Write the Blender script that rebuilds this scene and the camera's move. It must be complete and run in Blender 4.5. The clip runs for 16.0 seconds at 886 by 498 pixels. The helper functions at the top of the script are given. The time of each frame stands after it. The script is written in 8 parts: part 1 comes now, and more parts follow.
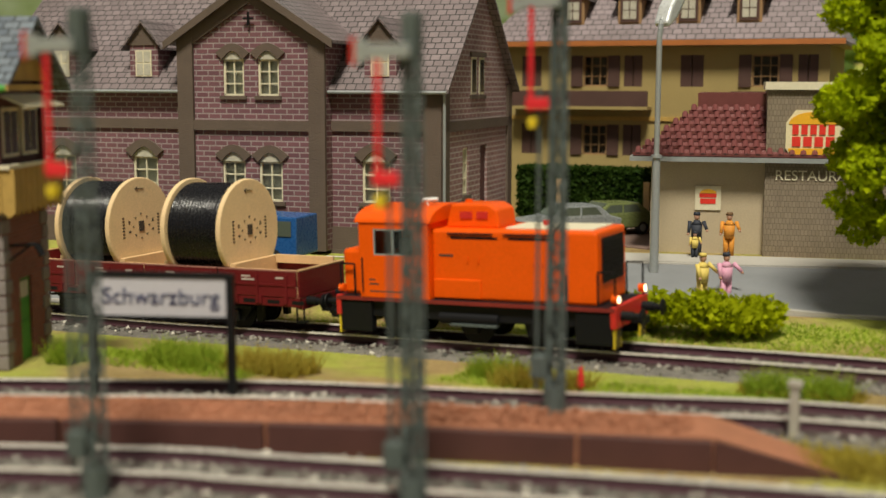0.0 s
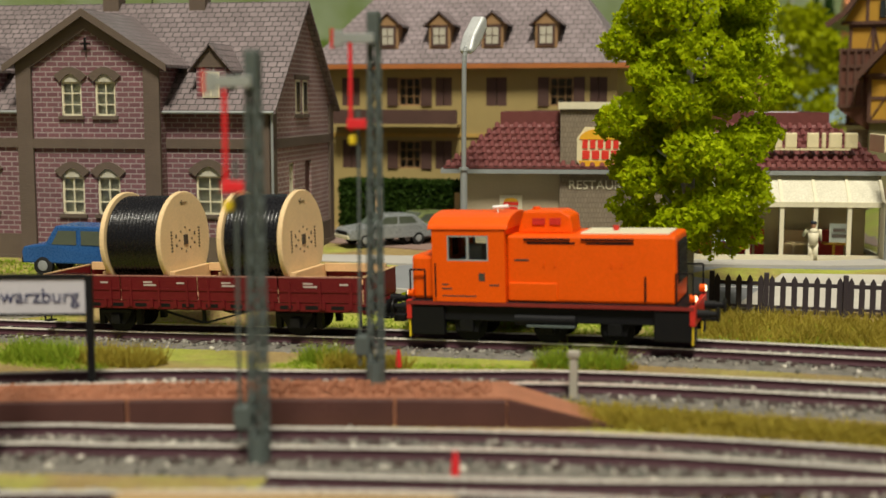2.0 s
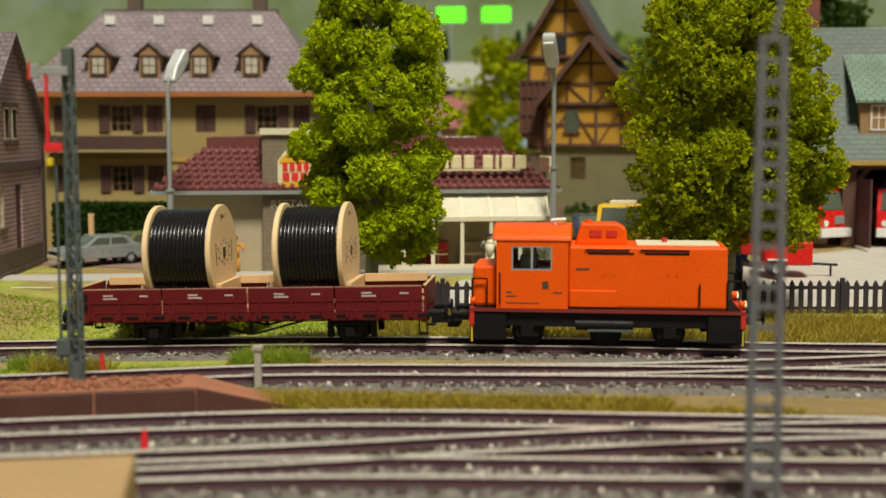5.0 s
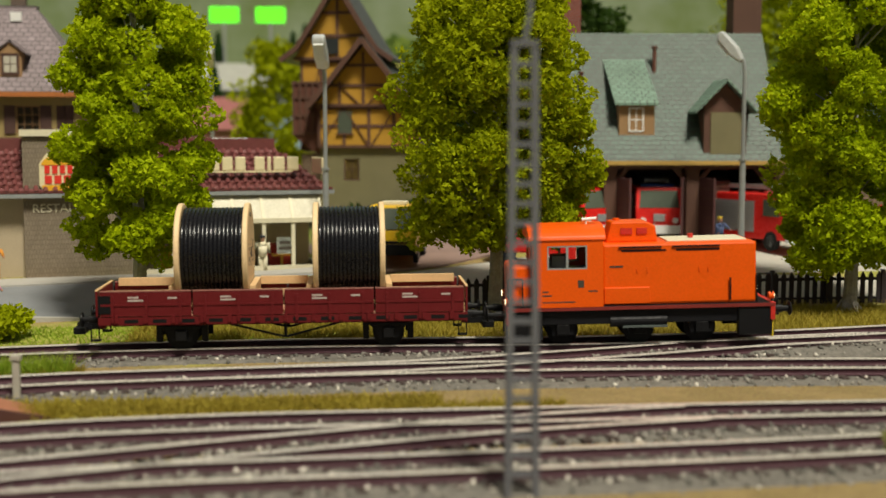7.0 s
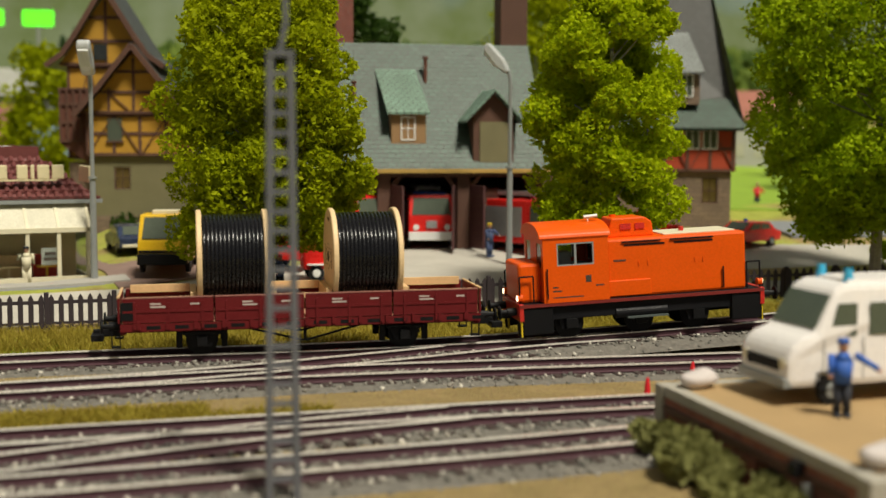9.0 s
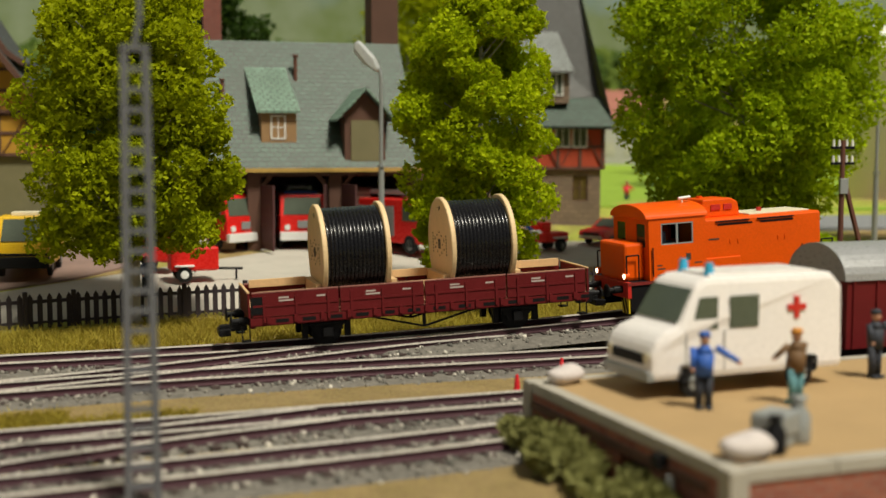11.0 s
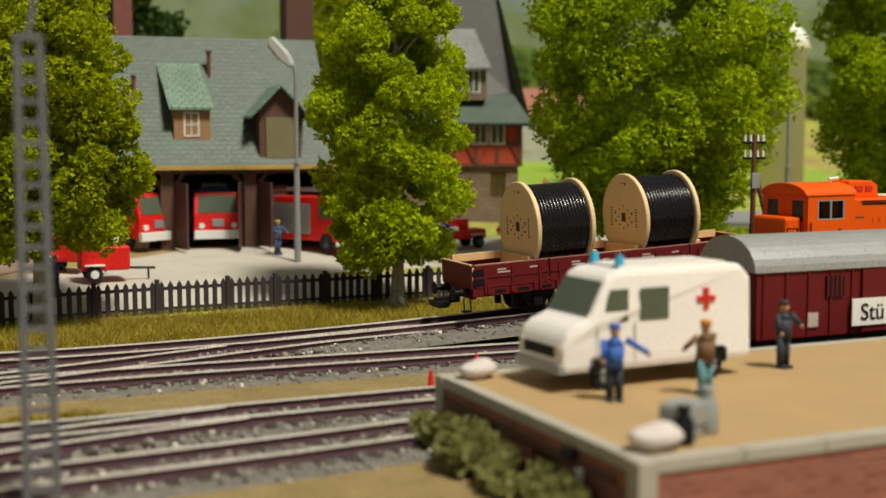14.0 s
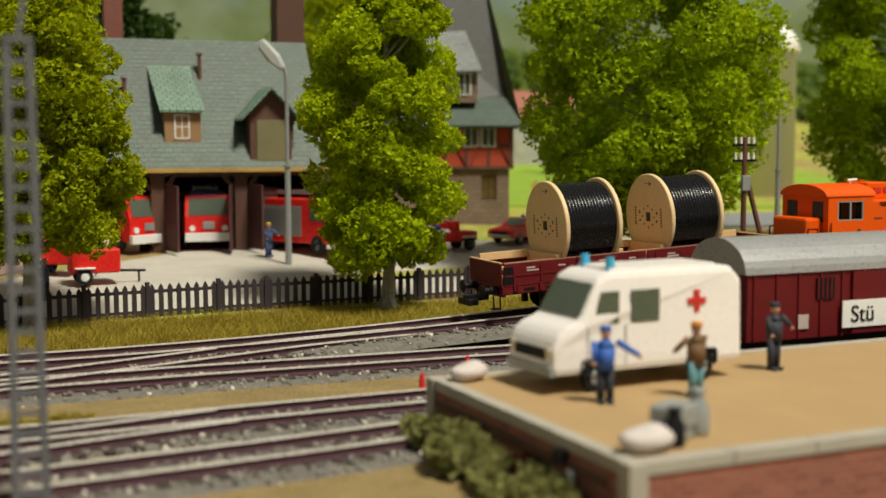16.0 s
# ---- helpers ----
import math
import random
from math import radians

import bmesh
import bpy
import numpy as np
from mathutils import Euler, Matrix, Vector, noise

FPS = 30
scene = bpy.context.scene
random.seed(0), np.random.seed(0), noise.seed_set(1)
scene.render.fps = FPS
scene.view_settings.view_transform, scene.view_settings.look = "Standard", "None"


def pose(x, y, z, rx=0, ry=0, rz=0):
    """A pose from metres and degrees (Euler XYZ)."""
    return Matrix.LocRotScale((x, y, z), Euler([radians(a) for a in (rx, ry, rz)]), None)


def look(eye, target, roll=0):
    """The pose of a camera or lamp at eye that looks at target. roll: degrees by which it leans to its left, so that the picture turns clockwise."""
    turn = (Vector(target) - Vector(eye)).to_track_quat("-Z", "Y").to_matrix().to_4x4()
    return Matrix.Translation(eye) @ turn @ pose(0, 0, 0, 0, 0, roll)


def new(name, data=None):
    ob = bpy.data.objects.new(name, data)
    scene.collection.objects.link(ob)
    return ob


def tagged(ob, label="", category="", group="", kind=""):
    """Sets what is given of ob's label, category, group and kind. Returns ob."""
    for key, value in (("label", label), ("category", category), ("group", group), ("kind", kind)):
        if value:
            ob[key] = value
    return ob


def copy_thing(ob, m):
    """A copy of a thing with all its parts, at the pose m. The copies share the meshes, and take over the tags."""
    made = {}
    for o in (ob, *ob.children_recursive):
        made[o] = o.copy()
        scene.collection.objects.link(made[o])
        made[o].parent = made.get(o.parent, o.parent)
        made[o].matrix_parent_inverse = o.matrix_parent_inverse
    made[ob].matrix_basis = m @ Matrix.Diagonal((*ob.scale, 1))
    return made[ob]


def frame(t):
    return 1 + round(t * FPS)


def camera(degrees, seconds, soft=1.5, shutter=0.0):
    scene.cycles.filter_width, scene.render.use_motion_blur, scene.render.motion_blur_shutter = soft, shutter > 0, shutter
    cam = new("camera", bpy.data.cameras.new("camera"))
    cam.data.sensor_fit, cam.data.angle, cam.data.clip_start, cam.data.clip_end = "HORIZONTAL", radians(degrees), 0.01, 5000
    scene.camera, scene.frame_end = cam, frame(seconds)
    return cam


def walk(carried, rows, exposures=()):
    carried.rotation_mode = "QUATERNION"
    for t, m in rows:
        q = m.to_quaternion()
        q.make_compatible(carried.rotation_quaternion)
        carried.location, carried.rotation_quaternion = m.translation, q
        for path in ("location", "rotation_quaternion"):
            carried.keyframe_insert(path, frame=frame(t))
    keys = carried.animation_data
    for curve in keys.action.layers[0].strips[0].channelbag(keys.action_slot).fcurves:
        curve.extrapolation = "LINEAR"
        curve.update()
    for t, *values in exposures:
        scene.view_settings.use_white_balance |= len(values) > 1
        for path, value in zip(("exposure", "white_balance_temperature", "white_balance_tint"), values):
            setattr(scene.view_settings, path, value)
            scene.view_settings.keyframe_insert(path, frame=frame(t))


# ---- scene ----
# A model railway at 1:87. All numbers below are prototype metres; K brings them to the model's true size.
K = 1 / 87

cam = camera(39.23, 16.0)
cam.data.dof.use_dof = True
cam.data.dof.focus_distance = 47 * K
cam.data.dof.aperture_fstop = 12.5
# seconds, eye x y z, degrees looking right, up, leaning right
ROWS = [
    (0.0, -4.95, 9.55, 7.22, -25.70, -7.62, -0.12),
    (0.5, -5.00, 9.40, 7.34, -23.78, -7.72, -0.06),
    (1.0, -4.78, 8.75, 7.38, -21.66, -7.62, 0.00),
    (1.5, -3.98, 6.98, 7.36, -19.78, -7.29, -0.08),
    (2.0, -3.18, 5.05, 7.39, -17.44, -6.86, -0.05),
    (2.5, -2.52, 3.30, 7.44, -15.56, -6.54, -0.02),
    (3.0, -2.08, 2.76, 7.43, -14.12, -6.36, 0.00),
    (3.5, -1.72, 2.14, 7.44, -12.12, -6.18, -0.10),
    (4.0, -1.12, 1.30, 7.38, -9.80, -5.92, -0.06),
    (6.5, -0.41, 0.55, 7.36, 1.97, -5.57, -0.03),
    (7.0, -0.24, 0.54, 7.35, 4.75, -5.55, -0.03),
    (7.5, -0.15, -0.04, 7.30, 7.26, -5.47, -0.11),
    (8.0, -0.00, 0.00, 7.30, 10.00, -5.39, -0.23),
    (8.5, 0.14, 0.01, 7.33, 12.47, -5.21, -0.22),
    (9.0, 0.24, -0.04, 7.37, 14.63, -5.16, -0.23),
    (9.5, 0.31, -0.11, 7.41, 16.34, -5.18, -0.24),
    (10.0, 0.37, -0.03, 7.40, 17.93, -5.16, -0.22),
    (12.5, 0.94, 0.30, 7.16, 22.49, -5.19, 0.04),
    (13.0, 0.96, 0.31, 7.15, 23.10, -5.18, 0.02),
    (13.5, 1.00, 0.31, 7.15, 23.47, -5.18, 0.04),
    (14.0, 1.03, 0.33, 7.15, 23.83, -5.17, 0.06),
    (14.5, 1.06, 0.32, 7.15, 23.87, -5.16, -0.00),
    (15.0, 1.07, 0.33, 7.14, 23.94, -5.12, 0.06),
    (15.5, 1.04, 0.33, 7.16, 24.12, -5.14, 0.01),
    (16.0, 1.05, 0.34, 7.14, 24.23, -5.05, 0.07),
]
walk(cam, [(t, pose(x * K, y * K, z * K, 90 + up, lean, -right)) for t, x, y, z, right, up, lean in ROWS])

# ---- light: the hall's ceiling light, soft and from above ----
world = bpy.data.worlds.new("hall_light")
scene.world = world
world.use_nodes = True
world.node_tree.nodes["Background"].inputs[0].default_value = (1.0, 0.95, 0.83, 1)
world.node_tree.nodes["Background"].inputs[1].default_value = 0.21
sun = new("hall_lamp", bpy.data.lights.new("hall_lamp", "SUN"))
sun.data.energy, sun.data.angle, sun.data.color = 4.5, radians(12), (1.0, 0.94, 0.78)
sun.matrix_world = look((0, 0, 10), (-2.0, 5.4, 0))
scene.view_settings.exposure = 0.0

# ---- building blocks ----
def V(x, y, z):
    return Vector((x, y, z))


def at(x, y, z=0.0, rz=0.0):
    """A pose in prototype metres."""
    return pose(x * K, y * K, z * K, 0, 0, rz)


def thing(name, m, label, category, group="", kind=""):
    ob = new(name)
    ob.empty_display_size = 0.01
    ob.matrix_world = m
    return tagged(ob, label, category, group, kind)


def finish(bm, material, smooth=False):
    bmesh.ops.recalc_face_normals(bm, faces=bm.faces)
    uv = bm.loops.layers.uv.new("UVMap")
    for f in bm.faces:
        n = f.normal
        f.smooth = smooth
        flat = Vector((n.y, -n.x, 0))
        flat = flat.normalized() if flat.length > 0.2 else Vector((1, 0, 0))
        rise = flat.cross(n) if abs(n.z) < 0.95 else Vector((0, 1, 0))
        for l in f.loops:
            l[uv].uv = (l.vert.co.dot(flat), l.vert.co.dot(rise))
    bmesh.ops.scale(bm, vec=(K, K, K), verts=bm.verts)
    me = bpy.data.meshes.new("mesh")
    bm.to_mesh(me)
    bm.free()
    me.materials.append(material)
    return me


def part(name, bm, material, parent, label="", smooth=False):
    ob = new(name, finish(bm, material, smooth))
    ob.parent = parent
    return tagged(ob, label)


def solo(name, bm, material, m, label, category, group="", kind="", smooth=False):
    ob = new(name, finish(bm, material, smooth))
    ob.matrix_world = m
    return tagged(ob, label, category, group, kind)


def share(name, me, parent, m=None):
    ob = new(name, me)
    ob.parent = parent
    if m is not None:
        ob.matrix_local = m
    return ob


def B(*boxes, bev=0.0):
    """A bmesh of boxes (x0, y0, z0, x1, y1, z1)."""
    bm = bmesh.new()
    for b in boxes:
        box(bm, *b)
    if bev:
        bmesh.ops.bevel(bm, geom=bm.edges[:], offset=bev, segments=2, affect="EDGES", profile=0.5)
    return bm


def box(bm, x0, y0, z0, x1, y1, z1):
    m = Matrix.Translation(((x0 + x1) / 2, (y0 + y1) / 2, (z0 + z1) / 2)) @ Matrix.Diagonal((abs(x1 - x0), abs(y1 - y0), abs(z1 - z0), 1))
    return bmesh.ops.create_cube(bm, size=1, matrix=m)["verts"]


def rod(bm, a, b, r, r2=None, seg=10):
    a, b = Vector(a), Vector(b)
    d = b - a
    m = Matrix.Translation((a + b) / 2) @ d.to_track_quat("Z", "Y").to_matrix().to_4x4()
    bmesh.ops.create_cone(bm, cap_ends=True, segments=seg, radius1=r, radius2=r if r2 is None else r2, depth=d.length, matrix=m)
    return bm


def R(*rods, seg=10):
    bm = bmesh.new()
    for q in rods:
        rod(bm, *q, seg=seg)
    return bm


def bar(bm, a, b, w, h):
    """A square bar from a to b."""
    a, b = Vector(a), Vector(b)
    d = b - a
    m = Matrix.Translation((a + b) / 2) @ d.to_track_quat("Z", "Y").to_matrix().to_4x4() @ Matrix.Diagonal((w, h, d.length, 1))
    bmesh.ops.create_cube(bm, size=1, matrix=m)
    return bm


def ball(bm, c, r, sub=2, squash=(1, 1, 1)):
    m = Matrix.Translation(c) @ Matrix.Diagonal((*squash, 1))
    bmesh.ops.create_icosphere(bm, subdivisions=sub, radius=r, matrix=m)
    return bm


def prism(outline, lo, hi, axis="y", bev=0.0):
    """A solid from an outline in the plane across the axis: x,z for y; y,z for x; x,y for z."""
    bm = bmesh.new()
    def place(a, b, c):
        return {"y": (a, c, b), "x": (c, a, b), "z": (a, b, c)}[axis]
    v0 = [bm.verts.new(place(a, b, lo)) for a, b in outline]
    v1 = [bm.verts.new(place(a, b, hi)) for a, b in outline]
    n = len(outline)
    bm.faces.new(v0)
    bm.faces.new(v1[::-1])
    for i in range(n):
        bm.faces.new((v0[i], v0[(i + 1) % n], v1[(i + 1) % n], v1[i]))
    bmesh.ops.recalc_face_normals(bm, faces=bm.faces)
    if bev:
        bmesh.ops.bevel(bm, geom=bm.edges[:], offset=bev, segments=2, affect="EDGES", profile=0.5)
    return bm


def wall_holes(x0, x1, z0, z1, y0, y1, holes):
    """A wall between y0 and y1 with rectangular holes (x0, z0, x1, z1), as blocks on a grid."""
    xs = sorted({x0, x1, *[h[0] for h in holes], *[h[2] for h in holes]})
    zs = sorted({z0, z1, *[h[1] for h in holes], *[h[3] for h in holes]})
    bm = bmesh.new()
    for i in range(len(xs) - 1):
        run = None
        for j in range(len(zs) - 1):
            cx, cz = (xs[i] + xs[i + 1]) / 2, (zs[j] + zs[j + 1]) / 2
            solid = not any(h[0] < cx < h[2] and h[1] < cz < h[3] for h in holes)
            if solid and run is None:
                run = zs[j]
            if not solid and run is not None:
                box(bm, xs[i], y0, run, xs[i + 1], y1, zs[j])
                run = None
        if run is not None:
            box(bm, xs[i], y0, run, xs[i + 1], y1, z1)
    bmesh.ops.remove_doubles(bm, verts=bm.verts, dist=0.0005)
    return bm


def lathe(profile, seg=32, axis="x"):
    """A turned solid from (radius, height) pairs about an axis."""
    bm = bmesh.new()
    rings = []
    for r, h in profile:
        ring = []
        for i in range(seg):
            a = 2 * math.pi * i / seg
            c, s_ = r * math.cos(a), r * math.sin(a)
            ring.append(bm.verts.new({"x": (h, c, s_), "z": (c, s_, h), "y": (c, h, s_)}[axis]))
        rings.append(ring)
    for p, q in zip(rings, rings[1:]):
        for i in range(seg):
            bm.faces.new((p[i], p[(i + 1) % seg], q[(i + 1) % seg], q[i]))
    bm.faces.new(rings[0])
    bm.faces.new(rings[-1][::-1])
    return bm


def lettering(text, size, material, parent, m, name="lettering", depth=0.02):
    cu = bpy.data.curves.new("letters", "FONT")
    cu.body, cu.size, cu.extrude, cu.align_x = text, size * K, depth * K, "CENTER"
    ob0 = bpy.data.objects.new("letters", cu)
    scene.collection.objects.link(ob0)
    bpy.context.view_layer.update()
    me = bpy.data.meshes.new_from_object(ob0.evaluated_get(bpy.context.evaluated_depsgraph_get()))
    bpy.data.objects.remove(ob0)
    me.materials.clear()
    me.materials.append(material)
    ob = new(name, me)
    ob.parent = parent
    ob.matrix_local = m
    return ob


def ss(a, b, x):
    t = min(1.0, max(0.0, (x - a) / (b - a)))
    return t * t * (3 - 2 * t)


# ---- materials ----
def nodes_of(name):
    m = bpy.data.materials.new(name)
    m.use_nodes = True
    t = m.node_tree
    return m, t, t.nodes["Principled BSDF"]


def node(t, kind, **values):
    n = t.nodes.new(kind)
    for k, v in values.items():
        n.inputs[k].default_value = v
    return n


def object_coords(t):
    tc = t.nodes.new("ShaderNodeTexCoord")
    mp = t.nodes.new("ShaderNodeMapping")
    mp.inputs["Scale"].default_value = (87, 87, 87)
    t.links.new(tc.outputs["Object"], mp.inputs["Vector"])
    return mp.outputs["Vector"]


def mix(t, fac, a, b, blend="MIX"):
    n = t.nodes.new("ShaderNodeMix")
    n.data_type, n.blend_type = "RGBA", blend
    for sock, v in ((n.inputs[0], fac), (n.inputs[6], a), (n.inputs[7], b)):
        if isinstance(v, (int, float)):
            sock.default_value = v
        elif isinstance(v, tuple):
            sock.default_value = (*v, 1)
        else:
            t.links.new(v, sock)
    return n.outputs[2]


def ramp(t, value, lo, hi):
    n = node(t, "ShaderNodeMapRange", **{"From Min": lo, "From Max": hi})
    t.links.new(value, n.inputs[0])
    return n.outputs[0]


def noise_tex(t, vec, scale, detail=4.0, rough=0.6):
    n = node(t, "ShaderNodeTexNoise", Scale=scale, Detail=detail, Roughness=rough)
    t.links.new(vec, n.inputs["Vector"])
    return n.outputs["Fac"]


def bump(t, bs, height, strength=0.3, dist=0.03):
    n = node(t, "ShaderNodeBump", Strength=strength, Distance=dist * K)
    t.links.new(height, n.inputs["Height"])
    t.links.new(n.outputs["Normal"], bs.inputs["Normal"])


def mat(name, col, rough=0.6, metal=0.0, var=0.25, scale=0.8, fine=14.0, relief=0.2, col2=None, coat=0.0):
    """A plain surface with broad stains, fine grain and slight relief."""
    m, t, bs = nodes_of(name)
    v = object_coords(t)
    broad = ramp(t, noise_tex(t, v, scale), 0.3, 0.7)
    grain = ramp(t, noise_tex(t, v, fine), 0.3, 0.7)
    dark = col2 or tuple(c * (1 - var) for c in col)
    c = mix(t, broad, dark, col)
    c = mix(t, 0.35, c, mix(t, grain, tuple(k * 0.8 for k in dark), tuple(min(1, k * 1.1) for k in col)))
    t.links.new(c, bs.inputs["Base Color"])
    r = node(t, "ShaderNodeMapRange", **{"To Min": max(0.05, rough - 0.12), "To Max": min(1, rough + 0.12)})
    t.links.new(grain, r.inputs[0])
    t.links.new(r.outputs[0], bs.inputs["Roughness"])
    bs.inputs["Metallic"].default_value = metal
    bs.inputs["Coat Weight"].default_value = coat
    if relief:
        bump(t, bs, grain, relief)
    return m


def brick(name, c1, c2, mortar, w, h, gap=0.02, rough=0.8, relief=0.6, dist=0.03, offset=0.5, stain=0.3):
    m, t, bs = nodes_of(name)
    uv = t.nodes.new("ShaderNodeUVMap")
    b = node(t, "ShaderNodeTexBrick", Color1=(*c1, 1), Color2=(*c2, 1), Mortar=(*mortar, 1), Scale=1.0)
    b.inputs["Mortar Size"].default_value, b.inputs["Brick Width"].default_value, b.inputs["Row Height"].default_value = gap, w, h
    b.inputs["Mortar Smooth"].default_value = 0.2
    b.offset = offset
    t.links.new(uv.outputs[0], b.inputs["Vector"])
    v = object_coords(t)
    n = ramp(t, noise_tex(t, v, 0.5), 0.3, 0.75)
    c = mix(t, n, mix(t, stain, b.outputs["Color"], (0.05, 0.04, 0.035)), b.outputs["Color"])
    t.links.new(c, bs.inputs["Base Color"])
    bs.inputs["Roughness"].default_value = rough
    inv = node(t, "ShaderNodeMath")
    inv.operation = "SUBTRACT"
    inv.inputs[0].default_value = 1.0
    t.links.new(b.outputs["Fac"], inv.inputs[1])
    add = t.nodes.new("ShaderNodeMath")
    add.operation = "MULTIPLY_ADD"
    t.links.new(noise_tex(t, v, 12), add.inputs[0])
    add.inputs[1].default_value = 0.4
    t.links.new(inv.outputs[0], add.inputs[2])
    bump(t, bs, add.outputs[0], relief, dist)
    return m


def rows_roof(name, c1, c2, w, h, rough=0.6, gloss_gap=(0.05, 0.045, 0.045)):
    return brick(name, c1, c2, gloss_gap, w, h, gap=0.025, rough=rough, relief=0.9, dist=0.06, stain=0.35)


def leaf_mat(name, c1, c2):
    m, t, bs = nodes_of(name)
    g = t.nodes.new("ShaderNodeNewGeometry")
    v = object_coords(t)
    broad = ramp(t, noise_tex(t, v, 0.5), 0.3, 0.7)
    c = mix(t, g.outputs["Random Per Island"], c1, c2)
    c = mix(t, 0.4, c, mix(t, broad, tuple(k * 0.55 for k in c1), c2))
    t.links.new(c, bs.inputs["Base Color"])
    bs.inputs["Roughness"].default_value = 0.7
    bs.inputs["Specular IOR Level"].default_value = 0.12
    through_leaf = t.nodes.new("ShaderNodeBsdfTranslucent")
    t.links.new(c, through_leaf.inputs["Color"])
    both = t.nodes.new("ShaderNodeMixShader")
    both.inputs[0].default_value = 0.5
    t.links.new(bs.outputs[0], both.inputs[1])
    t.links.new(through_leaf.outputs[0], both.inputs[2])
    t.links.new(both.outputs[0], t.nodes["Material Output"].inputs["Surface"])
    return m


def glass(name, tint=(0.85, 0.9, 0.9)):
    m, t, bs = nodes_of(name)
    bs.inputs["Base Color"].default_value = (*tint, 1)
    bs.inputs["Transmission Weight"].default_value = 1.0
    bs.inputs["Roughness"].default_value = 0.04
    bs.inputs["IOR"].default_value = 1.1
    return m


def glow(name, col, strength):
    m, t, bs = nodes_of(name)
    bs.inputs["Base Color"].default_value = (*col, 1)
    bs.inputs["Emission Color"].default_value = (*col, 1)
    bs.inputs["Emission Strength"].default_value = strength
    return m


ORANGE = mat("orange_paint", (0.82, 0.098, 0.001), 0.40, var=0.12, scale=0.5, relief=0.04)
BLACK = mat("black_plastic", (0.007, 0.007, 0.008), 0.5, relief=0.1)
DARK = mat("dark_grey_frame", (0.007, 0.007, 0.009), 0.55, relief=0.1)
RED = mat("red_paint", (0.6, 0.03, 0.02), 0.4, relief=0.05)
PINKEDGE = mat("worn_pink_edge", (0.34, 0.14, 0.11), 0.6)
OXIDE = mat("oxide_red_wagon", (0.135, 0.010, 0.012), 0.5, relief=0.1)
WOOD = mat("pale_wood", (0.72, 0.48, 0.24), 0.6, var=0.2, scale=2.0, relief=0.15)
FLANGE = mat("reel_wood", (0.80, 0.58, 0.32), 0.6, var=0.15, scale=1.2, relief=0.1)
FLOORWOOD = mat("wagon_floor", (0.5, 0.27, 0.17), 0.7, var=0.2)
CABLE = mat("black_cable", (0.004, 0.004, 0.006), 0.24, var=0.1, relief=0.02)
STEEL = mat("rail_head", (0.86, 0.80, 0.72), 0.26, metal=0.3, var=0.25, scale=0.6, relief=0.05)
RUST = mat("rail_side", (0.065, 0.022, 0.032), 0.55, relief=0.2)
SLEEPER = mat("sleeper_brown", (0.055, 0.035, 0.03), 0.85, relief=0.4)
WHITE = mat("white_paint", (0.8, 0.8, 0.78), 0.4, var=0.08, relief=0.03)
CREAM = mat("cream_paint", (0.72, 0.66, 0.48), 0.55, var=0.1)
GREY = mat("grey_metal", (0.32, 0.34, 0.34), 0.45, metal=0.2, var=0.15, relief=0.05)
LAMPGREY = mat("lamp_grey", (0.36, 0.38, 0.38), 0.4, metal=0.3, var=0.1, relief=0.03)
MASTGREY = mat("mast_grey", (0.085, 0.105, 0.10), 0.6, var=0.3, relief=0.2)
LATTICE = mat("lattice_grey", (0.12, 0.125, 0.145), 0.6, var=0.2)
GLASS = glass("window_glass")
DARKGLASS = mat("dark_glass", (0.03, 0.035, 0.035), 0.12, relief=0.0)
GREENGLASS = mat("smoked_green_glass", (0.10, 0.12, 0.09), 0.12, relief=0.0)
RUBBER = mat("rubber", (0.018, 0.018, 0.018), 0.75)
PRINT = mat("dark_print", (0.06, 0.045, 0.03), 0.7, relief=0)
PALEPRINT = mat("pale_print", (0.5, 0.42, 0.38), 0.7, relief=0)
BRICKS = brick("pink_brick", (0.20, 0.085, 0.10), (0.15, 0.06, 0.075), (0.34, 0.27, 0.27), 0.52, 0.21, 0.028)
# same brick, lighter: the light on the station's right side is in the colour
LITSIDEBRICKS = brick("lit_side_brick", (0.34, 0.19, 0.185), (0.27, 0.14, 0.14), (0.50, 0.42, 0.40), 0.52, 0.21, 0.032)
REDBRICKS = brick("red_brick", (0.27, 0.065, 0.04), (0.20, 0.045, 0.03), (0.22, 0.13, 0.11), 0.30, 0.11, 0.015)
RAMPBRICKS = brick("ramp_brick", (0.36, 0.11, 0.065), (0.24, 0.06, 0.04), (0.28, 0.17, 0.13), 0.45, 0.16, 0.02)
SANDSTONE = mat("brown_stone", (0.125, 0.09, 0.068), 0.8, var=0.25, relief=0.3)
QUOIN = mat("grey_quoin", (0.27, 0.23, 0.21), 0.85, var=0.3, relief=0.5)
PINKTILES = rows_roof("mauve_roof_tiles", (0.25, 0.20, 0.205), (0.19, 0.15, 0.155), 0.4, 0.33, 0.4)
HOTELTILES = rows_roof("hotel_roof_tiles", (0.29, 0.23, 0.245), (0.23, 0.18, 0.19), 0.45, 0.36, 0.55)
GREENSLATE = rows_roof("green_slate", (0.060, 0.118, 0.085), (0.042, 0.085, 0.060), 0.45, 0.30, 0.5)
LIGHTSLATE = rows_roof("light_green_slate", (0.24, 0.38, 0.29), (0.20, 0.33, 0.25), 0.4, 0.28, 0.5)
DARKSLATE = rows_roof("dark_slate", (0.06, 0.065, 0.06), (0.045, 0.05, 0.045), 0.35, 0.25, 0.5)
BLUESLATE = rows_roof("blue_slate", (0.20, 0.24, 0.28), (0.10, 0.13, 0.17), 0.42, 0.30, 0.35, (0.03, 0.035, 0.04))
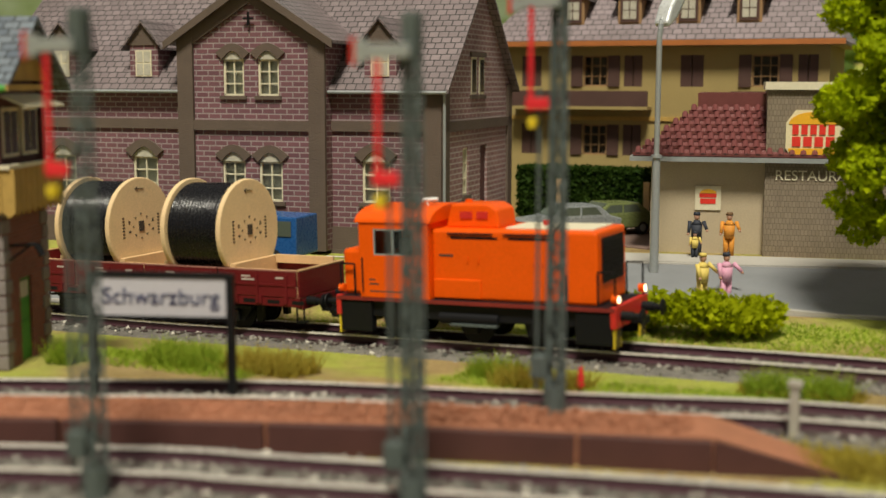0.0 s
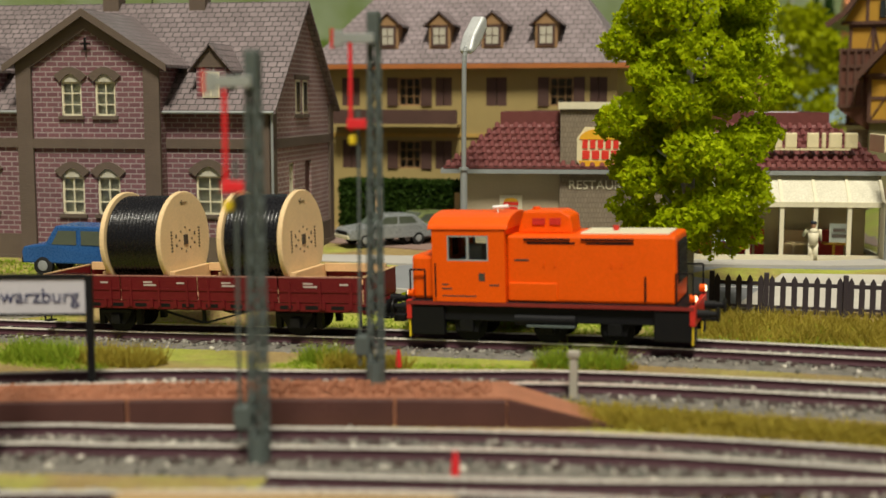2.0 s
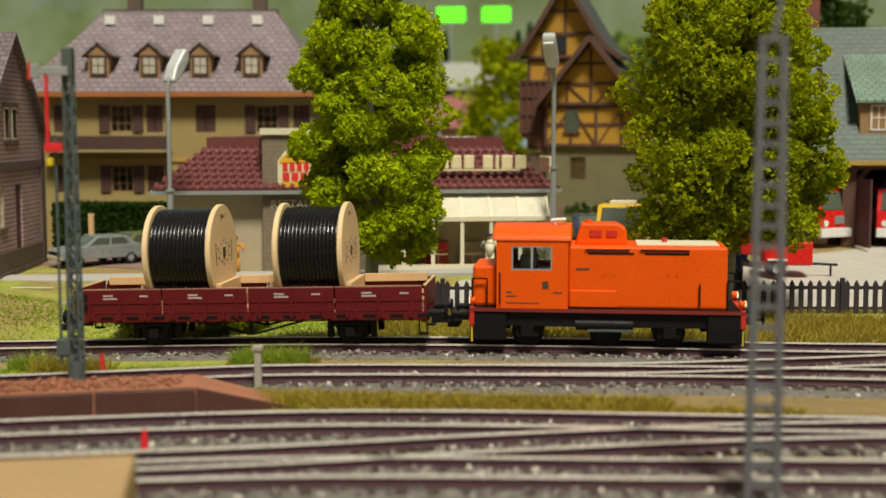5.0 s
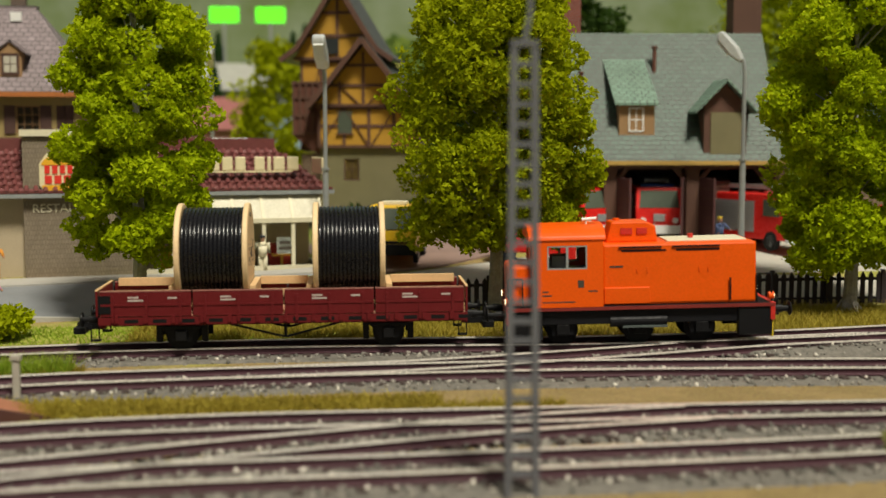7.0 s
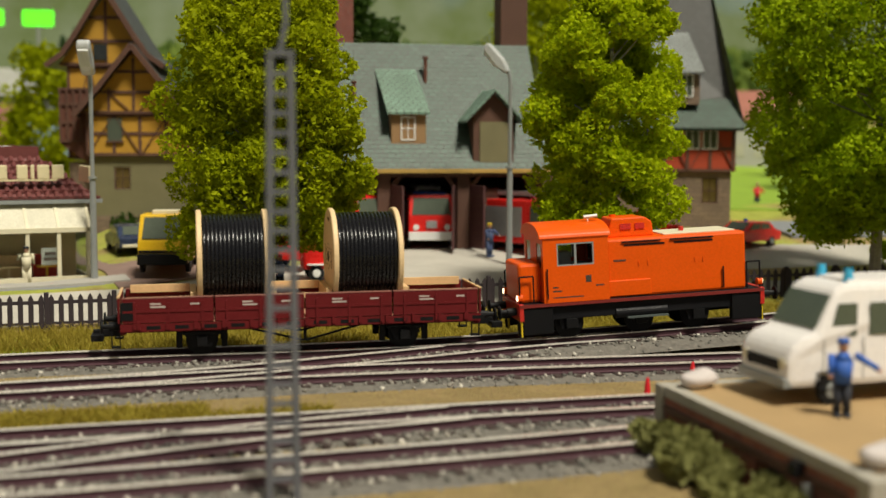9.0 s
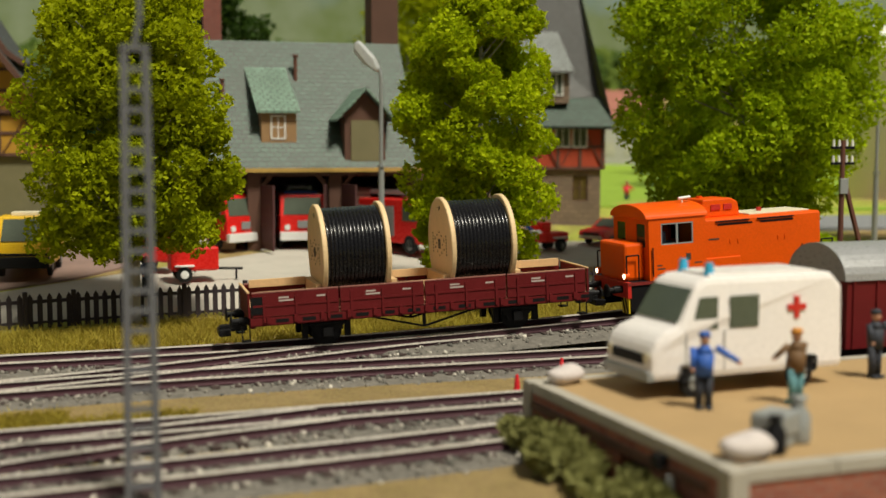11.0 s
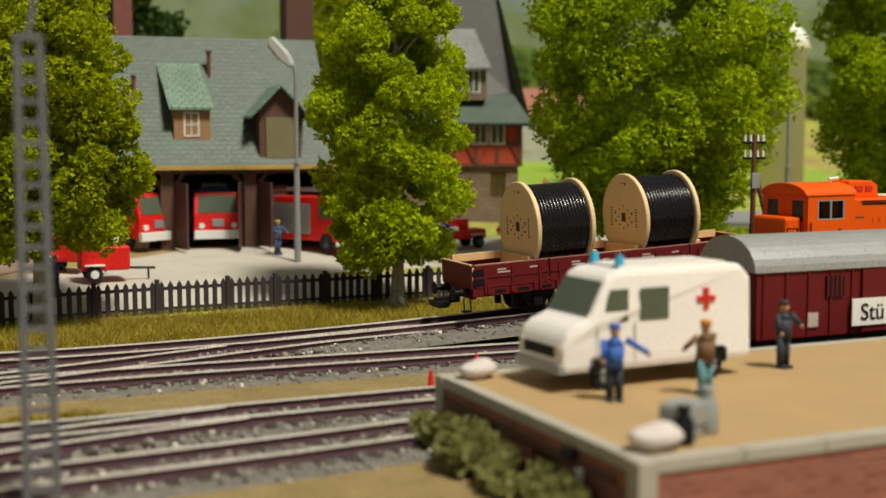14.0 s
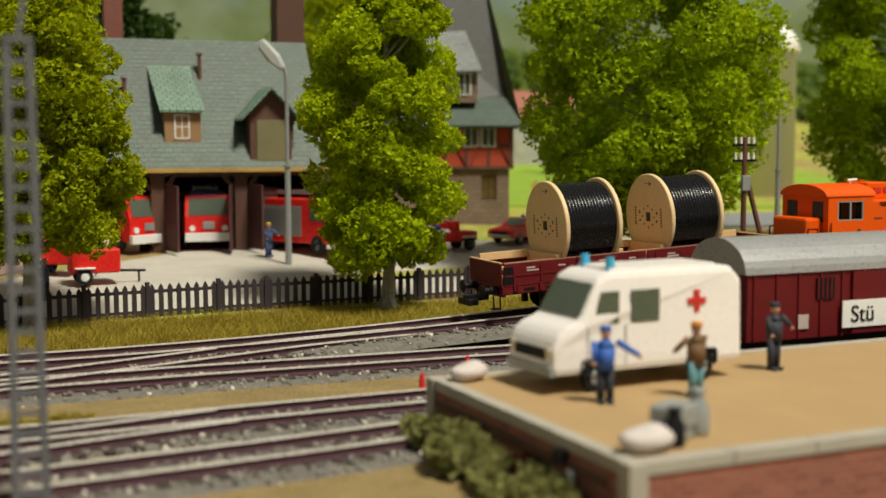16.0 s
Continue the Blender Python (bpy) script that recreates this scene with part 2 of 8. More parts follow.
MAROON = mat("maroon_tile", (0.17, 0.05, 0.047), 0.38, var=0.25, scale=2.0, relief=0.1)
HOTELWALL = mat("yellow_plaster", (0.37, 0.28, 0.105), 0.85, var=0.15, relief=0.15)
BKWALL = mat("beige_wall", (0.47, 0.385, 0.26), 0.8, var=0.1, relief=0.1)
BKTOWER = brick("brown_wood_shingle", (0.25, 0.20, 0.14), (0.21, 0.165, 0.115), (0.14, 0.11, 0.075), 0.14, 0.22, 0.012, relief=0.6, stain=0.1)
SHUTTER = mat("brown_shutter", (0.085, 0.04, 0.03), 0.7)
BEAM = mat("brown_timber", (0.12, 0.055, 0.035), 0.75, relief=0.3)
OCHRE = mat("ochre_infill", (0.50, 0.27, 0.025), 0.8, var=0.15)
REDINFILL = mat("red_infill", (0.45, 0.06, 0.02), 0.75, var=0.2)
YELLOWBOARD = mat("yellow_boards", (0.52, 0.33, 0.08), 0.7, var=0.3, scale=2.0)
MAROONWOOD = mat("maroon_wood", (0.10, 0.035, 0.035), 0.7)
GREENDOOR = mat("green_paint", (0.06, 0.30, 0.03), 0.5)
ORANGETRIM = mat("orange_gutter", (0.45, 0.15, 0.035), 0.55)
ASPHALT = mat("asphalt", (0.22, 0.23, 0.24), 0.85, var=0.15, relief=0.3)
PAVING = mat("paving", (0.42, 0.40, 0.36), 0.85, var=0.15, relief=0.2)
REDPAVE = mat("red_paving", (0.27, 0.18, 0.15), 0.85, var=0.25, scale=1.0)
YARD = mat("concrete_yard", (0.50, 0.47, 0.41), 0.85, var=0.2, relief=0.3)
SAND = mat("tan_sand", (0.42, 0.28, 0.13), 0.9, var=0.12, relief=0.3)
CONCRETE = mat("pale_concrete", (0.42, 0.39, 0.33), 0.85, var=0.2, relief=0.3)
REDEARTH = mat("red_earth", (0.42, 0.17, 0.09), 0.95, var=0.35, scale=1.5, fine=8, relief=0.8)
PLATBRICK = mat("brown_platform_edge", (0.085, 0.03, 0.024), 0.55, var=0.3, relief=0.3)
LEAVES = leaf_mat("fresh_leaves", (0.27, 0.37, 0.002), (0.60, 0.70, 0.006))
LEAVES2 = leaf_mat("deep_leaves", (0.24, 0.30, 0.002), (0.50, 0.55, 0.005))
LEAVES3 = leaf_mat("mixed_leaves", (0.22, 0.33, 0.003), (0.52, 0.66, 0.008))
HEDGE = leaf_mat("hedge_leaves", (0.02, 0.055, 0.006), (0.07, 0.13, 0.02))
DRYGRASS = leaf_mat("dry_grass", (0.30, 0.22, 0.03), (0.52, 0.44, 0.07))
GREENGRASS = leaf_mat("green_grass", (0.20, 0.34, 0.02), (0.48, 0.58, 0.07))
CONIFER = leaf_mat("conifer_needles", (0.012, 0.045, 0.012), (0.045, 0.10, 0.02))
BARK = mat("birch_bark", (0.50, 0.48, 0.45), 0.85, var=0.55, scale=2.5, fine=9, relief=0.6)
ORANGE.node_tree.nodes["Principled BSDF"].inputs["Specular IOR Level"].default_value = 0.28
for dull in (BLACK, DARK, OXIDE, RUBBER):
    dull.node_tree.nodes["Principled BSDF"].inputs["Specular IOR Level"].default_value = 0.22
TANWOOD = mat("tan_boards", (0.34, 0.20, 0.09), 0.75, var=0.15)

# ---- ground ----
def terrain(x, y):
    right = ss(-4, 2, x)
    z = -0.35 + 0.85 * ss(51.5, 58, y) + right * (0.75 * ss(55, 68, y) + 1.3 * ss(66, 80, y))
    # a shallow cutting carries the falling main track; behind it the ground rises to the station
    z -= 1.0 * (1 - ss(-40, -2, x)) * ss(36, 40.5, y) * (1 - ss(45.6, 48, y))
    z += 0.95 * ss(46, 49, y) * (1 - ss(51, 58, y)) * (1 - ss(-25, -15, x))
    z += ss(100, 190, y) * 14.0 + ss(118, 150, y) * 3.0 * ss(-20, 30, x)
    return z


def ground_material():
    m, t, bs = nodes_of("ground_scatter")
    v = object_coords(t)
    big = ramp(t, noise_tex(t, v, 0.16), 0.42, 0.58)
    mid = ramp(t, noise_tex(t, v, 0.9), 0.35, 0.65)
    fine = ramp(t, noise_tex(t, v, 9.0), 0.3, 0.7)
    grass = mix(t, mid, (0.31, 0.38, 0.03), (0.48, 0.54, 0.05))
    earth = mix(t, mid, (0.30, 0.17, 0.07), (0.44, 0.28, 0.13))
    # bare gravelly earth lies between the yard tracks
    sep = t.nodes.new("ShaderNodeSeparateXYZ")
    t.links.new(v, sep.inputs[0])
    def ragged(axis, amount):
        n = node(t, "ShaderNodeMath")
        n.operation = "MULTIPLY_ADD"
        t.links.new(noise_tex(t, v, 0.35), n.inputs[0])
        n.inputs[1].default_value = amount
        t.links.new(sep.outputs[axis], n.inputs[2])
        return n.outputs[0]

    def both(a, b):
        n = node(t, "ShaderNodeMath")
        n.operation = "MULTIPLY"
        t.links.new(a, n.inputs[0])
        t.links.new(b, n.inputs[1])
        return n

    across, along = ragged("Y", 3.0), ragged("X", 9.0)
    yard = both(ramp(t, across, 46, 44), ramp(t, across, 4, 16))
    bare = both(both(ramp(t, along, -5, 2), ramp(t, along, 75, 55)).outputs[0], yard.outputs[0])
    c = mix(t, bare.outputs[0], mix(t, big, earth, grass), mix(t, mid, (0.24, 0.14, 0.065), (0.36, 0.22, 0.11)))
    c = mix(t, 0.4, c, mix(t, fine, (0.10, 0.08, 0.03), (0.45, 0.42, 0.12)))
    t.links.new(c, bs.inputs["Base Color"])
    bs.inputs["Roughness"].default_value = 0.95
    bump(t, bs, fine, 0.8, 0.08)
    return m


GROUND = ground_material()


def sheet(xs, ys, height):
    bm = bmesh.new()
    grid = [[bm.verts.new((x, y, height(x, y))) for x in xs] for y in ys]
    for j in range(len(ys) - 1):
        for i in range(len(xs) - 1):
            bm.faces.new((grid[j][i], grid[j][i + 1], grid[j + 1][i + 1], grid[j + 1][i]))
    return bm


def steps(a, b, d):
    n = max(1, round((b - a) / d))
    return [a + (b - a) * i / n for i in range(n + 1)]


gx = [-900, -400, -200, *steps(-110, 150, 2.5), 250, 450, 900]
gy = [-400, -100, -20, *steps(8, 46, 2.0), *steps(47, 90, 1.5), *steps(94, 200, 6), 300, 600, 1200]
ground = solo("ground", sheet(gx, gy, terrain), GROUND, at(0, 0), "scattered grass and brown earth of the layout", "ground", kind="structure", smooth=True)


def slab(name, outline, lift, material, label, thick=0.12, n=1):
    """A paved area that follows the ground, with a real edge."""
    bm = bmesh.new()
    top = [bm.verts.new((x, y, terrain(x, y) + lift)) for x, y in outline]
    low = [bm.verts.new((x, y, terrain(x, y) + lift - thick - 0.3)) for x, y in outline]
    k = len(outline)
    bm.faces.new(top)
    for i in range(k):
        bm.faces.new((top[i], low[i], low[(i + 1) % k], top[(i + 1) % k]))
    return solo(name, bm, material, at(0, 0), label, name.split("_")[-1], kind="structure")


def strip(name, pts, width, lift, material, label, thick=0.25, kind="structure"):
    """A band of pavement along a line, laid on the ground."""
    bm = bmesh.new()
    rowsv = []
    for i, (x, y) in enumerate(pts):
        a, b = pts[max(0, i - 1)], pts[min(len(pts) - 1, i + 1)]
        d = Vector((b[0] - a[0], b[1] - a[1], 0)).normalized()
        nx, ny = -d.y * width / 2, d.x * width / 2
        z0, z1 = terrain(x - nx, y - ny) + lift, terrain(x + nx, y + ny) + lift
        rowsv.append([bm.verts.new(p) for p in ((x - nx, y - ny, z0 - thick), (x - nx, y - ny, z0), (x + nx, y + ny, z1), (x + nx, y + ny, z1 - thick))])
    for p, q in zip(rowsv, rowsv[1:]):
        for i in range(3):
            bm.faces.new((p[i], p[i + 1], q[i + 1], q[i]))
    bm.faces.new(rowsv[0])
    bm.faces.new(rowsv[-1][::-1])
    return solo(name, bm, material, at(0, 0), label, "road", kind=kind)


ROAD = [(-90, 38), (-60, 44.5), (-45, 47.4), (-32, 49.4), (-20, 52.2), (-10, 54.2), (-4, 55.2), (0, 55.8)]
strip("road", ROAD, 5.6, 0.02, ASPHALT, "pale grey asphalt road with white centre dashes")
strip("pavement_1", [(x + 0.6, y + 3.7) for x, y in ROAD], 1.6, 0.12, PAVING, "paved footpath with pale kerb")
strip("kerb", [(x - 0.4, y - 3.05) for x, y in ROAD], 0.3, 0.10, PAVING, "pale kerb stones along the road")
slab("yard", [(-6.5, 52.2), (0, 52.4), (6, 53.0), (14, 53.4), (26, 53.6), (40, 54.0), (52, 55.5), (52, 60), (44, 64), (30, 66.0), (16, 66.0), (6, 60), (1, 57.0), (-5, 56.5)], 0.06, YARD, "pale concrete forecourt before the fire station")
slab("parking", [(0.2, 57.0), (4.5, 59.5), (8, 63), (9, 72), (8, 84), (-2, 86), (-3, 70), (-0.5, 62)], 0.10, REDPAVE, "brown cobbled parking area beside the restaurant")
slab("pavement_2", [(-29, 61), (-19, 58.3), (-18.2, 62), (-20, 76), (-27, 76)], 0.05, REDPAVE, "reddish paved car park beside the station")
for i in range(7):
    x = -34 + 5.5 * i
    y = 49.4 + 0.23 * (x + 32) if x < -20 else 52.2 + 0.18 * (x + 20)
    z = terrain(x, y) + 0.03
    solo("road_marking", B((-0.9, -0.07, 0, 0.9, 0.07, 0.012)), WHITE, at(x, y, z, 6), "white painted dash on the road", "road marking", "road dashes", "structure")


# ---- tracks ----
def spline(pts, d=1.0):
    """Points about d apart on a smooth line through pts."""
    out = []
    n = len(pts)
    for i in range(n - 1):
        p0, p1, p2, p3 = (Vector(pts[max(0, min(n - 1, k))]) for k in (i - 1, i, i + 1, i + 2))
        k = max(1, round((p2 - p1).length / d))
        for j in range(k):
            t = j / k
            out.append(0.5 * ((2 * p1) + (p2 - p0) * t + (2 * p0 - 5 * p1 + 4 * p2 - p3) * t * t + (3 * p1 - p0 - 3 * p2 + p3) * t ** 3))
    out.append(Vector(pts[-1]))
    return out


def climb(x):
    return 1.2 * ss(6, 38, x) - 1.0 * (1 - ss(-40, -2, x))


MAIN = [(x, y, climb(x)) for x, y in ((-85, 43.3), (-60, 43.5), (-44, 43.6), (-34, 43.65), (-27, 43.6), (-22, 43.5), (-14, 43.25), (-8, 43.12), (0, 43.1), (8, 42.8), (15, 42.2), (22, 41.6), (32, 41.3), (45, 41.2), (70, 41.2), (100, 42))]
T2 = [(x, y, 0) for x, y in ((-80, 6), (-50, 20.3), (-34, 28.0), (-26, 31.6), (-20.8, 33.9), (-16, 35.3), (-12.9, 36.3), (-8.5, 37.5), (0, 38.2), (8, 38.4), (19, 37.8), (40, 36.6), (90, 36))]
T3 = [(x, y, 0) for x, y in ((-70, 7), (-40, 19.6), (-22, 27.3), (-17.5, 28.7), (-9, 30.9), (-4, 31.6), (2, 31.8), (12, 31.9), (22, 31.8), (40, 31.7), (90, 31.7))]
T4 = [(x, y, 0) for x, y in ((-50, 10.8), (-30, 18.8), (-16, 24.2), (-7.4, 26.6), (2, 27.4), (9, 27.9), (12.9, 28.3))]
CROSS_A = [(-3.5, 37.98, 0), (2, 38.75, 0), (8, 40.2, 0.02), (14, 41.6, 0.09), (19, 41.82, 0.2)]
CROSS_B = [(-13.5, 26.15, 0), (-7.5, 27.6, 0), (-2, 29.3, 0), (4, 30.9, 0), (9, 31.75, 0)]
RAIL = ((-0.10, -0.24), (-0.10, -0.21), (-0.03, -0.17), (-0.03, -0.07), (-0.065, -0.045), (-0.065, 0.0), (0.065, 0.0), (0.065, -0.045), (0.03, -0.07), (0.03, -0.17), (0.10, -0.21), (0.10, -0.24))


def normals(line):
    out = []
    for i in range(len(line)):
        d = line[min(i + 1, len(line) - 1)] - line[max(0, i - 1)]
        out.append(Vector((-d.y, d.x, 0)).normalized())
    return out


def sweep(line, side, outline):
    bm = bmesh.new()
    prev = None
    for p, n in zip(line, normals(line)):
        ring = [bm.verts.new(p + n * (side + a) + Vector((0, 0, b))) for a, b in outline]
        if prev:
            for i in range(len(ring)):
                bm.faces.new((prev[i], prev[(i + 1) % len(ring)], ring[(i + 1) % len(ring)], ring[i]))
        prev = ring
    return bm


SLEEPER_MESH = finish(B((-0.13, -1.3, -0.34, 0.13, 1.3, -0.22), bev=0.015), SLEEPER)
STONE = mat("ballast_bed", (0.19, 0.175, 0.15), 0.95, var=0.45, scale=2.5, fine=5, relief=1.0)


def track(pts, label, lo=-60, hi=70, bed=True):
    line = spline(pts, 1.0)
    th = thing("railway_track", at(0, 0), label, "railway track", "tracks of the yard", "structure")
    for side in (-0.76, 0.76):
        part("rail", sweep(line, side, RAIL), RUST, th, "rusty brown rail side")
        part("rail_head", sweep(line, side, ((-0.074, -0.025), (-0.068, 0.012), (0.068, 0.012), (0.074, -0.025))), STEEL, th, "bright worn rail head")
    s = 0.0
    for i in range(len(line) - 1):
        p, q = line[i], line[i + 1]
        d = q - p
        while s < d.length:
            c = p + d * (s / d.length)
            if lo < c.x < hi:
                share("sleeper", SLEEPER_MESH, th, at(c.x, c.y, c.z, math.degrees(math.atan2(d.y, d.x))))
            s += 0.68
        s -= d.length
    if bed:
        sweep_bed = sweep(line, 0, ((-2.3, -0.5), (-1.6, -0.265), (1.6, -0.265), (2.3, -0.5)))
        solo("ballast_bed", sweep_bed, STONE, at(0, 0), "grey stone ballast under the rails", "ballast", kind="structure")
    return line


LINES = [track(MAIN, "rust-brown track with bright rail heads carrying the train"), track(T2, "rust-brown siding track with bright rail heads"),
         track(T3, "rust-brown yard track beside the low platform"), track(T4, "rust-brown yard track ending at the loading ramp")]
LINES.append(track(CROSS_A, "turnout track joining two running lines", bed=False))
LINES.append(track(CROSS_B, "turnout track crossing between yard tracks", bed=False))


# ---- scattered stuff: clumps, stones and blades, joined by kind ----
OCTA_V = np.array([(1, 0, 0), (-1, 0, 0), (0, 1, 0), (0, -1, 0), (0, 0, 1), (0, 0, -1)], float)
OCTA_F = np.array([(0, 2, 4), (2, 1, 4), (1, 3, 4), (3, 0, 4), (2, 0, 5), (1, 2, 5), (3, 1, 5), (0, 3, 5)])


FLAKE_V = np.array([(1.5, 0, 0.3), (0, 0.9, 0), (-1.5, 0, 0.3), (0, -0.9, 0)], float)
FLAKE_F = np.array([(0, 1, 3), (1, 2, 3)])


def leaves(centres, sizes, material, rng):
    """Many small pointed leaf flakes as one mesh."""
    n = len(centres)
    q, _ = np.linalg.qr(rng.normal(size=(n, 3, 3)))
    shape = FLAKE_V[None] * (0.6 + rng.random((n, 4, 1)) * 0.9)
    v = np.einsum("nij,nkj->nki", q, shape) * np.asarray(sizes)[:, None, None]
    v = (v + np.asarray(centres)[:, None, :]) * K
    f = (FLAKE_F[None] + 4 * np.arange(n)[:, None, None]).reshape(-1, 3)
    return raw(v.reshape(-1, 3), f, material)


def clumps(centres, sizes, material, rng, flat=1.0):
    """Many small irregular lumps as one mesh."""
    n = len(centres)
    a = rng.normal(size=(n, 3, 3))
    q, _ = np.linalg.qr(a)
    shape = OCTA_V[None] * (0.5 + rng.random((n, 6, 1)) * 0.8)
    v = np.einsum("nij,nkj->nki", q, shape) * np.asarray(sizes)[:, None, None]
    v[:, :, 2] *= flat
    v = (v + np.asarray(centres)[:, None, :]) * K
    f = (OCTA_F[None] + 6 * np.arange(n)[:, None, None]).reshape(-1, 3)
    return raw(v.reshape(-1, 3), f, material)


def blades(bases, heights, material, rng, width=0.05, lean=0.5):
    n = len(bases)
    b = np.asarray(bases)
    ang = rng.random(n) * 6.283
    side = np.stack([np.cos(ang), np.sin(ang), np.zeros(n)], 1) * width
    tip = b + np.stack([rng.normal(size=n) * lean, rng.normal(size=n) * lean, np.ones(n)], 1) * np.asarray(heights)[:, None]
    v = np.stack([b - side, b + side, tip], 1).reshape(-1, 3) * K
    f = np.arange(3 * n).reshape(-1, 3)
    return raw(v, f, material)


def raw(v, f, material):
    me = bpy.data.meshes.new("stuff")
    me.vertices.add(len(v))
    me.vertices.foreach_set("co", np.ascontiguousarray(v, dtype=np.float32).ravel())
    me.loops.add(f.size)
    me.loops.foreach_set("vertex_index", np.ascontiguousarray(f, dtype=np.int32).ravel())
    me.polygons.add(len(f))
    me.polygons.foreach_set("loop_start", np.arange(0, f.size, 3, dtype=np.int32))
    me.update(calc_edges=True)
    me.validate()
    me.materials.append(material)
    return me


def ballast_stones(line, n, rng, lo, hi):
    pts = [(p, q) for p, q in zip(line, line[1:]) if lo < p.x < hi]
    out = []
    for _ in range(n):
        p, q = pts[rng.integers(len(pts))]
        c = p + (q - p) * rng.random()
        d = (q - p).normalized()
        off = rng.normal() * 1.15
        if abs(off) > 2.2 or abs(abs(off) - 0.76) < 0.12:
            continue
        z = -0.25 if abs(off) < 1.6 else -0.25 - (abs(off) - 1.6) * 0.35
        out.append((c.x - d.y * off, c.y + d.x * off, c.z + z))
    return np.array(out)


def stone_mat():
    m, t, bs = nodes_of("ballast_stones")
    g = t.nodes.new("ShaderNodeNewGeometry")
    c = mix(t, ramp(t, g.outputs["Random Per Island"], 0.0, 0.75), (0.07, 0.068, 0.06), (0.27, 0.25, 0.215))
    c = mix(t, ramp(t, g.outputs["Random Per Island"], 0.9, 0.95), c, (0.62, 0.58, 0.50))
    t.links.new(c, bs.inputs["Base Color"])
    bs.inputs["Roughness"].default_value = 0.9
    return m


STONES = stone_mat()
rng = np.random.default_rng(7)
pts = np.concatenate([ballast_stones(l, n, rng, -45, 50) for l, n in zip(LINES, (7000, 7500, 8500, 5000, 1500, 1500))])
tagged(new("ballast_stones", clumps(pts, 0.05 + 0.07 * rng.random(len(pts)), STONES, rng)), "loose grey ballast stones between the sleepers", "ballast", kind="stuff")

# ---- the train ----
def wheelset(x, r, parent, label=""):
    prof = [(0.12, -0.80), (0.12, -0.78), (r + 0.04, -0.775), (r + 0.04, -0.735), (r, -0.73), (r, -0.60), (r - 0.10, -0.59), (0.10, -0.60), (0.09, 0.60), (r - 0.10, 0.59), (r, 0.60), (r, 0.73), (r + 0.04, 0.735), (r + 0.04, 0.775), (0.12, 0.78), (0.12, 0.80)]
    prof = [(a, -b) for a, b in prof]
    bm = lathe(prof, 24, "y")
    bmesh.ops.translate(bm, verts=bm.verts, vec=(x, 0, r))
    return part("wheelset", bm, DARK, parent, label)


def buffer(x, y, z, sgn, parent, head=BLACK):
    b = part("buffer", R(((x, y, z), (x + 0.35 * sgn, y, z), 0.14), ((x + 0.3 * sgn, y, z), (x + 0.6 * sgn, y, z), 0.10), seg=12), head, parent)
    bm = lathe([(0.24, 0), (0.25, 0.03), (0.2, 0.07), (0.05, 0.09)], 16, "x")
    bmesh.ops.scale(bm, vec=(sgn, 1, 1), verts=bm.verts)
    bmesh.ops.translate(bm, verts=bm.verts, vec=(x + 0.58 * sgn, y, z))
    part("buffer_plate", bm, head, b)


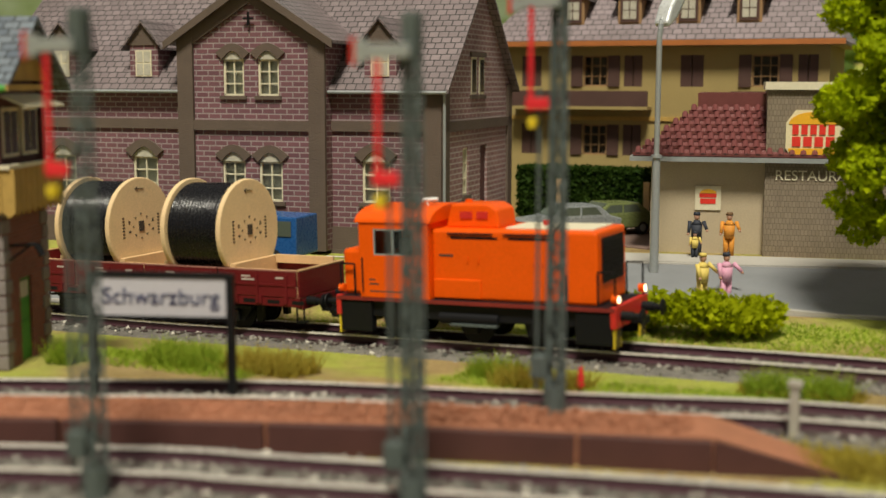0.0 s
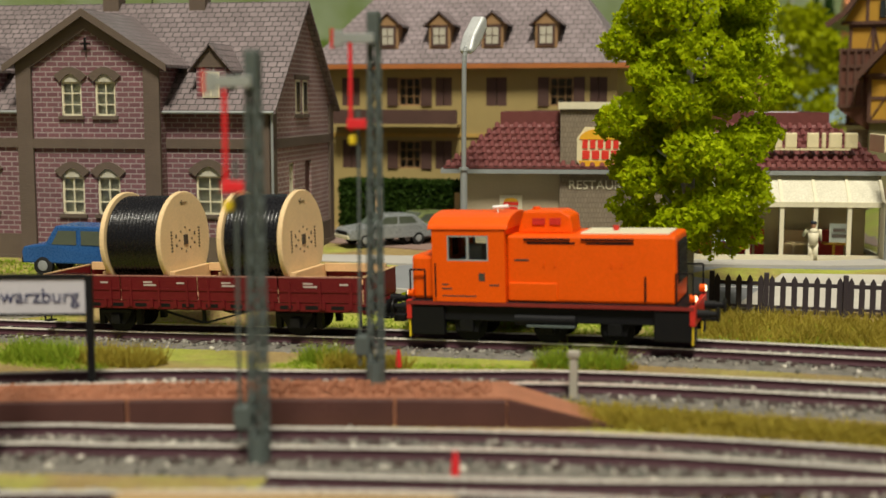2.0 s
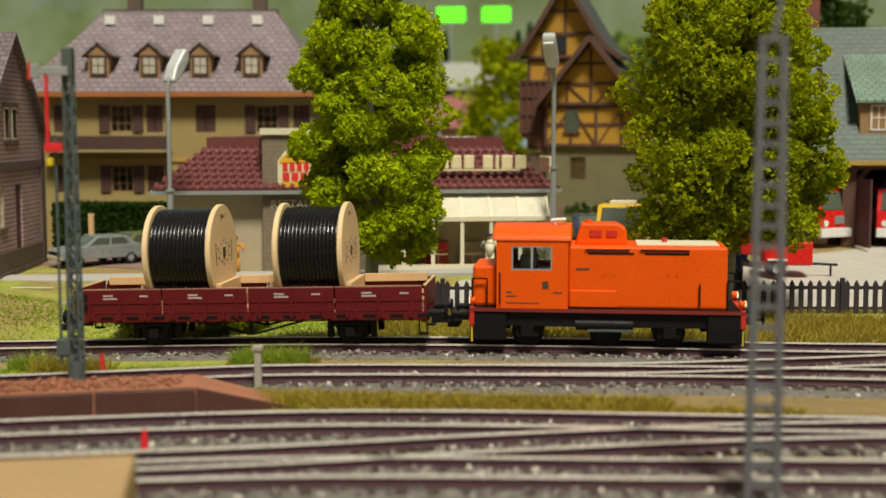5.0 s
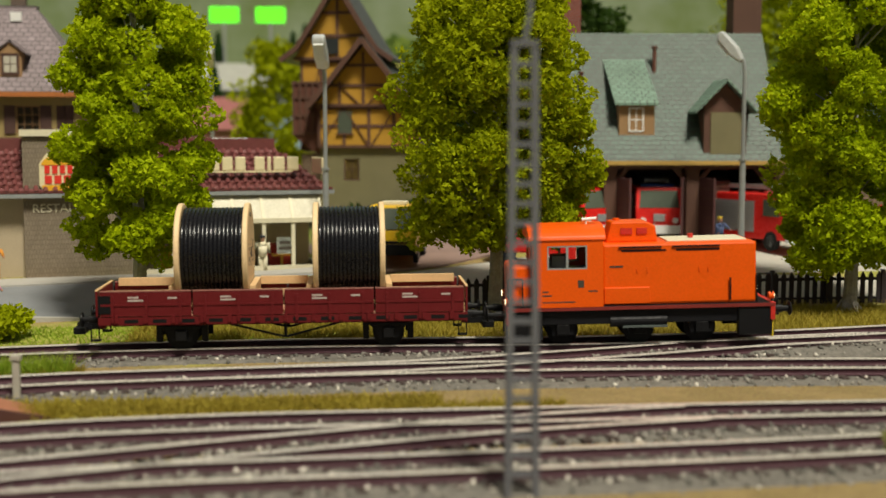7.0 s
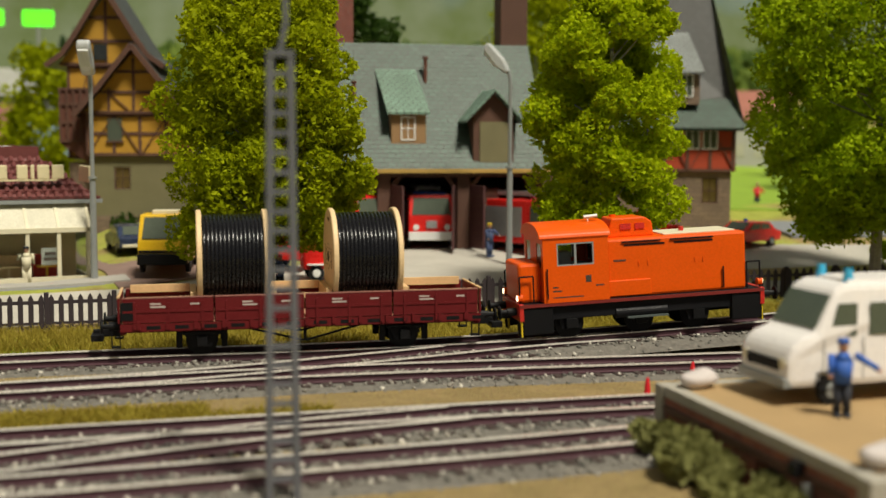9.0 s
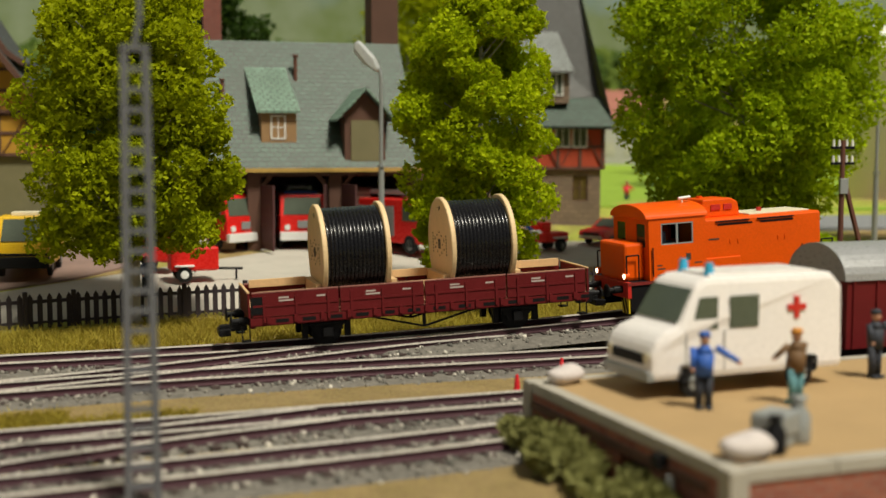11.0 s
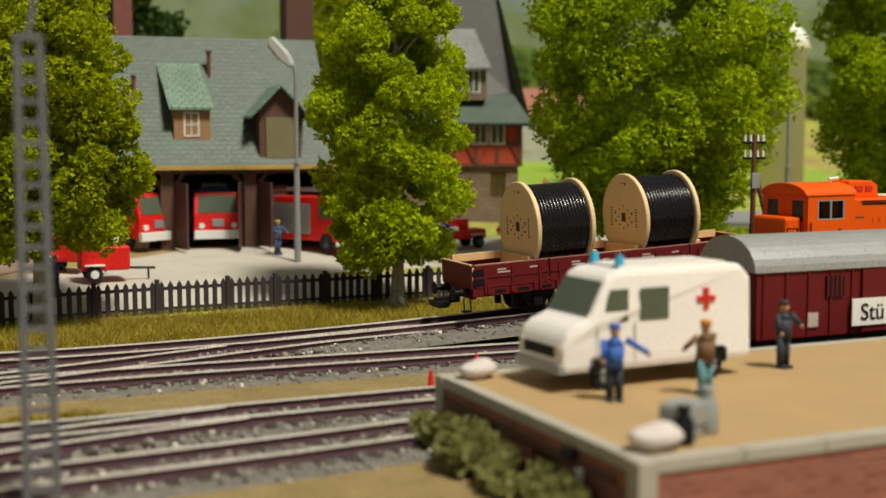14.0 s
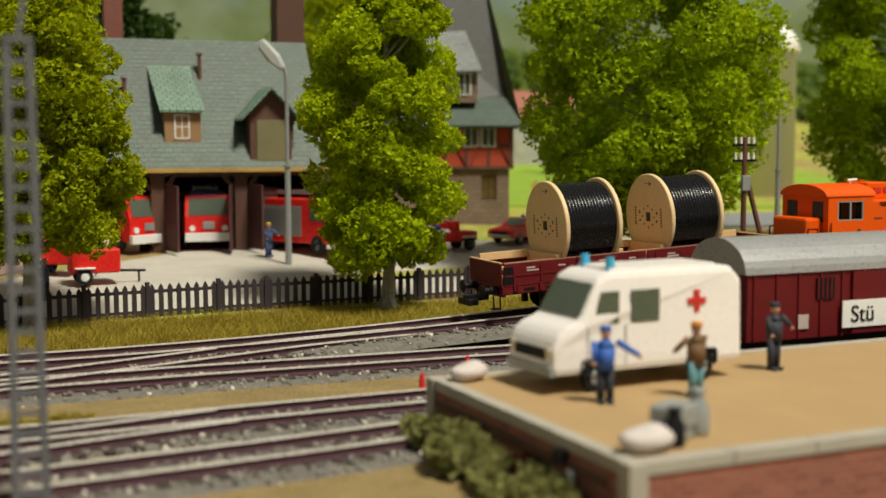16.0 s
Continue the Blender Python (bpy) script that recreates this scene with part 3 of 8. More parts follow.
def make_loco():
    lo = thing("diesel_shunter", at(0, 0), "bright orange diesel shunting locomotive with black running gear", "locomotive")
    # underframe
    part("underframe", B((-4.45, -1.25, 0.72, 4.45, 1.25, 1.22), bev=0.03), DARK, lo, "black underframe")
    for s in (-1.36, 1.36):
        part("side_sill", B((-4.5, s - 0.05, 1.22, 4.5, s + 0.05, 1.335)), SILLRED, lo, "thin dark red sill line")
    part("footplate", B((-4.5, -1.40, 1.22, 4.5, 1.40, 1.34), bev=0.02), DARK, lo)
    for x in (-2.6, 0.0, 2.1):
        wheelset(x, 0.5, lo, "black spoked wheelset")
    for s in (-1, 1):
        for x0, x1 in ((-4.4, -3.3), (3.3, 4.45)):
            part("step_box", B((x0, 1.05 * s, 0.25, x1, 1.36 * s, 1.2), bev=0.04), BLACK, lo)
        part("air_tank", R(((-1.0, 1.15 * s, 0.8), (0.9, 1.15 * s, 0.8), 0.2), seg=16), DARK, lo)
        for x in (-2.6, 0.0, 2.1):
            part("axle_guard", prism([(x - 0.55, 1.1), (x - 0.35, 0.35), (x + 0.35, 0.35), (x + 0.55, 1.1)], 0.98 * s, 1.1 * s), DARK, lo)
            part("axle_box", B((x - 0.22, 1.08 * s, 0.36, x + 0.22, 1.24 * s, 0.74), bev=0.03), BLACK, lo)
            part("leaf_spring", B((x - 0.6, 1.1 * s, 0.78, x + 0.6, 1.22 * s, 0.9), bev=0.02), DARK, lo)
    part("running_board", B((-0.6, -1.42, 0.6, 0.9, -1.2, 0.66)), MASTGREY, lo, "dark grey step tread")
    # cab: rounded roof, windows cut through
    cab = part("cab", wall_holes(-3.62, -1.25, 1.34, 3.62, -1.42, -1.36, [(-3.12, 2.62, -1.78, 3.42)]), ORANGE, lo)
    part("cab_side", wall_holes(-3.62, -1.25, 1.34, 3.62, 1.36, 1.42, [(-3.12, 2.62, -1.78, 3.42)]), ORANGE, lo)
    for x in (-3.62, -1.31):
        holes = [(-1.12, 2.55, -0.45, 3.4), (0.45, 2.55, 1.12, 3.4)]
        bm = wall_holes(-1.36, 1.36, 1.34, 3.62, 0, 0.06, holes)
        bmesh.ops.rotate(bm, verts=bm.verts, cent=(0, 0, 0), matrix=Matrix.Rotation(radians(90), 3, "Z"))
        bmesh.ops.translate(bm, verts=bm.verts, vec=(x + 0.06, 0, 0))
        part("cab_end", bm, ORANGE, lo)
        for h in holes:
            part("end_window", B((x + 0.02, h[0], h[1], x + 0.04, h[2], h[3])), DARKGLASS, lo)
    arc = [(1.47 * math.cos(a), 3.60 + 0.50 * math.sin(a)) for a in [math.pi * i / 12 for i in range(13)]]
    part("cab_roof", prism(arc, -3.75, -1.15, "x", 0.03), ORANGE, lo, smooth=False)
    for s in (-1, 1):
        f = part("window_frame", wall_holes(-3.14, -1.76, 2.60, 3.44, 1.385 * s - 0.03, 1.385 * s + 0.045, [(-3.07, 2.67, -2.49, 3.37), (-2.41, 2.67, -1.83, 3.37)]), GREY, lo, "grey window frame")
        for x0 in (-3.07, -2.41):
            part("pane", B((x0, 1.38 * s, 2.67, x0 + 0.58, 1.39 * s, 3.37)), GLASS, f)
        part("handrail", R(((-3.5, 1.48 * s, 1.5), (-3.5, 1.48 * s, 2.55), 0.025), seg=6), BLACK, lo)
        part("handrail", R(((3.05, 1.25 * s, 1.45), (3.05, 1.25 * s, 2.2), 0.03), seg=6), BLACK, lo)
        part("hood_rail", R(((-0.7, 1.22 * s, 3.3), (0.75, 1.22 * s, 3.3), 0.025), ((1.1, 1.22 * s, 3.3), (2.7, 1.22 * s, 3.3), 0.025), seg=6), BLACK, lo)
        part("air_slot", B((-0.6, 1.13 * s, 3.15, 0.9, 1.195 * s, 3.21), (1.25, 1.13 * s, 3.15, 2.7, 1.195 * s, 3.21)), BLACK, lo, "dark ventilation slot")
        part("hood_hatch", B((-1.2, 1.12 * s, 1.38, 0.35, 1.23 * s, 1.95), bev=0.03), ORANGE, lo)
        for x in (-0.1, 0.25, 2.0, 2.3):
            part("door_latch", B((x, 1.14 * s, 2.45, x + 0.05, 1.21 * s, 2.6)), ORANGE, lo)
        part("stencil", B((-1.0, 1.175 * s, 2.62, -0.55, 1.192 * s, 2.68), (-2.1, 1.4 * s, 2.0, -1.9, 1.425 * s, 2.25), (-3.3, 1.4 * s, 1.85, -3.1, 1.425 * s, 1.9), (-3.3, 1.4 * s, 1.72, -2.98, 1.425 * s, 1.77), (-1.75, 1.4 * s, 1.85, -1.45, 1.425 * s, 1.9), (-3.3, 1.4 * s, 1.5, -2.2, 1.425 * s, 1.54)), PRINT, lo, "small dark markings, unreadable")
    part("cab_interior", B((-3.3, -0.9, 1.4, -1.5, 0.9, 2.5), (-2.9, -0.3, 2.5, -2.3, 0.3, 3.0), bev=0.05), GREY, lo, "grey control desk")
    # hoods
    part("hood", B((-1.25, -1.18, 1.34, 3.95, 1.18, 3.42), bev=0.09), ORANGE, lo)
    part("rear_hood", B((-4.45, -1.05, 1.34, -3.62, 1.05, 2.75), bev=0.12), ORANGE, lo)
    part("exhaust_housing", prism([(-1.05, 3.40), (-0.85, 4.12), (0.35, 4.12), (0.65, 3.95), (0.72, 3.40)], -0.62, 0.62, "y", 0.06), ORANGE, lo)
    part("exhaust_grille", B((-0.55, -0.66, 3.7, -0.15, -0.61, 3.9), (0.0, -0.66, 3.7, 0.35, -0.61, 3.9)), RED, lo)
    part("horn", R(((-1.7, -0.5, 4.0), (-1.7, -0.5, 4.25), 0.03), ((-1.85, -0.5, 4.22), (-1.35, -0.5, 4.25), 0.06), seg=8), WHITE, lo, "pale roof horn")
    part("filler_cap", R(((1.95, 0, 3.4), (1.95, 0, 3.62), 0.10), seg=10), RED, lo)
    part("exhaust_cap", R(((-0.6, 0.1, 4.1), (-0.6, 0.1, 4.2), 0.12), seg=10), ORANGE, lo)
    # cream panel paints the whitish highlight along the orange hood top
    part("hood_sheen_panel", B((1.0, -0.8, 3.41, 3.7, 0.8, 3.47), bev=0.02), CREAM, lo, "pale hood top panel, whitish sheen painted on")
    part("radiator_grille", B((3.93, -0.85, 1.95, 3.99, 0.85, 3.22)), BLACK, lo, "black radiator grille")
    for i in range(9):
        part("grille_slat", B((3.99, -0.82, 2.02 + 0.13 * i, 4.02, 0.82, 2.07 + 0.13 * i)), DARK, lo)
    # ends
    for s, x in ((1, 4.45), (-1, -4.45)):
        bb = part("buffer_beam", B((x - 0.08, -1.4, 0.75, x + 0.08, 1.4, 1.36), bev=0.02), RED, lo, "red buffer beam")
        for y in (-0.9, 0.9):
            buffer(x + 0.08 * s, y, 1.06, s, lo)
        for y in (-1.2, 1.2):
            part("headlight", R(((x - 0.1 * s, y * 0.95, 1.55), (x + 0.08 * s, y * 0.95, 1.55), 0.13), seg=12), ORANGE, lo)
            part("lens", R(((x + 0.08 * s, y * 0.95, 1.55), (x + 0.10 * s, y * 0.95, 1.55), 0.10), seg=12), LENS, lo, "lit warm headlamp" if s > 0 else "")
            part("corner_rail", R(((x, y, 1.3), (x, y, 2.3), 0.03), ((x, y, 2.3), (x - 0.5 * s, y, 2.3), 0.03), ((x - 0.5 * s, y, 2.3), (x - 0.5 * s, y, 1.3), 0.03), seg=6), BLACK, lo)
        part("coupler", B((x + 0.05 * s, -0.14, 0.72, x + 0.55 * s, 0.14, 0.95), bev=0.03), BLACK, lo)
        g = part("rail_guard", B((x - 0.03, -1.35, 0.18, x + 0.03, -0.8, 0.78), (x - 0.03, 0.8, 0.18, x + 0.03, 1.35, 0.78), bev=0.01), YELLOW, lo, "black and yellow striped rail guard")
        for y in (-1.3, -1.08, 0.85, 1.07):
            bm = bmesh.new()
            bar(bm, (x + 0.035 * s, y, 0.2), (x + 0.035 * s, y + 0.18, 0.76), 0.09, 0.012)
            part("stripe", bm, BLACK, g)
    return lo


def make_wagon():
    w = thing("low_side_wagon", at(0, 0), "dark oxide-red low-sided flat wagon with pale wooden floor", "wagon")
    L, W = 6.1, 1.38
    part("frame", B((-L, -1.15, 0.85, L, -1.0, 1.12), (-L, 1.0, 0.85, L, 1.15, 1.12), (-L, -1.2, 0.8, -L + 0.2, 1.2, 1.15), (L - 0.2, -1.2, 0.8, L, 1.2, 1.15), bev=0.02), OXIDE, w)
    part("floor", B((-L + 0.05, -W + 0.06, 1.12, L - 0.05, W - 0.06, 1.25)), FLOORWOOD, w, "pinkish brown plank floor")
    for i in range(24):
        x = -L + 0.3 + i * 0.5
        part("floor_board", B((x - 0.22, -W + 0.07, 1.25, x + 0.22, W - 0.07, 1.27)), FLOORWOOD, w)
    for s in (-1, 1):
        for i in range(4):
            x0 = -L + 0.08 + i * (2 * L - 0.16) / 4
            x1 = x0 + (2 * L - 0.16) / 4 - 0.05
            d = part("side_flap", B((x0, (W - 0.06) * s, 1.2, x1, W * s, 2.02), bev=0.015), OXIDE, w)
            part("flap_edge", B((x0, (W - 0.075) * s, 2.02, x1, (W + 0.01) * s, 2.06)), PINKEDGE, d, "worn pinkish top edge")
            part("flap_rib", B((x0 + 0.02, W * s, 1.55, x1 - 0.02, (W + 0.025) * s, 1.62)), OXIDE, d)
            k = 3
            for j in range(k):
                xx = x0 + 0.35 + j * 1.1
                part("hinge", B((xx, W * s, 1.0, xx + 0.09, (W + 0.04) * s, 1.9)), OXIDE, d)
            part("marking", B((x0 + 0.9, (W + 0.001) * s, 1.70, x0 + 1.4, (W + 0.008) * s, 1.76), (x0 + 0.9, (W + 0.001) * s, 1.80, x0 + 1.25, (W + 0.008) * s, 1.86), (x0 + 2.2, (W + 0.001) * s, 1.78, x0 + 2.5, (W + 0.008) * s, 1.84)), PALEPRINT, d, "pale stencilled markings, unreadable")
        part("side_channel", B((-L, (W - 0.1) * s, 0.92, L, (W - 0.02) * s, 1.18)), OXIDE, w)
        for i in range(13):
            x = -L + 0.55 + i * 0.92
            part("bracket", B((x, (W - 0.03) * s, 0.98, x + 0.12, (W + 0.05) * s, 1.24)), OXIDE, w)
            part("stake_pocket", B((x + 0.3, (W - 0.025) * s, 0.98, x + 0.75, (W - 0.012) * s, 1.10)), BLACK, w)
        # truss rod under the frame
        bm = bmesh.new()
        bar(bm, (-1.9, 1.05 * s, 0.88), (-0.1, 1.05 * s, 0.42), 0.07, 0.07)
        bar(bm, (-0.1, 1.05 * s, 0.42), (0.1, 1.05 * s, 0.42), 0.07, 0.07)
        bar(bm, (0.1, 1.05 * s, 0.42), (1.9, 1.05 * s, 0.88), 0.07, 0.07)
        bar(bm, (0, 1.05 * s, 0.42), (0, 1.05 * s, 0.88), 0.1, 0.1)
        part("truss_rod", bm, DARK, w)
        for x in (-3.45, 3.45):
            part("axle_guard", prism([(x - 0.75, 0.95), (x - 0.3, 0.3), (x + 0.3, 0.3), (x + 0.75, 0.95)], 0.96 * s, 1.05 * s), DARK, w)
            part("axle_box", B((x - 0.18, 1.03 * s, 0.32, x + 0.18, 1.2 * s, 0.66), bev=0.03), BLACK, w)
            part("leaf_spring", B((x - 0.65, 1.05 * s, 0.72, x + 0.65, 1.16 * s, 0.84), bev=0.03), DARK, w)
            part("brake_shoe", B((x - 0.85, 0.66 * s, 0.25, x - 0.65, 0.86 * s, 0.8), (x + 0.65, 0.66 * s, 0.25, x + 0.85, 0.86 * s, 0.8)), BLACK, w)
        part("grab_iron", B((-L + 0.02, (W - 0.01) * s, 1.3, -L + 0.5, (W + 0.02) * s, 1.9)), BLACK, w, "black label panel")
    for x in (-3.45, 3.45):
        wheelset(x, 0.5, w)
    for s, x in ((1, L), (-1, -L)):
        e = part("end_board", B((x - 0.07, -W, 1.2, x + 0.0, W, 2.05), bev=0.015), OXIDE, w)
        part("end_edge", B((x - 0.08, -W, 2.05, x + 0.01, W, 2.09)), WOOD, e, "pale worn top edge")
        for y in (-0.9, 0.9):
            buffer(x, y, 1.06, s, w)
        part("coupler", B((x, -0.12, 0.6, x + 0.95 * s, 0.12, 0.85), (x + 0.6 * s, -0.5, 0.5, x + 1.0 * s, 0.5, 0.72), bev=0.02), BLACK, w, "black hook coupler")
        for y in (-1.0, 1.0):
            part("corner_step", B((x - 0.3, y - 0.15, 0.35, x, y + 0.15, 0.4), (x - 0.3, y - 0.15, 0.4, x - 0.26, y - 0.1, 0.9), (x - 0.04, y - 0.15, 0.4, x, y - 0.1, 0.9)), BLACK, w)
    # timber cradles on the floor
    for x in (-5.9, -3.35, -1.35, 1.35, 3.5, 5.9):
        part("bearer", B((x - 0.12, -1.28, 1.27, x + 0.12, 1.28, 1.47), bev=0.01), WOOD, w, "pale timber bearer")
    for y in (-1.22, 1.12):
        for a, b in ((-5.75, -3.5), (-3.2, -1.5), (1.5, 3.35), (3.65, 5.75)):
            part("timber", B((a, y, 1.47, b, y + 0.12, 1.62)), WOOD, w, "pale timber rail")
    for c in (-2.38, 2.15):
        for s in (-1, 1):
            x = c + s * 1.33
            part("cradle_board", B((x - 0.1, -1.22, 1.27, x + 0.1, 1.22, 2.17), bev=0.015), WOOD, w, "pale timber cradle board")
    for a, b in ((-5.85, -3.82), (-0.94, 0.71), (3.6, 5.85)):
        part("cradle_rail", B((a, 1.08, 1.92, b, 1.2, 2.2), bev=0.01), WOOD, w, "pale timber rail")
        part("cradle_rail", B((a, -1.2, 1.5, b, -1.08, 2.04), bev=0.01), WOOD, w, "pale timber rail")
    return w


def make_reel(label):
    r = thing("cable_reel", at(0, 0), label, "cable reel", "cable reels on the wagon")
    RR = 1.68
    for s in (-1, 1):
        fl = part("flange", lathe([(RR - 0.03, 1.02 * s), (RR, 1.05 * s), (RR, 1.17 * s), (RR - 0.03, 1.20 * s)], 56, "x"), FLANGE, r, "pale plywood flange")
        part("hub_plate", B((1.20 * s, -0.13, -0.17, 1.225 * s, 0.13, 0.17)), PRINT, fl, "dark square hub plate")
        for k in range(8):
            a = math.pi * k / 4
            part("bolt", R(((1.2 * s, 0.42 * math.cos(a), 0.42 * math.sin(a)), (1.215 * s, 0.42 * math.cos(a), 0.42 * math.sin(a)), 0.035), seg=8), PRINT, fl)
        for sg in (-1, 1):
            for k in range(7):
                part("marking", B((1.2 * s, sg * 0.92 - 0.05, -0.36 + 0.11 * k, 1.208 * s, sg * 0.92 + 0.05, -0.30 + 0.11 * k)), PRINT, fl)
            part("mark", B((1.2 * s, sg * 0.62 - 0.04, 0.1, 1.208 * s, sg * 0.62 + 0.04, 0.22), (1.2 * s, sg * 0.6 - 0.05, -0.2, 1.208 * s, sg * 0.6 + 0.05, -0.12)), PRINT, fl)
            bm = bmesh.new()
            bar(bm, (1.204 * s, -0.25, sg * 1.3), (1.204 * s, 0.2, sg * 1.3), 0.04, 0.012)
            bar(bm, (1.204 * s, -0.25, sg * 1.3), (1.204 * s, -0.12, sg * 1.37), 0.04, 0.012)
            bar(bm, (1.204 * s, -0.25, sg * 1.3), (1.204 * s, -0.12, sg * 1.23), 0.04, 0.012)
            part("arrow", bm, PRINT, fl)
    prof = [(0.3, -1.03)]
    n = 15
    for i in range(n):
        c = -1.02 + 2.04 * (i + 0.5) / n
        h = 1.02 / n
        for a in (-0.99, -0.6, 0.0, 0.6, 0.99):
            prof.append((1.47 + 0.07 * math.sqrt(max(0, 1 - a * a)), c + a * h))
    prof.append((0.3, 1.03))
    part("cable", lathe(prof, 56, "x"), CABLE, r, "glossy black wound cable", smooth=True)
    return r


SILLRED = mat("dark_red_sill", (0.22, 0.02, 0.015), 0.5)
YELLOW = mat("signal_yellow", (0.75, 0.55, 0.02), 0.45)
LENS = glow("warm_headlamp", (1.0, 0.85, 0.5), 3.0)
loco = make_loco()
wagon = make_wagon()
reel_a = make_reel("wooden cable reel wound with black cable at the wagon's rear")
reel_b = make_reel("wooden cable reel wound with black cable at the wagon's front")

MAIN_LINE = spline(MAIN, 0.5)


def on_main(x):
    """Place on the main track at x."""
    for p, q in zip(MAIN_LINE, MAIN_LINE[1:]):
        if p.x <= x <= q.x:
            return p + (q - p) * ((x - p.x) / (q.x - p.x))
    return MAIN_LINE[-1]


def riding(x, base):
    """The pose of a vehicle whose middle is at x, standing on two axles base apart."""
    a, b = on_main(x - base / 2), on_main(x + base / 2)
    d = b - a
    c = (a + b) / 2
    flat = math.hypot(d.x, d.y)
    return pose(c.x * K, c.y * K, (c.z + 0.012) * K, 0, -math.degrees(math.atan2(d.z, flat)), math.degrees(math.atan2(d.y, d.x)))


# seconds and the middle of the wagon along the track
RUN = [(0.0, -31.7), (0.5, -29.58), (1.0, -27.46), (1.5, -25.40), (2.0, -23.4), (2.5, -21.38), (3.0, -19.3), (3.5, -17.22), (4.0, -15.1), (5.0, -11.05), (6.0, -6.50), (6.5, -4.27), (7.0, -2.07), (7.5, 0.05), (8.0, 2.30), (8.5, 4.18), (9.0, 6.38), (9.5, 8.58), (10.0, 10.83), (11.0, 15.18), (12.0, 19.35), (12.5, 21.30), (13.0, 23.20), (13.5, 24.70), (14.0, 26.05), (14.5, 27.10), (15.0, 27.55), (15.5, 27.55), (16.0, 27.55)]


def motions():
    walk(loco, [(t, riding(x + 12.03, 4.7)) for t, x in RUN])
    walk(wagon, [(t, riding(x, 6.9)) for t, x in RUN])
    walk(reel_a, [(t, riding(x, 6.9) @ at(-2.38, 0, 1.48 + 1.68)) for t, x in RUN])
    walk(reel_b, [(t, riding(x, 6.9) @ at(2.15, 0, 1.48 + 1.68)) for t, x in RUN])

# ---- buildings ----
CURTAIN = mat("net_curtain", (0.55, 0.52, 0.42), 0.9, var=0.3, scale=3.0)
# dark colour stands in for the lack of light inside rooms and hollows
INNERSHADE = mat("inner_shade", (0.10, 0.085, 0.065), 0.9)
WARMROOM = mat("warm_room", (0.62, 0.42, 0.13), 0.9, var=0.3)


def turned(bm, deg=0.0, move=(0, 0, 0)):
    if deg:
        bmesh.ops.rotate(bm, verts=bm.verts, cent=(0, 0, 0), matrix=Matrix.Rotation(radians(deg), 3, "Z"))
    bmesh.ops.translate(bm, verts=bm.verts, vec=move)
    return bm


def window(parent, x, z, w, h, y, frame_mat=CREAM, back=CURTAIN, cols=2, rows=3, deg=0.0, origin=(0, 0, 0), sill=None, bar_w=0.05, name="window"):
    """A window set in a hole whose outer face is at y; deg and origin turn a wall's own plane."""
    fr = [(x, y + 0.06, z, x + w, y + 0.16, z + bar_w * 1.6), (x, y + 0.06, z + h - bar_w * 1.6, x + w, y + 0.16, z + h), (x, y + 0.06, z, x + bar_w * 1.6, y + 0.16, z + h), (x + w - bar_w * 1.6, y + 0.06, z, x + w, y + 0.16, z + h)]
    for i in range(1, cols):
        c = x + w * i / cols
        fr.append((c - bar_w / 2, y + 0.07, z, c + bar_w / 2, y + 0.15, z + h))
    for j in range(1, rows):
        c = z + h * j / rows
        fr.append((x, y + 0.075, c - bar_w / 2, x + w, y + 0.145, c + bar_w / 2))
    win = part(name, turned(B(*fr), deg, origin), frame_mat, parent)
    part("pane", turned(B((x, y + 0.165, z, x + w, y + 0.175, z + h)), deg, origin), GLASS, win)
    # backing board: a curtain, or a room with its dimness painted on
    part("window_backing", turned(B((x - 0.05, y + 0.24, z - 0.05, x + w + 0.05, y + 0.28, z + h + 0.05)), deg, origin), back, win)
    if sill:
        part("sill", turned(B((x - 0.12, y - 0.1, z - 0.14, x + w + 0.12, y + 0.1, z)), deg, origin), sill, win)
    return win


def arch(x, z, w, t, y0, y1, seg=10, rise=0.36):
    """A low arch of stone over an opening, as an outline solid."""
    outer, inner = [], []
    for i in range(seg + 1):
        u = i / seg
        inner.append((x + w * u, z + rise * w * math.sin(math.pi * u)))
        outer.append((x - t + (w + 2 * t) * u, z + t * 0.9 + (rise * w + 0.04) * math.sin(math.pi * u)))
    pts = [(x - t, z - 0.3)] + outer + [(x + w + t, z - 0.3), (x + w, z - 0.3)] + inner[::-1] + [(x, z - 0.3)]
    bm = bmesh.new()
    n = len(inner)
    for i in range(n - 1):
        a0, a1, b0, b1 = inner[i], inner[i + 1], outer[i], outer[i + 1]
        vs = [bm.verts.new((p[0], yy, p[1])) for yy in (y0, y1) for p in (a0, a1, b1, b0)]
        for f in ((0, 1, 2, 3), (7, 6, 5, 4), (0, 4, 5, 1), (1, 5, 6, 2), (2, 6, 7, 3), (3, 7, 4, 0)):
            bm.faces.new([vs[k] for k in f])
    bmesh.ops.remove_doubles(bm, verts=bm.verts, dist=0.001)
    return bm


def arch_fill(x, z, w, y0, y1, rise=0.36, seg=10):
    """The bow-shaped top of an arched opening, filled down to its rectangle."""
    pts = [(x + w * i / seg, z + rise * w * math.sin(math.pi * i / seg)) for i in range(seg + 1)]
    return prism([(x, z - 0.001)] + pts[1:-1] + [(x + w, z - 0.001)], y0, y1)


def roof_slab(pts, thick=0.14):
    """A sloping roof plane with thickness from its corner points."""
    bm = bmesh.new()
    top = [bm.verts.new(p) for p in pts]
    low = [bm.verts.new((p[0], p[1], p[2] - thick)) for p in pts]
    bm.faces.new(top)
    bm.faces.new(low[::-1])
    n = len(pts)
    for i in range(n):
        bm.faces.new((top[i], low[i], low[(i + 1) % n], top[(i + 1) % n]))
    return bm


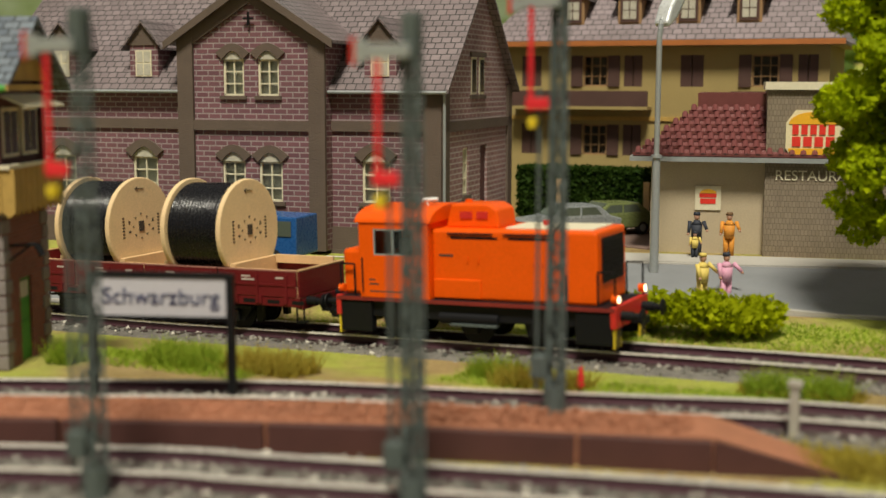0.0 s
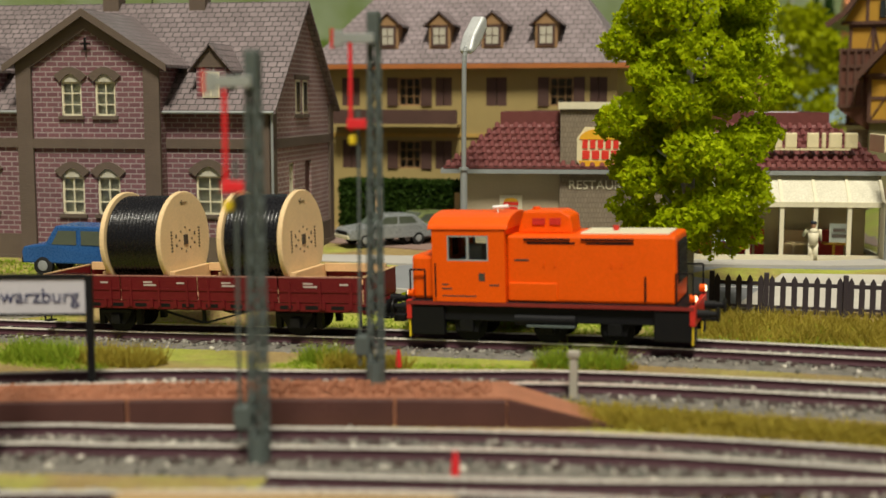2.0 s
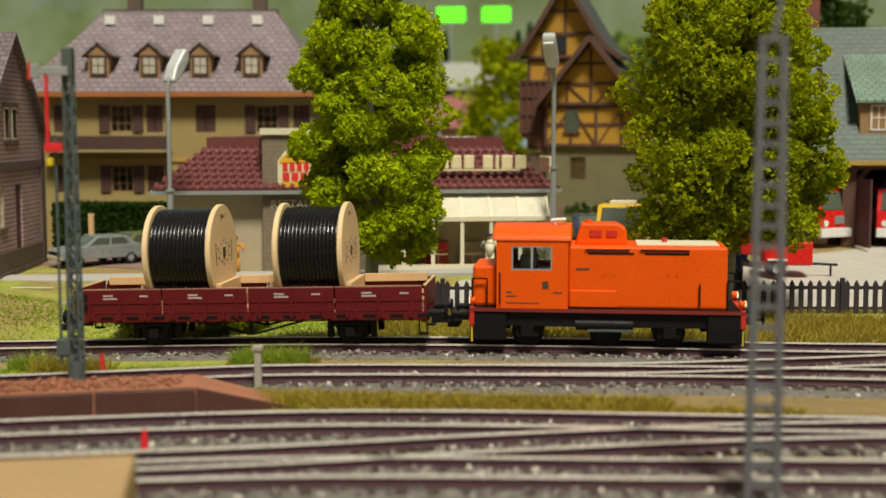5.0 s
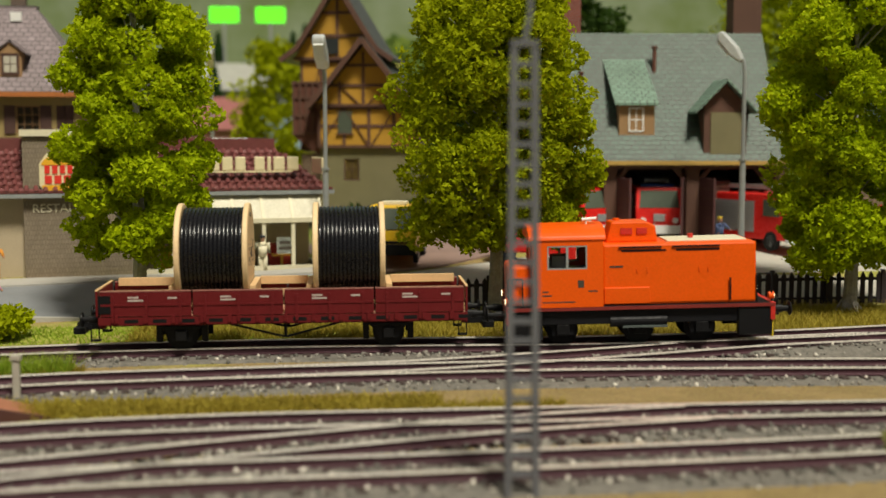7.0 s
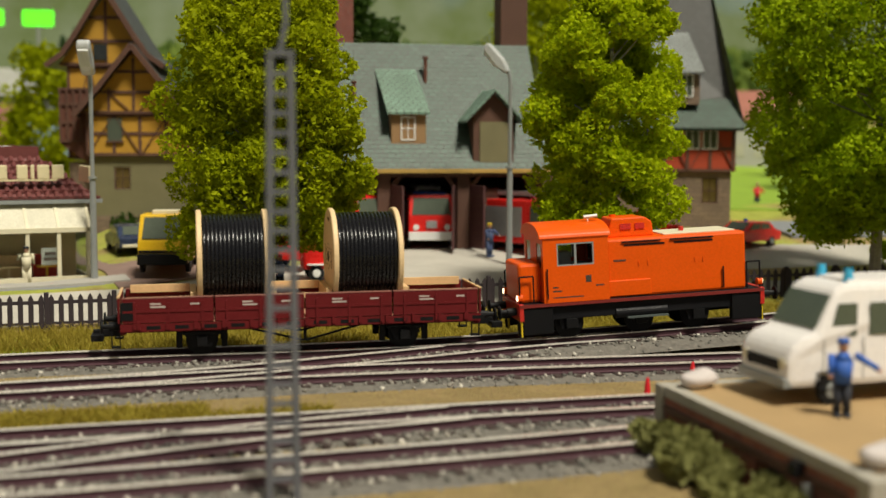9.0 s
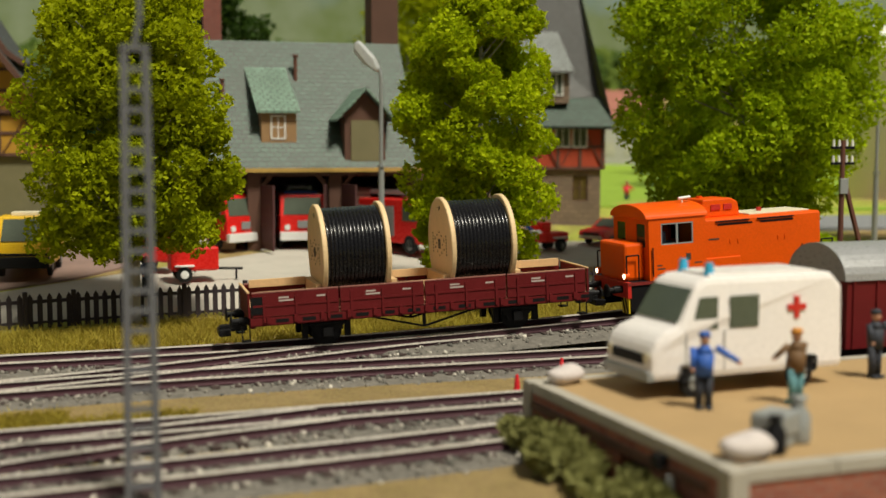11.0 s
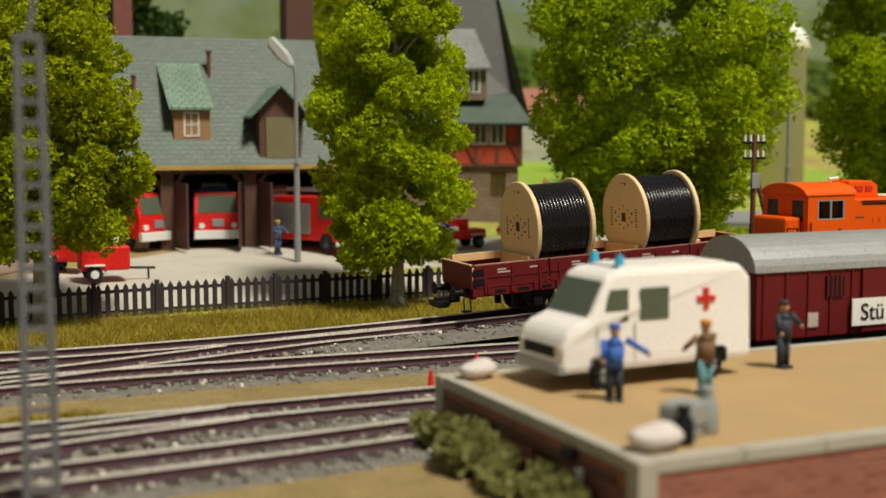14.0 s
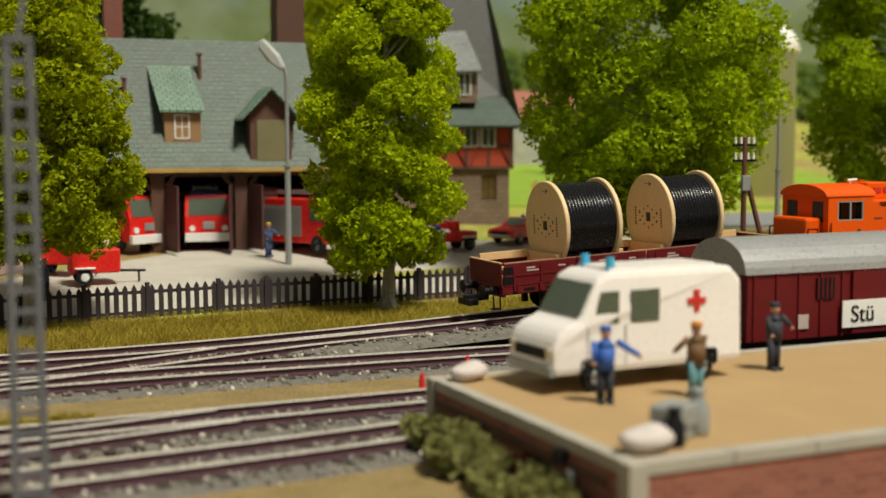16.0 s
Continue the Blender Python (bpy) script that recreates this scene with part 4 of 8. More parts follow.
def station(m):
    h = thing("station_building", m, "pinkish brick station with brown stone trim and mauve tile roof", "building")
    L, D, E = 14.4, 9.5, 6.4
    W = -5.6  # far end of the wing beside the middle bay
    wins = [(-2.9, 1.85, 1.15, 1.6), (1.0, 1.85, 1.15, 1.6), (5.5, 1.85, 1.0, 1.6), (7.1, 1.85, 1.0, 1.6), (11.15, 1.85, 1.15, 1.6)]
    front = [(x, z, x + w, z + hh) for x, z, w, hh in wins]
    part("front_wall", wall_holes(W, L, 0, E, 0, 0.35, front), BRICKS, h)
    part("back_wall", B((W, D - 0.35, 0, L, D, E)), BRICKS, h)
    for x in (W, L - 0.35):
        side = []
        if x > 1:
            side = [(2.2, 2.0, 2.95, 3.9), (4.6, 0.6, 5.6, 3.9)]
        bm = wall_holes(0, D - 0.7, 0, E, -0.35, 0, side) if x > 1 else wall_holes(0, D - 0.7, 0, E, -0.35, 0, [])
        bmesh.ops.rotate(bm, verts=bm.verts, cent=(0, 0, 0), matrix=Matrix.Rotation(radians(90), 3, "Z"))
        bmesh.ops.translate(bm, verts=bm.verts, vec=(x, 0.35, 0))
        # right wall and gable take the brick with light painted in
        part("side_wall", bm, LITSIDEBRICKS if x > 1 else BRICKS, h)
        gx = (x, x + 0.35)
        part("gable_wall", prism([(0, E), (D / 2, E + 4.4), (D, E)], gx[0], gx[1], "x"), LITSIDEBRICKS if x > 1 else BRICKS, h)
    part("foundation", B((W - 0.1, -0.12, -1.3, L + 0.12, D, -0.001)), SANDSTONE, h)
    part("core", B((W + 0.8, 0.8, 0, L - 0.8, D - 0.8, E - 0.2)), INNERSHADE, h)
    # stone dressings
    part("plinth", B((W - 0.06, -0.08, 0, L + 0.08, 0, 0.9), (L, 0, 0, L + 0.08, D, 0.9)), SANDSTONE, h)
    part("string_course", B((W - 0.05, -0.1, 4.6, L + 0.1, 0, 5.0), (L, 0, 4.6, L + 0.1, D, 5.0)), SANDSTONE, h)
    for x in (W - 0.08, L - 0.72):
        part("corner_pier", B((x, -0.14, 0, x + 0.8, 0, E)), SANDSTONE, h)
    part("corner_pier", B((L, -0.14, 0, L + 0.1, 0.6, E)), SANDSTONE, h)
    part("corner_pier", B((L, D - 0.6, 0, L + 0.1, D + 0.05, E)), SANDSTONE, h)
    # projecting middle bay with its gable
    x0, x1 = 3.7, 9.9
    cx = (x0 + x1) / 2
    bay = [(5.6, 5.95, 6.5, 7.35), (7.1, 5.95, 8.0, 7.35), (5.5, 1.85, 6.5, 3.4), (7.1, 1.85, 8.1, 3.4)]
    b = part("middle_bay", wall_holes(x0, x1, 0, 8.2, -0.7, -0.4, bay), BRICKS, h)
    for x in (x0, x1 - 0.3):
        part("bay_cheek", B((x, -0.4, 0, x + 0.3, 3, 8.2)), BRICKS, h)
    part("bay_gable", prism([(x0, 8.2), (cx, 10.05), (x1, 8.2)], -0.7, -0.4), BRICKS, h)
    part("bay_trim", B((x0 - 0.06, -0.84, 0, x0 + 0.62, -0.7, 8.2), (x1 - 0.62, -0.84, 0, x1 + 0.06, -0.7, 8.2), (x0, -0.82, 4.6, x1, -0.7, 5.0)), SANDSTONE, b)
    for s in (-1, 1):
        e = x0 if s < 0 else x1
        part("gable_trim", prism([(e, 7.6), (e, 8.25), (cx, 10.1), (cx, 9.5), (e - s * 1.1, 8.25)], -0.82, -0.7), SANDSTONE, b)
    part("iron_cross", B((cx - 0.04, -0.88, 8.65, cx + 0.04, -0.82, 9.15), (cx - 0.22, -0.88, 8.87, cx + 0.22, -0.82, 8.94)), BLACK, b)
    for x, z, xx, zz in bay:
        window(h, x, z, xx - x, zz - z, -0.7, sill=SANDSTONE)
        part("window_arch", arch(x, zz, xx - x, 0.28, -0.8, -0.68), SANDSTONE, h)
        part("arch_glass", arch_fill(x, zz, xx - x, -0.715, -0.70), CURTAIN, h)
    for i in (0, 1, 4):
        x, z, w, hh = wins[i]
        window(h, x, z, w, hh, 0, sill=SANDSTONE)
        part("window_arch", arch(x, z + hh, w, 0.3, -0.12, 0.02), SANDSTONE, h)
        part("arch_glass", arch_fill(x, z + hh, w, -0.015, 0.0), CURTAIN, h)
    for x, w, z, hh in ((2.2, 0.75, 2.0, 1.9),):
        window(h, x, z, w, hh, 0, deg=90, origin=(L, 0.35, 0), sill=SANDSTONE)
    part("side_door", B((L - 0.2, 4.95, 0.6, L - 0.1, 5.95, 3.9)), MAROONWOOD, h, "dark side door")
    for y in (3.6, 4.7):
        part("side_window", B((L - 0.02, y, 6.0, L + 0.03, y + 0.7, 7.5)), CREAM, h)
        part("side_pane", B((L + 0.02, y + 0.08, 6.1, L + 0.04, y + 0.62, 7.4)), DARKGLASS, h)
        part("side_trim", B((L, y - 0.15, 5.82, L + 0.08, y + 0.85, 5.98), (L, y - 0.15, 7.5, L + 0.08, y + 0.85, 7.7)), SANDSTONE, h)
    # roofs
    r, o = E + 4.55, 0.35
    part("roof_front", roof_slab([(W - 0.3, -o, E - 0.2), (L + o, -o, E - 0.2), (L + o, D / 2, r), (W - 0.3, D / 2, r)]), PINKTILES, h)
    part("roof_back", roof_slab([(W - 0.3, D / 2, r), (L + o, D / 2, r), (L + o, D + o, E - 0.2), (W - 0.3, D + o, E - 0.2)]), PINKTILES, h)
    ry = 4.35
    part("bay_roof_left", roof_slab([(x0 - 0.5, -1.1, 8.05), (cx, -1.1, 10.3), (cx, ry, 10.3), (x0 - 0.5, 2.2, 8.05)]), PINKTILES, h)
    part("bay_roof_right", roof_slab([(cx, -1.1, 10.3), (x1 + 0.5, -1.1, 8.05), (x1 + 0.5, 2.2, 8.05), (cx, ry, 10.3)]), PINKTILES, h)
    for s, a in ((1, x0 - 0.5), (-1, x1 + 0.5)):
        part("verge_board", prism([(a, 7.75), (a, 8.05), (cx, 10.33), (cx, 10.0)], -1.14, -1.06), SANDSTONE, h)
    for a, b in ((W - 0.3, x0), (x1, L + 0.3)):
        part("gutter", R(((a, -0.42, E - 0.3), (b, -0.42, E - 0.3), 0.07), seg=8), GREY, h)
    part("downpipe", R(((L + 0.15, -0.2, 0), (L + 0.15, -0.2, E - 0.3), 0.06), seg=8), GREY, h)
    for x in (5.2, 9.3):
        part("chimney", B((x, D / 2 - 0.4, r - 0.8, x + 0.75, D / 2 + 0.35, r + 1.3), (x - 0.06, D / 2 - 0.46, r + 1.2, x + 0.81, D / 2 + 0.41, r + 1.35)), SANDSTONE, h)
    for x in (-3.0, 0.9, 11.2):
        d = part("dormer", B((x, 0.15, 6.35, x + 1.3, 2.2, 8.0)), BRICKS, h)
        part("dormer_gable", prism([(x - 0.12, 7.95), (x + 0.65, 8.85), (x + 1.42, 7.95)], 0.1, 0.22), SANDSTONE, d)
        part("dormer_roof", roof_slab([(x - 0.3, -0.05, 7.85), (x + 0.65, -0.05, 8.95), (x + 0.65, 3.0, 8.95), (x - 0.3, 2.6, 7.85)], 0.1), PINKTILES, d)
        part("dormer_roof", roof_slab([(x + 0.65, -0.05, 8.95), (x + 1.6, -0.05, 7.85), (x + 1.6, 2.6, 7.85), (x + 0.65, 3.0, 8.95)], 0.1), PINKTILES, d)
        part("dormer_window", B((x + 0.28, 0.1, 6.7, x + 1.02, 0.14, 7.75)), CREAM, d)
        part("dormer_pane", B((x + 0.34, 0.085, 6.75, x + 0.62, 0.1, 7.2), (x + 0.68, 0.085, 6.75, x + 0.96, 0.1, 7.2), (x + 0.34, 0.085, 7.27, x + 0.62, 0.1, 7.7), (x + 0.68, 0.085, 7.27, x + 0.96, 0.1, 7.7)), CURTAIN, d)
    part("aerial", R(((7.4, D / 2, r), (7.4, D / 2, r + 1.6), 0.03), ((6.7, D / 2, r + 1.5), (8.1, D / 2, r + 1.35), 0.02), ((6.8, D / 2, r + 1.15), (8.0, D / 2, r + 1.05), 0.02), seg=6), BLACK, h)
    return h


station(at(-39.6, 50.0, 0.75, 7.25))


def signal_box(m):
    """Corner at the origin; one face runs along x, the door face along y."""
    h = thing("signal_box", m, "brick signal box with yellow boarded upper storey and slate roof", "building")
    A, C = 4.2, 3.0
    part("front_wall", B((-A, 0, 0, 0, 0.3, 4.4)), REDBRICKS, h)
    bm = wall_holes(0.3, C, 0, 4.4, 0, 0.3, [(1.0, 0, 1.8, 2.3)])
    part("door_wall", turned(bm, 90, (0, 0, 0)), REDBRICKS, h)
    d = part("door", B((-0.15, 1.0, 0.02, -0.08, 1.8, 2.3)), GREENDOOR, h, "bright green wooden door")
    part("door_panel", B((-0.08, 1.12, 0.25, -0.05, 1.68, 1.1), (-0.08, 1.12, 1.25, -0.05, 1.68, 1.6), bev=0.01), GREENDOOR, d)
    part("door_light", B((-0.08, 1.12, 1.75, -0.06, 1.68, 2.2)), CURTAIN, d)
    part("core", B((-A, 0.35, 0, -0.4, C, 4.4)), REDBRICKS, h)
    for i in range(11):
        w = 0.55 if i % 2 else 0.38
        part("quoin", B((-w, -0.05, 0.02 + 0.4 * i, 0.05, w * 0.8, 0.38 + 0.4 * i), bev=0.03), QUOIN, h)
        part("quoin", B((-0.25, C - w * 0.8, 0.02 + 0.4 * i, 0.05, C + 0.05, 0.38 + 0.4 * i), bev=0.03), QUOIN, h)
    part("lamp_bracket", R(((0.05, 0.3, 3.3), (0.8, 0.3, 3.35), 0.04), ((0.05, 0.3, 2.9), (0.6, 0.3, 3.3), 0.03), ((0.8, 0.3, 3.35), (0.95, 0.3, 3.05), 0.09), seg=8), BLACK, h)
    part("upper_room", B((-A, 0.1, 4.4, -0.1, C - 0.1, 7.6)), MAROONWOOD, h)
    o = 0.35
    part("balcony_floor", B((-A, -o, 4.3, o, C + o, 4.42)), SANDSTONE, h)
    for i in range(13):
        x = -A + 0.1 + i * 0.36
        part("board", prism([(x, 4.25), (x + 0.17, 4.1), (x + 0.34, 4.25), (x + 0.34, 5.35), (x, 5.35)], -o - 0.05, -o), YELLOWBOARD, h)
    for i in range(10):
        y = -o + 0.02 + i * 0.37
        part("board", prism([(y, 4.25), (y + 0.17, 4.1), (y + 0.34, 4.25), (y + 0.34, 5.35), (y, 5.35)], o, o + 0.05, "x"), YELLOWBOARD, h)
    part("rail_cap", B((-A, -o - 0.12, 5.35, o + 0.12, -o + 0.05, 5.45), (o - 0.05, -o, 5.35, o + 0.12, C + o, 5.45)), CREAM, h)
    for y in (0.35, 1.65):
        w = part("window", B((-0.1, y, 5.6, 0.0, y + 1.0, 6.9)), CREAM, h)
        part("pane", B((0.0, y + 0.08, 5.7, 0.01, y + 0.47, 6.8), (0.0, y + 0.53, 5.7, 0.01, y + 0.92, 6.8)), DARKGLASS, w)
    for x in (-1.3, -2.8):
        w = part("window", B((x, 0.02, 5.5, x + 1.0, 0.1, 7.0)), CREAM, h)
        part("pane", B((x + 0.08, 0.0, 5.6, x + 0.47, 0.02, 6.9), (x + 0.53, 0.0, 5.6, x + 0.92, 0.02, 6.9)), WARMROOM, w)
    part("post", B((-0.15, -0.05, 4.4, 0.05, 0.15, 7.6), (-0.15, C - 0.15, 4.4, 0.05, C + 0.05, 7.6)), MAROONWOOD, h)
    part("awning", roof_slab([(0.0, 0.2, 7.25), (0.0, C - 0.1, 7.25), (0.7, C - 0.1, 6.95), (0.7, 0.2, 6.95)], 0.06), CREAM, h)
    part("gable", prism([(-0.4, 7.6), (C / 2, 9.0), (C + 0.4, 7.6)], -0.1, 0.1, "x"), YELLOWBOARD, h)
    part("roof", roof_slab([(-A, -0.7, 7.45), (0.6, -0.7, 7.45), (0.6, C / 2, 9.3), (-A, C / 2, 9.3)]), BLUESLATE, h, "blue-grey scalloped slate")
    part("roof", roof_slab([(-A, C / 2, 9.3), (0.6, C / 2, 9.3), (0.6, C + 0.7, 7.45), (-A, C + 0.7, 7.45)]), BLUESLATE, h)
    part("gutter", R(((-A, -0.75, 7.4), (0.6, -0.75, 7.4), 0.09), seg=8), GREENDOOR, h, "bright green gutter")
    part("verge", B((0.58, -0.8, 7.35, 0.66, C / 2, 7.5)), YELLOWBOARD, h)
    return h


signal_box(at(-29.2, 33.5, -0.35, 22))


def hotel(m):
    h = thing("hotel", m, "yellow plastered hotel with brown shutters and mauve tiled mansard roof", "building")
    L, D, E = 16.0, 9.0, 9.0
    holes, items = [], []
    for z in (3.6, 6.95):
        for x, w in ((1.2, 1.0), (4.35, 1.25), (6.4, 0.9), (9.15, 1.1), (12.5, 1.25), (14.6, 0.9)):
            holes.append((x, z, x + w, z + 1.5))
    part("front_wall", wall_holes(0, L, 0, E, 0, 0.35, holes), HOTELWALL, h)
    part("foundation", B((-0.05, -0.05, -0.6, L + 0.05, D, -0.001)), HOTELWALL, h)
    part("left_wall", B((0, 0.35, 0, 0.35, D, E)), HOTELWALL, h)
    part("right_wall", B((L - 0.35, 0.35, 0, L, D, E)), HOTELWALL, h)
    part("back_wall", B((0.35, D - 0.35, 0, L - 0.35, D, E)), HOTELWALL, h)
    part("ceiling_slab", B((0.35, 0.36, E - 0.3, L - 0.35, D - 0.36, E)), HOTELWALL, h)
    for x, z, xx, zz in holes:
        w = xx - x
        if w > 1.2:
            window(h, x, z, w, 1.5, 0, TANWOOD, back=INNERSHADE, cols=3, rows=3)
            for s in (x - 0.62, xx):
                part("shutter", B((s + 0.02, -0.08, z, s + 0.6, 0.0, zz)), SHUTTER, h)
        else:
            part("closed_shutter", B((x, 0.02, z, x + w / 2 - 0.02, 0.1, zz), (x + w / 2 + 0.02, 0.02, z, xx, 0.1, zz)), SHUTTER, h)
    for x0, x1 in ((0.9, 7.8), (11.7, 14.9)):
        part("balcony_slab", B((x0, -1.0, 5.85, x1, 0, 6.0)), HOTELWALL, h)
        part("balcony_front", B((x0, -1.0, 6.0, x1, -0.92, 6.75)), SHUTTER, h, "dark balcony panel")
    part("floor_band", B((-0.05, -0.08, 5.3, L + 0.05, 0, 5.5)), YELLOWBOARD, h)
    part("gutter", B((-0.7, -0.75, E - 0.1, L + 0.7, -0.5, E + 0.15), (-0.75, -0.7, E - 0.1, -0.5, D + 0.6, E + 0.15)), ORANGETRIM, h, "orange-brown gutter")
    part("soffit", B((-0.6, -0.6, E - 0.12, L + 0.6, D + 0.6, E)), HOTELWALL, h)
    e, r, i = E + 0.05, E + 5.0, 3.0
    a = [(-0.7, -0.7, e), (L + 0.7, -0.7, e), (L + 0.7, D + 0.7, e), (-0.7, D + 0.7, e)]
    b = [(i, 4.2, r), (L - i, 4.2, r), (L - i, D - 4.2, r), (i, D - 4.2, r)]
    for k in range(4):
        part("roof_slope", roof_slab([a[k], a[(k + 1) % 4], b[(k + 1) % 4], b[k]]), HOTELTILES, h)
    part("ridge", B((i - 0.1, 4.1, r - 0.1, L - i + 0.1, D - 4.1, r + 0.08)), HOTELTILES, h)
    for x in (3.15, 6.0, 8.85, 11.7):
        d = part("dormer", B((x, 0.2, e + 0.75, x + 1.15, 2.6, e + 2.25)), TANWOOD, h, "brown timber dormer")
        part("dormer_frame", B((x + 0.12, 0.14, e + 1.0, x + 1.03, 0.2, e + 2.15)), SHUTTER, d)
        part("dormer_pane", B((x + 0.25, 0.12, e + 1.15, x + 0.55, 0.14, e + 1.55), (x + 0.6, 0.12, e + 1.15, x + 0.9, 0.14, e + 1.55), (x + 0.25, 0.12, e + 1.6, x + 0.55, 0.14, e + 2.0), (x + 0.6, 0.12, e + 1.6, x + 0.9, 0.14, e + 2.0)), CURTAIN, d)
        for s in (-1, 1):
            part("dormer_roof", roof_slab([(x + 0.575 + s * 0.9, 0.0, e + 2.15), (x + 0.575, 0.0, e + 2.9), (x + 0.575, 3.2, e + 2.9), (x + 0.575 + s * 0.9, 2.8, e + 2.15)], 0.1), HOTELTILES, d)
        part("dormer_gable", prism([(x - 0.1, e + 2.15), (x + 0.575, e + 2.75), (x + 1.25, e + 2.15)], 0.12, 0.2), TANWOOD, d)
        part("roof_light", B((x + 0.1, 3.2, e + 4.1, x + 0.7, 3.4, e + 4.6)), WHITE, h)
    for x in (4.2, 11.6):
        part("chimney", B((x, 4.6, r - 0.5, x + 0.8, 5.3, r + 1.2)), SANDSTONE, h)
    return h


hotel(at(-29.9, 68.0, 0.1, 4))


def hedge(x0, x1, y, z0, h, d, rng, m, label):
    n = 9000
    c = np.stack([x0 + (x1 - x0) * rng.random(n), y + d * rng.random(n), z0 + h * rng.random(n)], 1)
    face = rng.integers(3, size=n)
    c[:, 1] = np.where(face < 2, y + 0.12 * rng.random(n), c[:, 1])
    c[:, 2] = np.where(face == 2, z0 + h - 0.1 * rng.random(n), c[:, 2])
    me = leaves(c, 0.06 + 0.06 * rng.random(n), HEDGE, rng)
    ob = new("hedge", me)
    ob.matrix_world = m
    tagged(ob, label, "hedge")
    # near-black block added as filler; its colour is the shade between the leaves
    core = new("hedge_shade_block", finish(B((x0 + 0.1, y + 0.1, z0, x1 - 0.1, y + d, z0 + h - 0.1)), HEDGESHADE))
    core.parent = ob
    return ob


HEDGESHADE = mat("hedge_shade", (0.015, 0.03, 0.008), 0.95)
hedge(0, 10.0, 0, -0.1, 2.85, 1.3, rng, at(-27.6, 64.8, 0.5, 3), "clipped dark green hedge behind the car park")
for x in (-25.1, -20.9):
    solo("wooden_post", B((-0.14, -0.1, -0.1, 0.14, 0.1, 2.3), bev=0.03), WOOD, at(x, 63.9, 0.5), "pale wooden post before the hedge", "post", "posts before the hedge")

SIGNRED = mat("sign_red", (0.72, 0.035, 0.02), 0.5, var=0.08)
SIGNYEL = mat("sign_yellow", (0.82, 0.42, 0.02), 0.5, var=0.08)
SIGNCREAM = mat("sign_cream", (0.78, 0.68, 0.42), 0.5, var=0.1)


def oval(x, z, rx, rz, y0, y1, lo=0.0, hi=2 * math.pi, seg=24, flat=None):
    pts = []
    for i in range(seg):
        a = lo + (hi - lo) * i / (seg - (0 if hi - lo > 6 else 1))
        pts.append((x + rx * math.cos(a), z + rz * math.sin(a)))
    return prism(pts, y0, y1)


def logo_shapes(parent, x, z, s, y):
    """A bun-like badge: two yellow caps with red bars between, on a cream plate."""
    part("badge_plate", prism([(x - 1.05 * s, z - 0.5 * s), (x - 0.7 * s, z - 1.0 * s), (x + 0.7 * s, z - 1.0 * s), (x + 1.05 * s, z - 0.5 * s), (x + 1.05 * s, z + 0.5 * s), (x + 0.7 * s, z + 1.0 * s), (x - 0.7 * s, z + 1.0 * s), (x - 1.05 * s, z + 0.5 * s)], y - 0.06, y), SIGNCREAM, parent, "cream badge plate")
    part("badge_top", oval(x, z + 0.45 * s, 0.95 * s, 0.48 * s, y - 0.09, y - 0.06, 0, math.pi, 14), SIGNYEL, parent)
    part("badge_base", oval(x, z - 0.5 * s, 0.95 * s, 0.42 * s, y - 0.09, y - 0.06, math.pi, 2 * math.pi, 14), SIGNYEL, parent)
    for i, zz in enumerate((0.05, -0.42)):
        for k in range(5 - i):
            w = 1.7 / (5 - i)
            part("badge_bar", B((x + (-0.85 + w * k + 0.04) * s, y - 0.10, z + zz * s, x + (-0.85 + w * (k + 1) - 0.06) * s, y - 0.06, z + (zz + 0.38) * s)), SIGNRED, parent)


